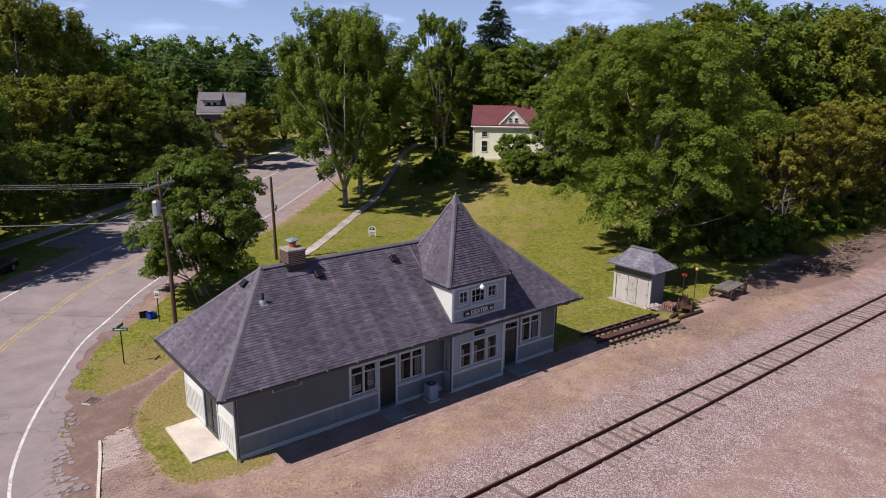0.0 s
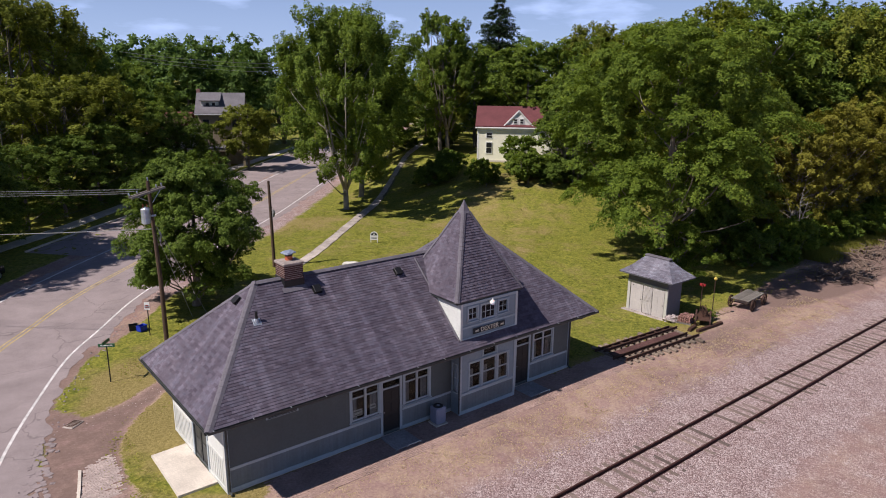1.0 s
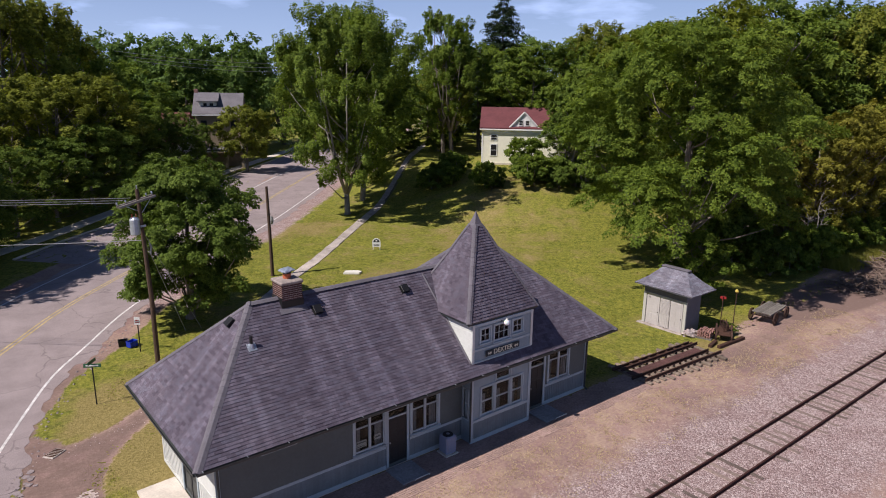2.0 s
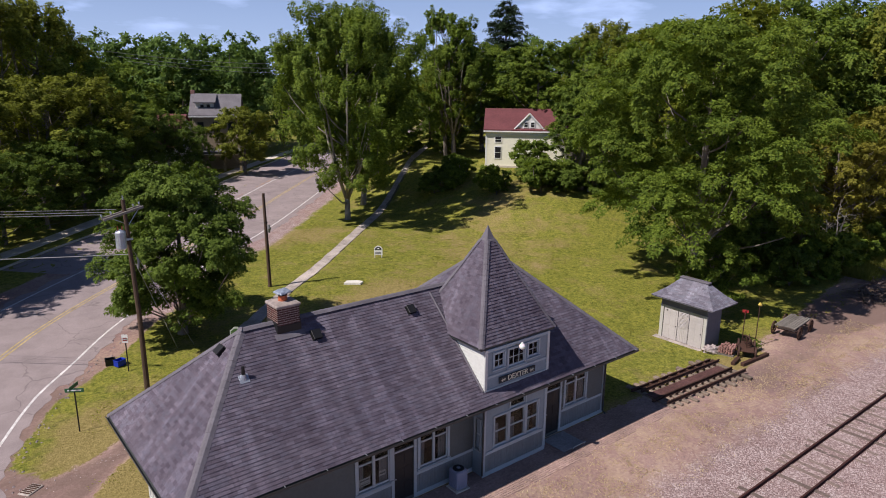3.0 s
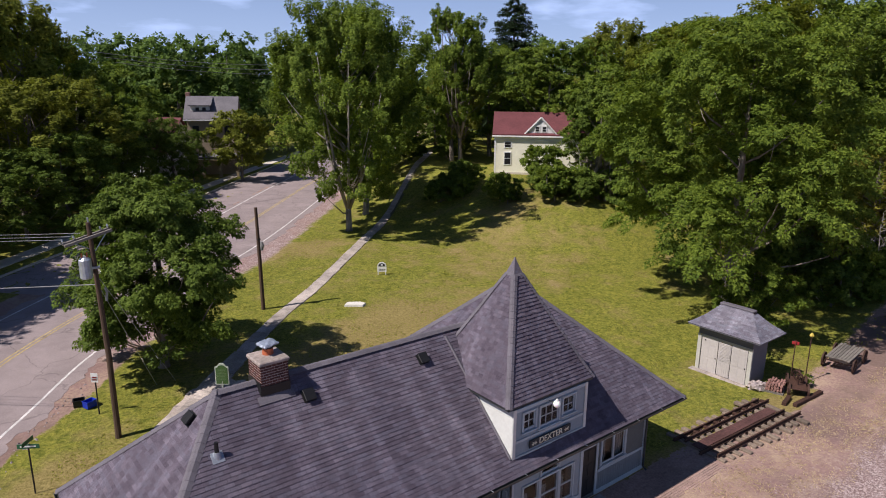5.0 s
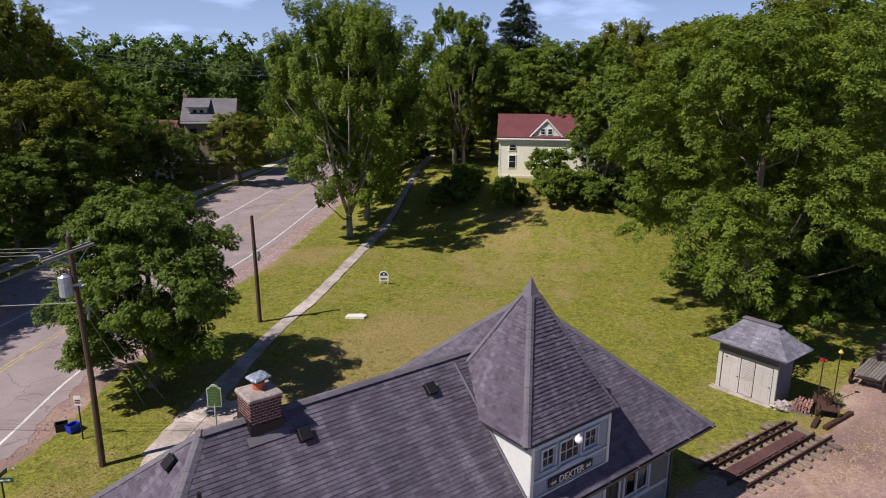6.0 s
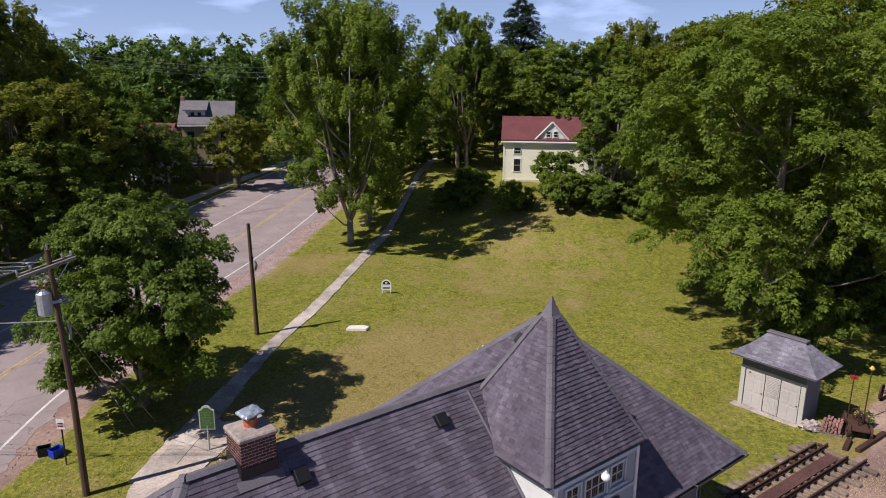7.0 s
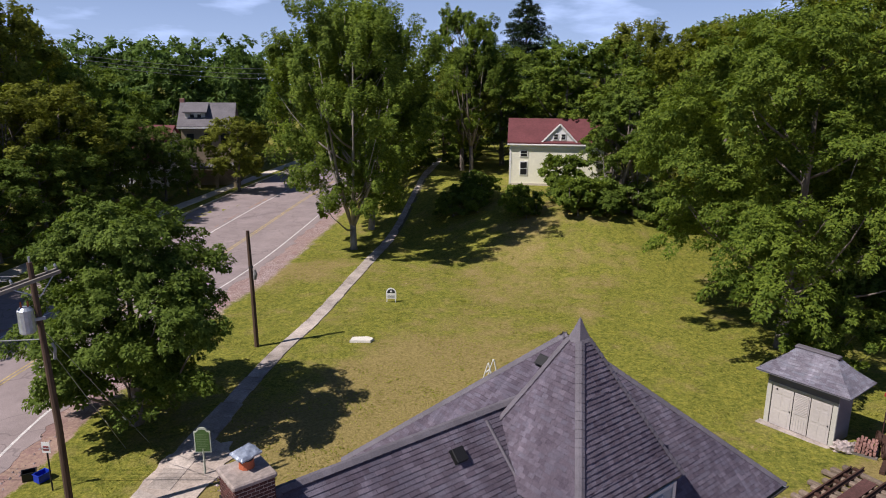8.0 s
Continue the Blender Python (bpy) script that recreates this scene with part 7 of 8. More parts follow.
# white A-frame board behind the depot
af = tagged(empty("folding_board", (23.2, 15.9, gh(23.2, 15.9)), 20), "white folding A-frame stand on the lawn", "stand")
for s in (-1, 1):
    for x in (-0.3, 0.3):
        part("leg", box(x - 0.04, x + 0.04, -0.02, 0.02, 0, 1.1, 0.004, Matrix.Translation((0, s * 0.32, 0)) @ pose(0, 0, 0, s * 16)), M_whitetrim, af)
    part("rail", box(-0.34, 0.34, -0.03, 0.03, 0.4, 0.48, 0.004, Matrix.Translation((0, s * 0.32, 0)) @ pose(0, 0, 0, s * 16)), M_whitetrim, af)

# air conditioner by the wall
ac = tagged(empty("air_conditioner", (9.92, -0.56, 0.03)), "grey outdoor air-conditioning unit by the depot wall", "air conditioner")
part("cabinet", box(-0.28, 0.28, -0.28, 0.28, 0.04, 0.86, 0.05), M_ac, ac)
part("pad", box(-0.34, 0.34, -0.34, 0.34, -0.03, 0.04, 0.01), M_conc, ac)
for k in range(12):
    z = 0.12 + k * 0.058
    part("louvre", box(-0.24, 0.24, -0.29, -0.28, z, z + 0.018), M_ac, ac)
    part("louvre", box(-0.29, -0.28, -0.24, 0.24, z, z + 0.018), M_ac, ac)
part("fan_grille", rod([(0, 0, 0.86), (0, 0, 0.89)], [0.24, 0.22], 24), M_black, ac, "black round fan grille")
part("fan_hub", rod([(0, 0, 0.89), (0, 0, 0.91)], [0.08, 0.07], 14), M_ac, ac)


# ---- shed ----
SX0, SX1, SY0, SY1 = 31.36, 33.0, 1.5, 4.72
SB = -0.30
shed = tagged(empty("shed", (SX0, SY0, SB)), "small grey wooden shed with pale panelled doors and flared hip roof", "shed")
sw_, sd_ = SX1 - SX0, SY1 - SY0
part("wall", box(0.08, sw_, 0, 0.08, 0, 2.9), M_sheddark, shed)
part("wall", box(0.08, sw_, sd_ - 0.08, sd_, 0, 2.9), M_sheddark, shed)
part("wall", box(sw_ - 0.08, sw_, 0.08, sd_ - 0.08, 0, 2.9), M_sheddark, shed)
part("wall", box(0, 0.08, 0, sd_, 2.24, 2.9), M_sheddark, shed, "dark frieze above the doors")
part("sill_plate", box(-0.35, 0.1, -0.12, sd_ + 0.25, -0.12, 0.06, 0.015), M_walkc, shed, "weathered grey concrete sill")
part("post", box(-0.03, 0.08, -0.02, 0.2, 0.06, 2.24, 0.008), M_shedwall, shed)
part("post", box(-0.03, 0.08, sd_ - 0.2, sd_ + 0.02, 0.06, 2.24, 0.008), M_shedwall, shed)
part("lintel", box(-0.035, 0.08, 0.2, sd_ - 0.2, 2.1, 2.24, 0.008), M_shedwall, shed)
for a, b in ((0.24, 1.16), (1.98, 2.98)):
    dr = part("door", box(0.0, 0.05, a, b, 0.07, 2.09, 0.006), M_sheddoor, shed, "cream six-panel shed door")
    for r0, r1 in ((0.06, 0.38), (0.44, 0.76), (0.82, 0.95)):
        for c0, c1 in ((0.12, 0.46), (0.54, 0.88)):
            bm = box(-0.012, 0.0, a + (b - a) * c0, a + (b - a) * c1, 0.07 + 2.02 * r0, 0.07 + 2.02 * r1, 0.005)
            part("door_panel", bm, M_sheddoor, dr)
    bm = bmesh.new()
    bmesh.ops.create_uvsphere(bm, u_segments=8, v_segments=6, radius=0.035, matrix=Matrix.Translation((-0.03, a + 0.08, 1.0)))
    part("knob", bm, M_signpost, dr)
# black sheet added behind the doors to stand for shade in the gaps
part("door_backing", box(0.055, 0.079, 0.2, sd_ - 0.2, 0.06, 2.1), M_black, shed)
mid = part("centre_panel", box(0.005, 0.05, 1.2, 1.94, 0.09, 2.07), M_sheddoor, shed, "cream louvred centre panel")
for k in range(13):
    part("slat", box(-0.02, 0.005, 1.24, 1.9, 1.0 + k * 0.083, 1.055 + k * 0.083, 0.004), M_sheddoor, mid)
for k in range(6):
    part("bar", box(-0.012, 0.005, 1.24 + k * 0.12, 1.3 + k * 0.12, 0.12, 0.86), M_sheddoor, mid)
part("vent_hole", box(-0.012, -0.001, sd_ - 0.5, sd_ - 0.42, 1.88, 1.98), M_black, shed)
part("shed_interior", box(0.09, sw_ - 0.1, 0.1, sd_ - 0.1, 0.0, 0.05), M_roomshade, shed)
# flared hip roof with a raised ridge
re = [(-0.6, -0.66), (sw_ + 0.6, -0.66), (sw_ + 0.6, sd_ + 0.42), (-0.6, sd_ + 0.42)]
cxm = sw_ / 2
ez, mz, rz_ = 2.88, 3.36, 4.05
mid_in = 0.62
rows = [re, [(-0.6 + mid_in, -0.66 + mid_in), (sw_ + 0.6 - mid_in, -0.66 + mid_in), (sw_ + 0.6 - mid_in, sd_ + 0.42 - mid_in), (-0.6 + mid_in, sd_ + 0.42 - mid_in)],
        [(cxm - 0.12, 0.62), (cxm + 0.12, 0.62), (cxm + 0.12, sd_ - 0.82), (cxm - 0.12, sd_ - 0.82)]]
zs = [ez, mz, rz_]
bm = bmesh.new()
bx(bm, -0.58, sw_ + 0.58, -0.64, sd_ + 0.4, ez - 0.07, ez - 0.01)
part("soffit", bm, M_sheddark, shed)
SM = Matrix.Translation((SX0, SY0, SB))
for i in range(2):
    for s in range(4):
        a, b = rows[i][(s + 3) % 4], rows[i][s]
        c, d = rows[i + 1][s], rows[i + 1][(s + 3) % 4]
        ob = shingled("roof_slope", [(*a, zs[i]), (*b, zs[i]), (*c, zs[i + 1]), (*d, zs[i + 1])], shed, course=0.125, wide=0.28, seed=60 + s, mat=M_shingle_s)
part("ridge_cap", box(cxm - 0.2, cxm + 0.2, 0.5, sd_ - 0.7, rz_ - 0.03, rz_ + 0.09, 0.04), M_cap, shed, "raised grey ridge cap")
for y in (0.5, sd_ - 0.7):
    bm = bmesh.new()
    s = 1 if y > 1 else -1
    v = [bm.verts.new(p) for p in ((cxm - 0.34, y, rz_ - 0.34), (cxm + 0.34, y, rz_ - 0.34), (cxm, y, rz_ + 0.05), (cxm - 0.34, y - s * 0.1, rz_ - 0.34), (cxm + 0.34, y - s * 0.1, rz_ - 0.34), (cxm, y - s * 0.1, rz_ + 0.05))]
    for f in ((0, 1, 2), (5, 4, 3), (0, 3, 4, 1), (1, 4, 5, 2), (2, 5, 3, 0)):
        bm.faces.new([v[i] for i in f])
    part("gablet", bm, M_black, shed, "small dark gablet vent")

# ---- salvage beside the shed ----
def slump(v):
    """A sheet draped over a low heap."""
    k = 1 + 0.45 * noise.noise(v * 1.6) + 0.3 * noise.noise(v * 4.5 + Vector((7, 0, 2)))
    return Vector((v.x * 0.62 * k, v.y * 0.36 * k, max(-0.12, v.z * 0.34 * k * (1.0 - 0.45 * v.x))))


wrap = bmesh.new()
bmesh.ops.create_icosphere(wrap, subdivisions=4, radius=1)
for v in wrap.verts:
    v.co = slump(v.co)
w = part("wrapped_heap", wrap, M_wrap, None, "", False)
w.matrix_world = pose(31.55, 0.95, gh(31.55, 0.95) + 0.1, 0, 0, -35)
tagged(w, "bundle in crumpled pale plastic wrap beside the shed", "bundle")
pal = tagged(empty("brick_pallet", (32.0, 0.35, gh(32.0, 0.35)), 15), "pallet stacked with salvaged red bricks", "pallet")
for k in range(5):
    part("board", box(-0.55, 0.55, -0.5 + k * 0.23, -0.4 + k * 0.23, 0.1, 0.13), M_oldwood, pal)
for x in (-0.5, 0, 0.5):
    part("runner", box(x - 0.04, x + 0.04, -0.5, 0.52, 0, 0.1), M_oldwood, pal)
bm = box(-0.1, 0.1, -0.05, 0.05, -0.033, 0.033, 0.005)
bme = bpy.data.meshes.new("brick")
bm.to_mesh(bme)
bm.free()
bme.materials.append(M_redbrick)
for z in range(6):
    for i in range(5):
        for j in range(6):
            if z > 3 and R.random() < 0.4:
                continue
            ob = new("brick", bme)
            ob.matrix_world = pose(-0.42 + i * 0.21 + R.uniform(-0.02, 0.02), -0.36 + j * 0.14 + R.uniform(-0.02, 0.02), 0.165 + z * 0.068, 0, 0, R.uniform(-8, 8))
            ob.parent = pal
# rusty gear frame
gear = tagged(empty("iron_machine", (32.75, -0.45, gh(32.75, -0.45)), 30), "rusty cast-iron handcar frame with spoked wheels", "machine")


def wheel(parent, at, r, rx, rz, mat, spokes=8, w=0.05, name="wheel"):
    m = Matrix.Translation(at) @ pose(0, 0, 0, rx, 0, rz)
    bm = bmesh.new()
    n = 22
    ring = []
    for i in range(n):
        a = 2 * math.pi * i / n
        ring.append([bm.verts.new(m @ Vector((rr_ * math.cos(a), rr_ * math.sin(a), h))) for rr_, h in ((r, -w), (r, w), (r * 0.86, w), (r * 0.86, -w))])
    for i in range(n):
        p, q = ring[i], ring[(i + 1) % n]
        for k_ in range(4):
            bm.faces.new((p[k_], q[k_], q[(k_ + 1) % 4], p[(k_ + 1) % 4]))
    bmesh.ops.recalc_face_normals(bm, faces=bm.faces)
    wh = part(name, bm, mat, parent, "spoked wheel")
    for i in range(spokes):
        a = 2 * math.pi * i / spokes
        part("spoke", rod([m @ Vector((0, 0, 0)), m @ Vector((r * 0.9 * math.cos(a), r * 0.9 * math.sin(a), 0))], 0.022, 5), mat, wh)
    part("hub", rod([m @ Vector((0, 0, -w * 1.3)), m @ Vector((0, 0, w * 1.3))], r * 0.18, 10), mat, wh)
    return wh


for sx in (-0.6, 0.6):
    for sy in (-0.45, 0.45):
        wheel(gear, (sx, sy, 0.36), 0.36, 90, 0, M_rust)
for sx in (-0.6, 0.6):
    part("axle", rod([(sx, -0.5, 0.36), (sx, 0.5, 0.36)], 0.04), M_rust, gear)
part("bed", box(-0.85, 0.85, -0.4, 0.4, 0.42, 0.5, 0.01), M_rust, gear)
wheel(gear, (0.1, 0.0, 0.85), 0.36, 70, 40, M_rust, 6, 0.04, "gear_wheel")
part("lever", rod([(-0.3, 0, 0.5), (-0.5, 0.1, 1.25)], 0.03), M_rust, gear)
part("lever", rod([(0.4, -0.2, 0.5), (0.7, -0.1, 1.05)], 0.03), M_rust, gear)
for i, (x, y, a, ln) in enumerate(((32.1, -1.35, -3, 2.7), (31.0, -0.75, 12, 1.1))):
    tm = part("timber", box(-ln / 2, ln / 2, -0.11, 0.11, 0, 0.2, 0.015), M_rust)
    tm.matrix_world = pose(x, y, gh(x, y), 0, 0, a)
    tagged(tm, "dark old timber lying on the ground", "timber", "old timbers")
for x, y, h, mt, lab in ((33.5, 0.25, 2.5, M_red, "thin switch stand with red target"), (34.3, -0.2, 2.75, M_yellow, "thin switch stand with dull yellow lamp top")):
    sgn = tagged(empty("switch_stand", (x, y, gh(x, y)), 20), lab, "switch stand", "switch stands")
    part("mast", rod([(0, 0, -0.1), (0, 0, h)], 0.03, 7), M_rust, sgn)
    part("foot", box(-0.3, 0.3, -0.12, 0.12, 0, 0.12, 0.01), M_rust, sgn)
    if mt is M_red:
        part("target", box(-0.2, 0.2, -0.012, 0.012, h - 0.25, h + 0.0, 0.004), mt, sgn, "red metal target")
        part("target", box(-0.012, 0.012, -0.18, 0.18, h - 0.2, h - 0.02, 0.004), mt, sgn, "red metal target")
    else:
        part("lamp_head", rod([(0, 0, h - 0.08), (0, 0, h), (0, 0, h + 0.14)], [0.08, 0.13, 0.05], 8), mt, sgn, "dull yellow lamp head")



def flower_pot(x, y, r, h, mat, label):
    ob = tagged(empty("flower_pot", (x, y, gh(x, y))), label, "flower pot", "flower pots")
    part("pot", rod([(0, 0, 0), (0, 0, h * 0.85), (0, 0, h * 0.86), (0, 0, h)], [r * 0.7, r, r * 1.12, r * 1.12], 14), mat, ob)
    part("soil", rod([(0, 0, h), (0, 0, h + 0.012)], [r * 0.98, r * 0.9], 12), M_under, ob)
    return ob


for x, y, r, h, mt, lab in ((33.3, 0.0, 0.16, 0.3, M_white, "white plastic flower pot beside the machine"), (33.95, -0.15, 0.13, 0.24, M_white, "white plastic flower pot beside the machine"), (33.5, -0.5, 0.2, 0.26, M_green, "green plastic flower pot with plants")):
    flower_pot(x, y, r, h, mt, lab)

# baggage wagon
wg = tagged(empty("baggage_wagon", (38.4, -0.55, gh(38.4, -0.55)), 6), "weathered grey wooden baggage wagon with spoked iron wheels", "wagon")
for k in range(8):
    part("plank", box(-1.45 + R.uniform(-0.12, 0.05), 1.4 + R.uniform(-0.1, 0.12), -0.64 + k * 0.16, -0.5 + k * 0.16, 0.74, 0.79, 0.008), M_oldwood, wg)
for y in (-0.6, 0.54):
    part("side_beam", box(-1.4, 1.4, y, y + 0.06, 0.64, 0.74, 0.008), M_oldwood, wg)
for x in (-1.0, 1.0):
    part("axle", rod([(x, -0.82, 0.42), (x, 0.82, 0.42)], 0.05), M_rust, wg)
    part("bolster", box(x - 0.1, x + 0.1, -0.5, 0.5, 0.46, 0.64), M_oldwood, wg)
    for y in (-0.8, 0.8):
        wheel(wg, (x, y, 0.42), 0.42, 90, 0, M_rust, 10, 0.04)
part("drawbar", rod([(1.3, 0, 0.5), (2.3, 0.1, 0.35)], 0.035), M_rust, wg)

# panel track and loose rails stored on the grass
dt = tagged(empty("stored_track_panel", (26.2, -0.8, gh(26.2, -0.8)), -3), "stored length of rusty rails on old wooden ties", "track panel")
bm = box(-0.12, 0.12, -1.5, 1.5, 0, 0.17, 0.03)
tm2 = bpy.data.meshes.new("tie")
bm.to_mesh(tm2)
bm.free()
tm2.materials.append(M_tie_pale)
for i in range(13):
    ob = new("tie", tm2)
    ob.matrix_world = pose(-3.3 + i * 0.55 + R.uniform(-0.06, 0.06), R.uniform(-0.18, 0.18), R.uniform(-0.03, 0.01), 0, 0, R.uniform(-4, 4))
    ob.parent = dt
for y in (-1.0, -0.42, 0.62, 0.95):
    bm = bmesh.new()
    x = R.uniform(-0.25, 0.25)
    rail_profile(bm, -3.6 + x, 3.4 + x, y, 0.17)
    part("rail", bm, M_rust, dt, "rusty steel rail")
part("steel_plate", box(-3.4, 2.9, -0.22, 0.3, 0.172, 0.2, 0.006), M_plate, dt, "flat rusty steel plate")
for i in range(9):
    part("spacer_block", box(-3.2 + i * 0.8, -3.05 + i * 0.8, 0.66, 0.91, 0.18, 0.28, 0.01), M_rust, dt)


# ---- brush pile beside the track ----
def brush_pile(cx, cy, n, rad, seed, label):
    rr = random.Random(seed)
    bm = bmesh.new()
    for i in range(n):
        a = rr.uniform(0, 6.28)
        r = rad * rr.random() ** 0.6
        x, y = cx + r * math.cos(a) * 2.2, cy + r * math.sin(a)
        ln = rr.uniform(0.6, 2.8)
        b = rr.uniform(0, 6.28)
        z = gh(x, y) + rr.uniform(0.03, 0.34) * (1 - r / rad * 0.7)
        e = Vector((x + ln * math.cos(b), y + ln * math.sin(b) * 0.6, z + rr.uniform(-0.15, 0.5)))
        e.z = max(e.z, gh(e.x, e.y) + 0.03)
        m_ = (Vector((x, y, z)) + e) / 2 + Vector((rr.uniform(-0.15, 0.15), rr.uniform(-0.15, 0.15), rr.uniform(-0.05, 0.15)))
        r0 = rr.choice((0.015, 0.025, 0.04, 0.06, 0.11))
        tube(bm, [(x, y, z), m_, e], [r0, r0 * 0.8, r0 * 0.4], 5)
    return tagged(part("brush_pile", bm, M_branch), label, "branches", kind="stuff")


brush_pile(53.0, -1.6, 210, 2.2, 5, "heap of cut brown branches beside the track")
brush_pile(61.5, -0.2, 150, 1.9, 6, "heap of cut brown branches beside the track")
brush_pile(71, 0.6, 120, 1.9, 8, "heap of cut brown branches beside the track")


# ---- houses ----
def gable_house(name, at, rz, w, d, eave, ridge, wall_mat, roof_mat, label, over=0.35):
    """A house with its ridge along its own x."""
    ob = tagged(empty(name, at, rz), label, "house")
    bm = bmesh.new()
    v = [bm.verts.new(p) for p in ((-w / 2, -d / 2, -1), (w / 2, -d / 2, -1), (w / 2, d / 2, -1), (-w / 2, d / 2, -1), (-w / 2, -d / 2, eave), (w / 2, -d / 2, eave), (w / 2, d / 2, eave), (-w / 2, d / 2, eave), (-w / 2, 0, ridge - 0.1), (w / 2, 0, ridge - 0.1))]
    for f in ((0, 1, 5, 4), (1, 2, 6, 9, 5), (2, 3, 7, 6), (3, 0, 4, 8, 7), (0, 3, 2, 1)):
        bm.faces.new([v[i] for i in f])
    part("wall", bm, wall_mat, ob)
    k = (ridge - eave) / (d / 2)
    for s in (-1, 1):
        bm = bmesh.new()
        y = s * (d / 2 + over)
        z = eave - over * k
        a = [(-w / 2 - over, y, z), (w / 2 + over, y, z), (w / 2 + over, 0, ridge), (-w / 2 - over, 0, ridge)]
        top = [bm.verts.new((p[0], p[1], p[2] + 0.14)) for p in a]
        low = [bm.verts.new(p) for p in a]
        bm.faces.new(top)
        bm.faces.new(low[::-1])
        for i in range(4):
            bm.faces.new((top[i - 1], top[i], low[i], low[i - 1]))
        bmesh.ops.recalc_face_normals(bm, faces=bm.faces)
        part("roof", bm, roof_mat, ob)
    return ob


def house_window(ob, x, y, z, w, h):
    wd = part("window", box(x - w / 2 - 0.1, x + w / 2 + 0.1, y - 0.06, y - 0.002, z - h / 2 - 0.12, z + h / 2 + 0.12, 0.01), M_whitetrim, ob, "dark sash window with white trim")
    part("pane", box(x - w / 2, x + w / 2, y - 0.075, y - 0.06, z - h / 2, z - 0.03), M_black, wd)
    part("pane", box(x - w / 2, x + w / 2, y - 0.075, y - 0.06, z + 0.03, z + h / 2), M_black, wd)


# cream house: its long wall looks over the lawn
HA = (53.6, 46.6)
HD = Vector((0.712, -0.702))
HW, HDp = 10.5, 7.0
hc = Vector(HA) + HD * HW / 2 + Vector((0.702, 0.712)) * HDp / 2
HZ = 4.5
cream = gable_house("cream_house", (hc.x, hc.y, HZ), math.degrees(math.atan2(HD.y, HD.x)), HW, HDp, 4.95, 7.25, M_cream, M_redroof, "cream-painted two-storey house with dull red roof", 0.3)
part("frieze", box(-HW / 2 - 0.05, HW / 2 + 0.05, -HDp / 2 - 0.06, -HDp / 2 - 0.003, 4.2, 4.9), M_whitetrim, cream, "white frieze board")
part("cornice", box(-HW / 2 - 0.3, HW / 2 + 0.3, -HDp / 2 - 0.36, -HDp / 2 - 0.06, 4.55, 4.72, 0.03), M_whitetrim, cream)
part("corner_board", box(-HW / 2 - 0.03, -HW / 2 + 0.18, -HDp / 2 - 0.04, -HDp / 2 - 0.003, -1, 4.2), M_whitetrim, cream)
part("foundation", box(-HW / 2 - 0.05, HW / 2 + 0.05, -HDp / 2 - 0.08, -HDp / 2 - 0.003, -1, 0.25), M_conc, cream)
for z, h in ((3.62, 0.62), (1.95, 1.4)):
    house_window(cream, -HW / 2 + 1.6, -HDp / 2, z, 0.72, h)
# gable on the lawn side
gx, gw, gz_ = -HW / 2 + 5.5, 1.9, 6.85
bm = bmesh.new()
yf = -HDp / 2 - 0.02
v = [bm.verts.new(p) for p in ((gx - gw, yf, 4.85), (gx + gw, yf, 4.85), (gx, yf, gz_), (gx - gw, yf + 0.2, 4.85), (gx + gw, yf + 0.2, 4.85), (gx, yf + 2.7, gz_))]
for f in ((0, 1, 2), (0, 2, 5, 3), (1, 4, 5, 2)):
    bm.faces.new([v[i] for i in f])
part("gable", bm, M_whitetrim, cream, "white gable over the eave")
for s in (-1, 1):
    bm = bmesh.new()
    a = [(gx + s * (gw + 0.3), yf - 0.08, 4.62), (gx, yf - 0.08, gz_ + 0.05), (gx, yf + 2.9, gz_ + 0.05), (gx + s * (gw + 0.3), yf + 0.3, 4.62)]
    top = [bm.verts.new((p[0], p[1], p[2] + 0.14)) for p in a]
    low = [bm.verts.new(p) for p in a]
    bm.faces.new(top)
    bm.faces.new(low[::-1])
    for i in range(4):
        bm.faces.new((top[i - 1], top[i], low[i], low[i - 1]))
    bmesh.ops.recalc_face_normals(bm, faces=bm.faces)
    part("gable_roof", bm, M_redroof, cream)
    bm = bmesh.new()
    a, b = Vector((gx + s * (gw + 0.3), yf - 0.1, 4.66)), Vector((gx, yf - 0.1, gz_ + 0.1))
    tube(bm, [a, b], [0.11, 0.11], 4)
    part("bargeboard", bm, M_whitetrim, cream, "white bargeboard")
for x in (-0.42, 0.42):
    house_window(cream, gx + x, yf, 5.55, 0.42, 0.55)

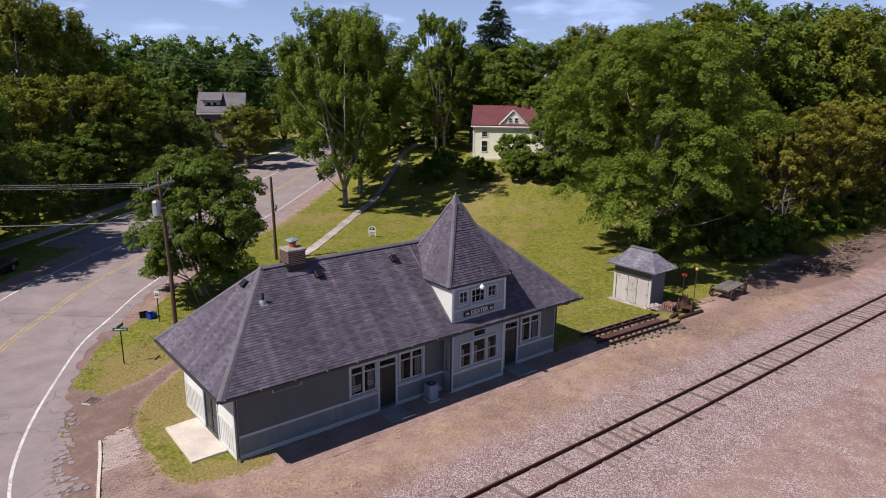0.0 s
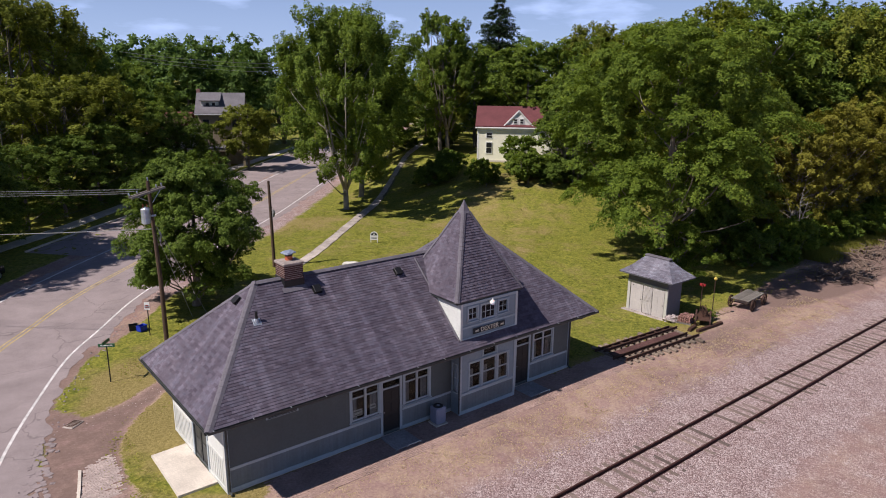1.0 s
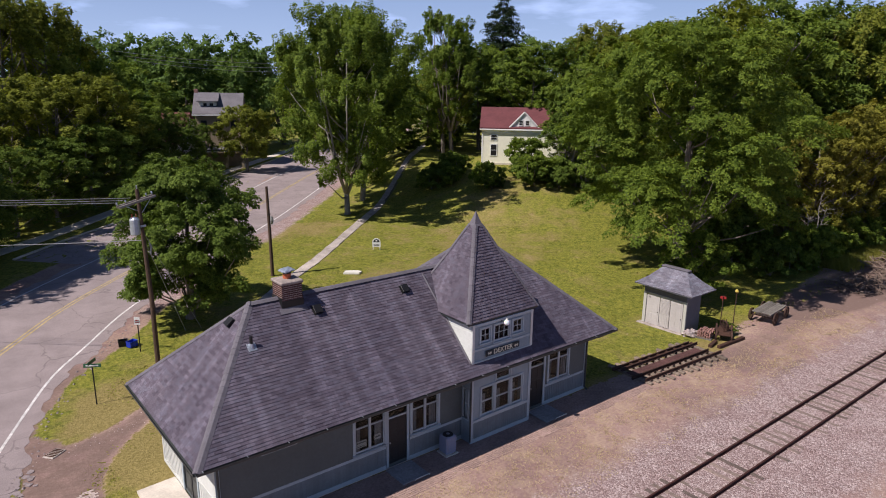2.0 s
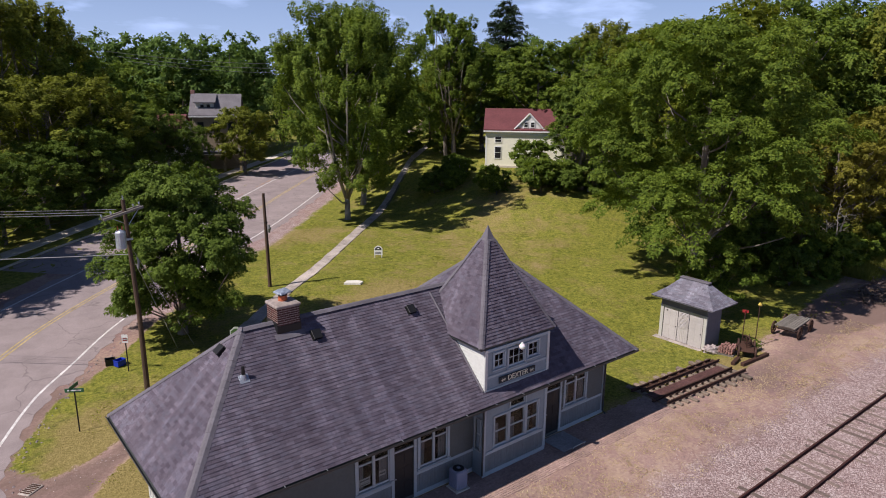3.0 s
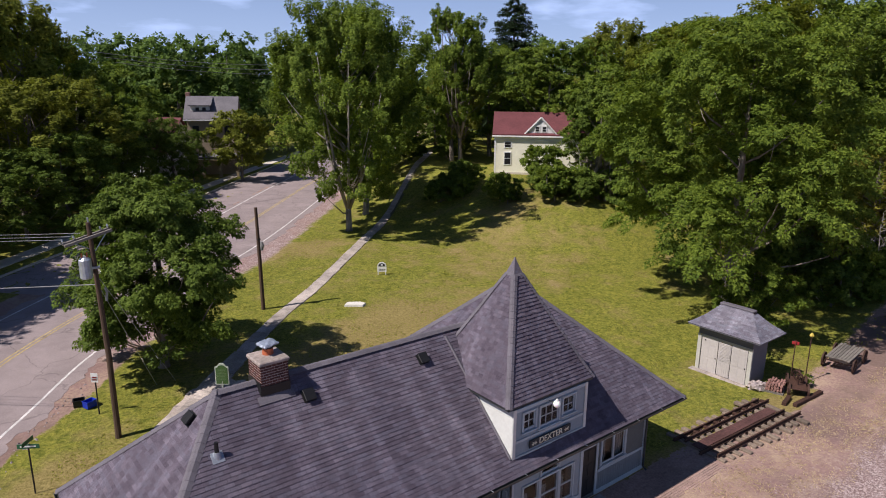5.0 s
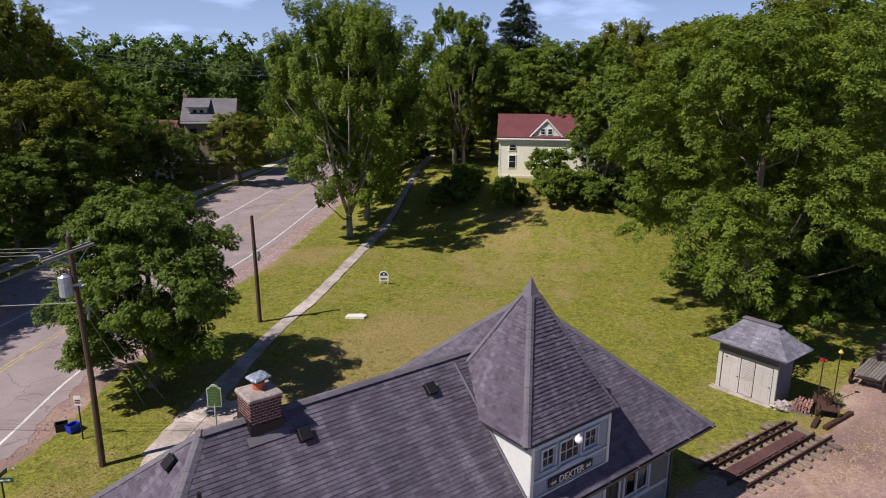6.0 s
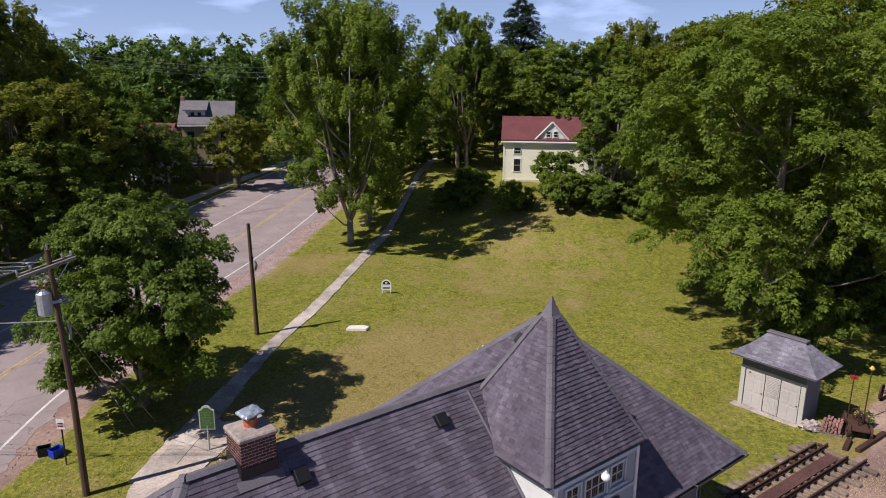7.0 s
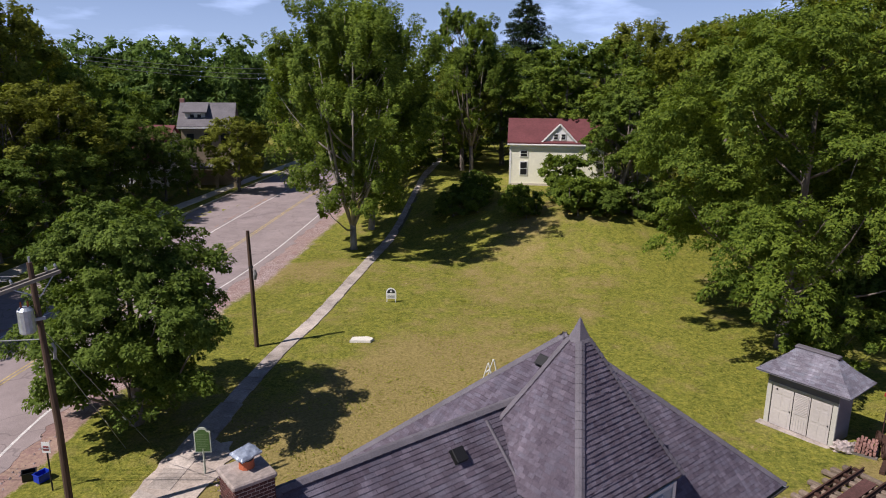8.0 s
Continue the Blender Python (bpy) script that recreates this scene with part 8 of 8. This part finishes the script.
# grey-roofed house across the road
def far_house():
    hx, hy, rz = 35.0, 90.2, -26
    z = gh(hx, hy)
    h = gable_house("grey_roofed_house", (hx, hy, z), rz, 6.8, 8.6, 8.4, 11.2, M_tan, M_greyroof, "tan house with pale grey gabled roof and dormer behind trees", 0.45)
    # shed dormer: white front, dark cheeks, a roof that runs up to the ridge
    dm = part("dormer", box(-2.9, -0.2, -3.0, -2.86, 8.6, 10.1), M_whitetrim, h, "white dormer front")
    for x0, x1 in ((-2.2, -1.7), (-1.25, -0.75)):
        part("window", box(x0, x1, -3.03, -3.0, 9.15, 9.8), M_black, dm, "small dark dormer window")
    for x in (-2.9, -0.3):
        bm = bmesh.new()
        tri = [(x, -2.86, 8.8), (x, -2.86, 10.1), (x, -0.6, 10.9), (x + 0.1, -2.86, 8.8), (x + 0.1, -2.86, 10.1), (x + 0.1, -0.6, 10.9)]
        v = [bm.verts.new(p) for p in tri]
        for f in ((0, 1, 2), (5, 4, 3), (0, 3, 4, 1), (1, 4, 5, 2), (2, 5, 3, 0)):
            bm.faces.new([v[i] for i in f])
        bmesh.ops.recalc_face_normals(bm, faces=bm.faces)
        part("dormer_cheek", bm, M_tan, dm)
    bm = bmesh.new()
    lo = [bm.verts.new(p) for p in ((-3.2, -3.5, 10.05), (0.1, -3.5, 10.05), (0.1, 0.0, 11.25), (-3.2, 0.0, 11.25))]
    hi = [bm.verts.new((v.co.x, v.co.y, v.co.z + 0.14)) for v in lo]
    bm.faces.new(lo[::-1])
    bm.faces.new(hi)
    for i in range(4):
        bm.faces.new((lo[i - 1], lo[i], hi[i], hi[i - 1]))
    bmesh.ops.recalc_face_normals(bm, faces=bm.faces)
    part("dormer_roof", bm, M_greyroof, h)
    part("eave_board", box(-3.85, 3.85, -4.86, -4.76, 7.95, 8.15), M_whitetrim, h, "white eave board")
    for x in (-2.2, 0.1, 2.3):
        part("window", box(x - 0.45, x + 0.45, -4.36, -4.303, 5.6, 7.2), M_black, h, "dark front window")
    part("porch_roof", box(-3.9, 3.9, -7.4, -4.3, 3.2, 3.45, 0.03, pose(0, 0, 0, 4)), M_greyroof, h)
    part("porch_fascia", box(-3.95, 3.95, -7.5, -7.41, 2.55, 2.85), M_whitetrim, h, "white porch fascia")
    for x in (-3.6, -1.2, 1.2, 3.6):
        part("porch_post", box(x - 0.2, x + 0.2, -7.2, -6.8, -0.2, 2.7), M_tan, h)
    part("chimney", box(-3.9, -3.3, 0.2, 1.1, 7.0, 11.9, 0.03), M_redbrick, h, "red brick chimney")
    return h


far_house()
gable_house("red_roofed_house", (27.2, 92.0, gh(27.2, 92.0)), -50, 7, 8, 3.8, 8.2, M_whitetrim, M_redroof, "white house with red roof behind trees", 0.4)


# ---- parked car in the shade across the road ----
def parked_car(x, y, rz, label):
    ob = tagged(empty("parked_car", (x, y, gh(x, y) + 0.03), rz), label, "car")
    bm = bmesh.new()
    prof = [(-2.2, 0.32), (-2.25, 0.75), (-2.05, 0.95), (-1.3, 1.0), (-0.7, 1.42), (0.8, 1.45), (1.55, 1.02), (2.2, 0.9), (2.28, 0.5), (2.2, 0.3)]
    sides = []
    for yy in (-0.86, 0.86):
        sides.append([bm.verts.new((px, yy * (0.82 if pz > 1.1 else 1.0), pz)) for px, pz in prof])
    bm.faces.new(sides[0])
    bm.faces.new(sides[1][::-1])
    for i in range(len(prof)):
        bm.faces.new((sides[0][i - 1], sides[0][i], sides[1][i], sides[1][i - 1]))
    bmesh.ops.recalc_face_normals(bm, faces=bm.faces)
    bmesh.ops.bevel(bm, geom=list(bm.edges), offset=0.06, segments=2, affect="EDGES", profile=0.5)
    part("body", bm, M_carp, ob, "", True)
    for px in (-1.4, 1.4):
        for yy in (-0.82, 0.82):
            wh = part("wheel", rod([(px, yy - 0.1, 0.32), (px, yy + 0.1, 0.32)], 0.32, 18), M_tyre, ob)
            part("rim", rod([(px, yy * 1.12 - 0.02, 0.32), (px, yy * 1.12 + 0.02, 0.32)], 0.2, 12), M_galv, wh)
    for yy in (-0.74, 0.74):
        part("side_window", box(-0.62, 0.72, yy - 0.02, yy + 0.02, 1.08, 1.36, 0.01), M_black, ob)
    return ob


parked_car(-5.2, 34.8, 52, "dark car parked in shade across the road")
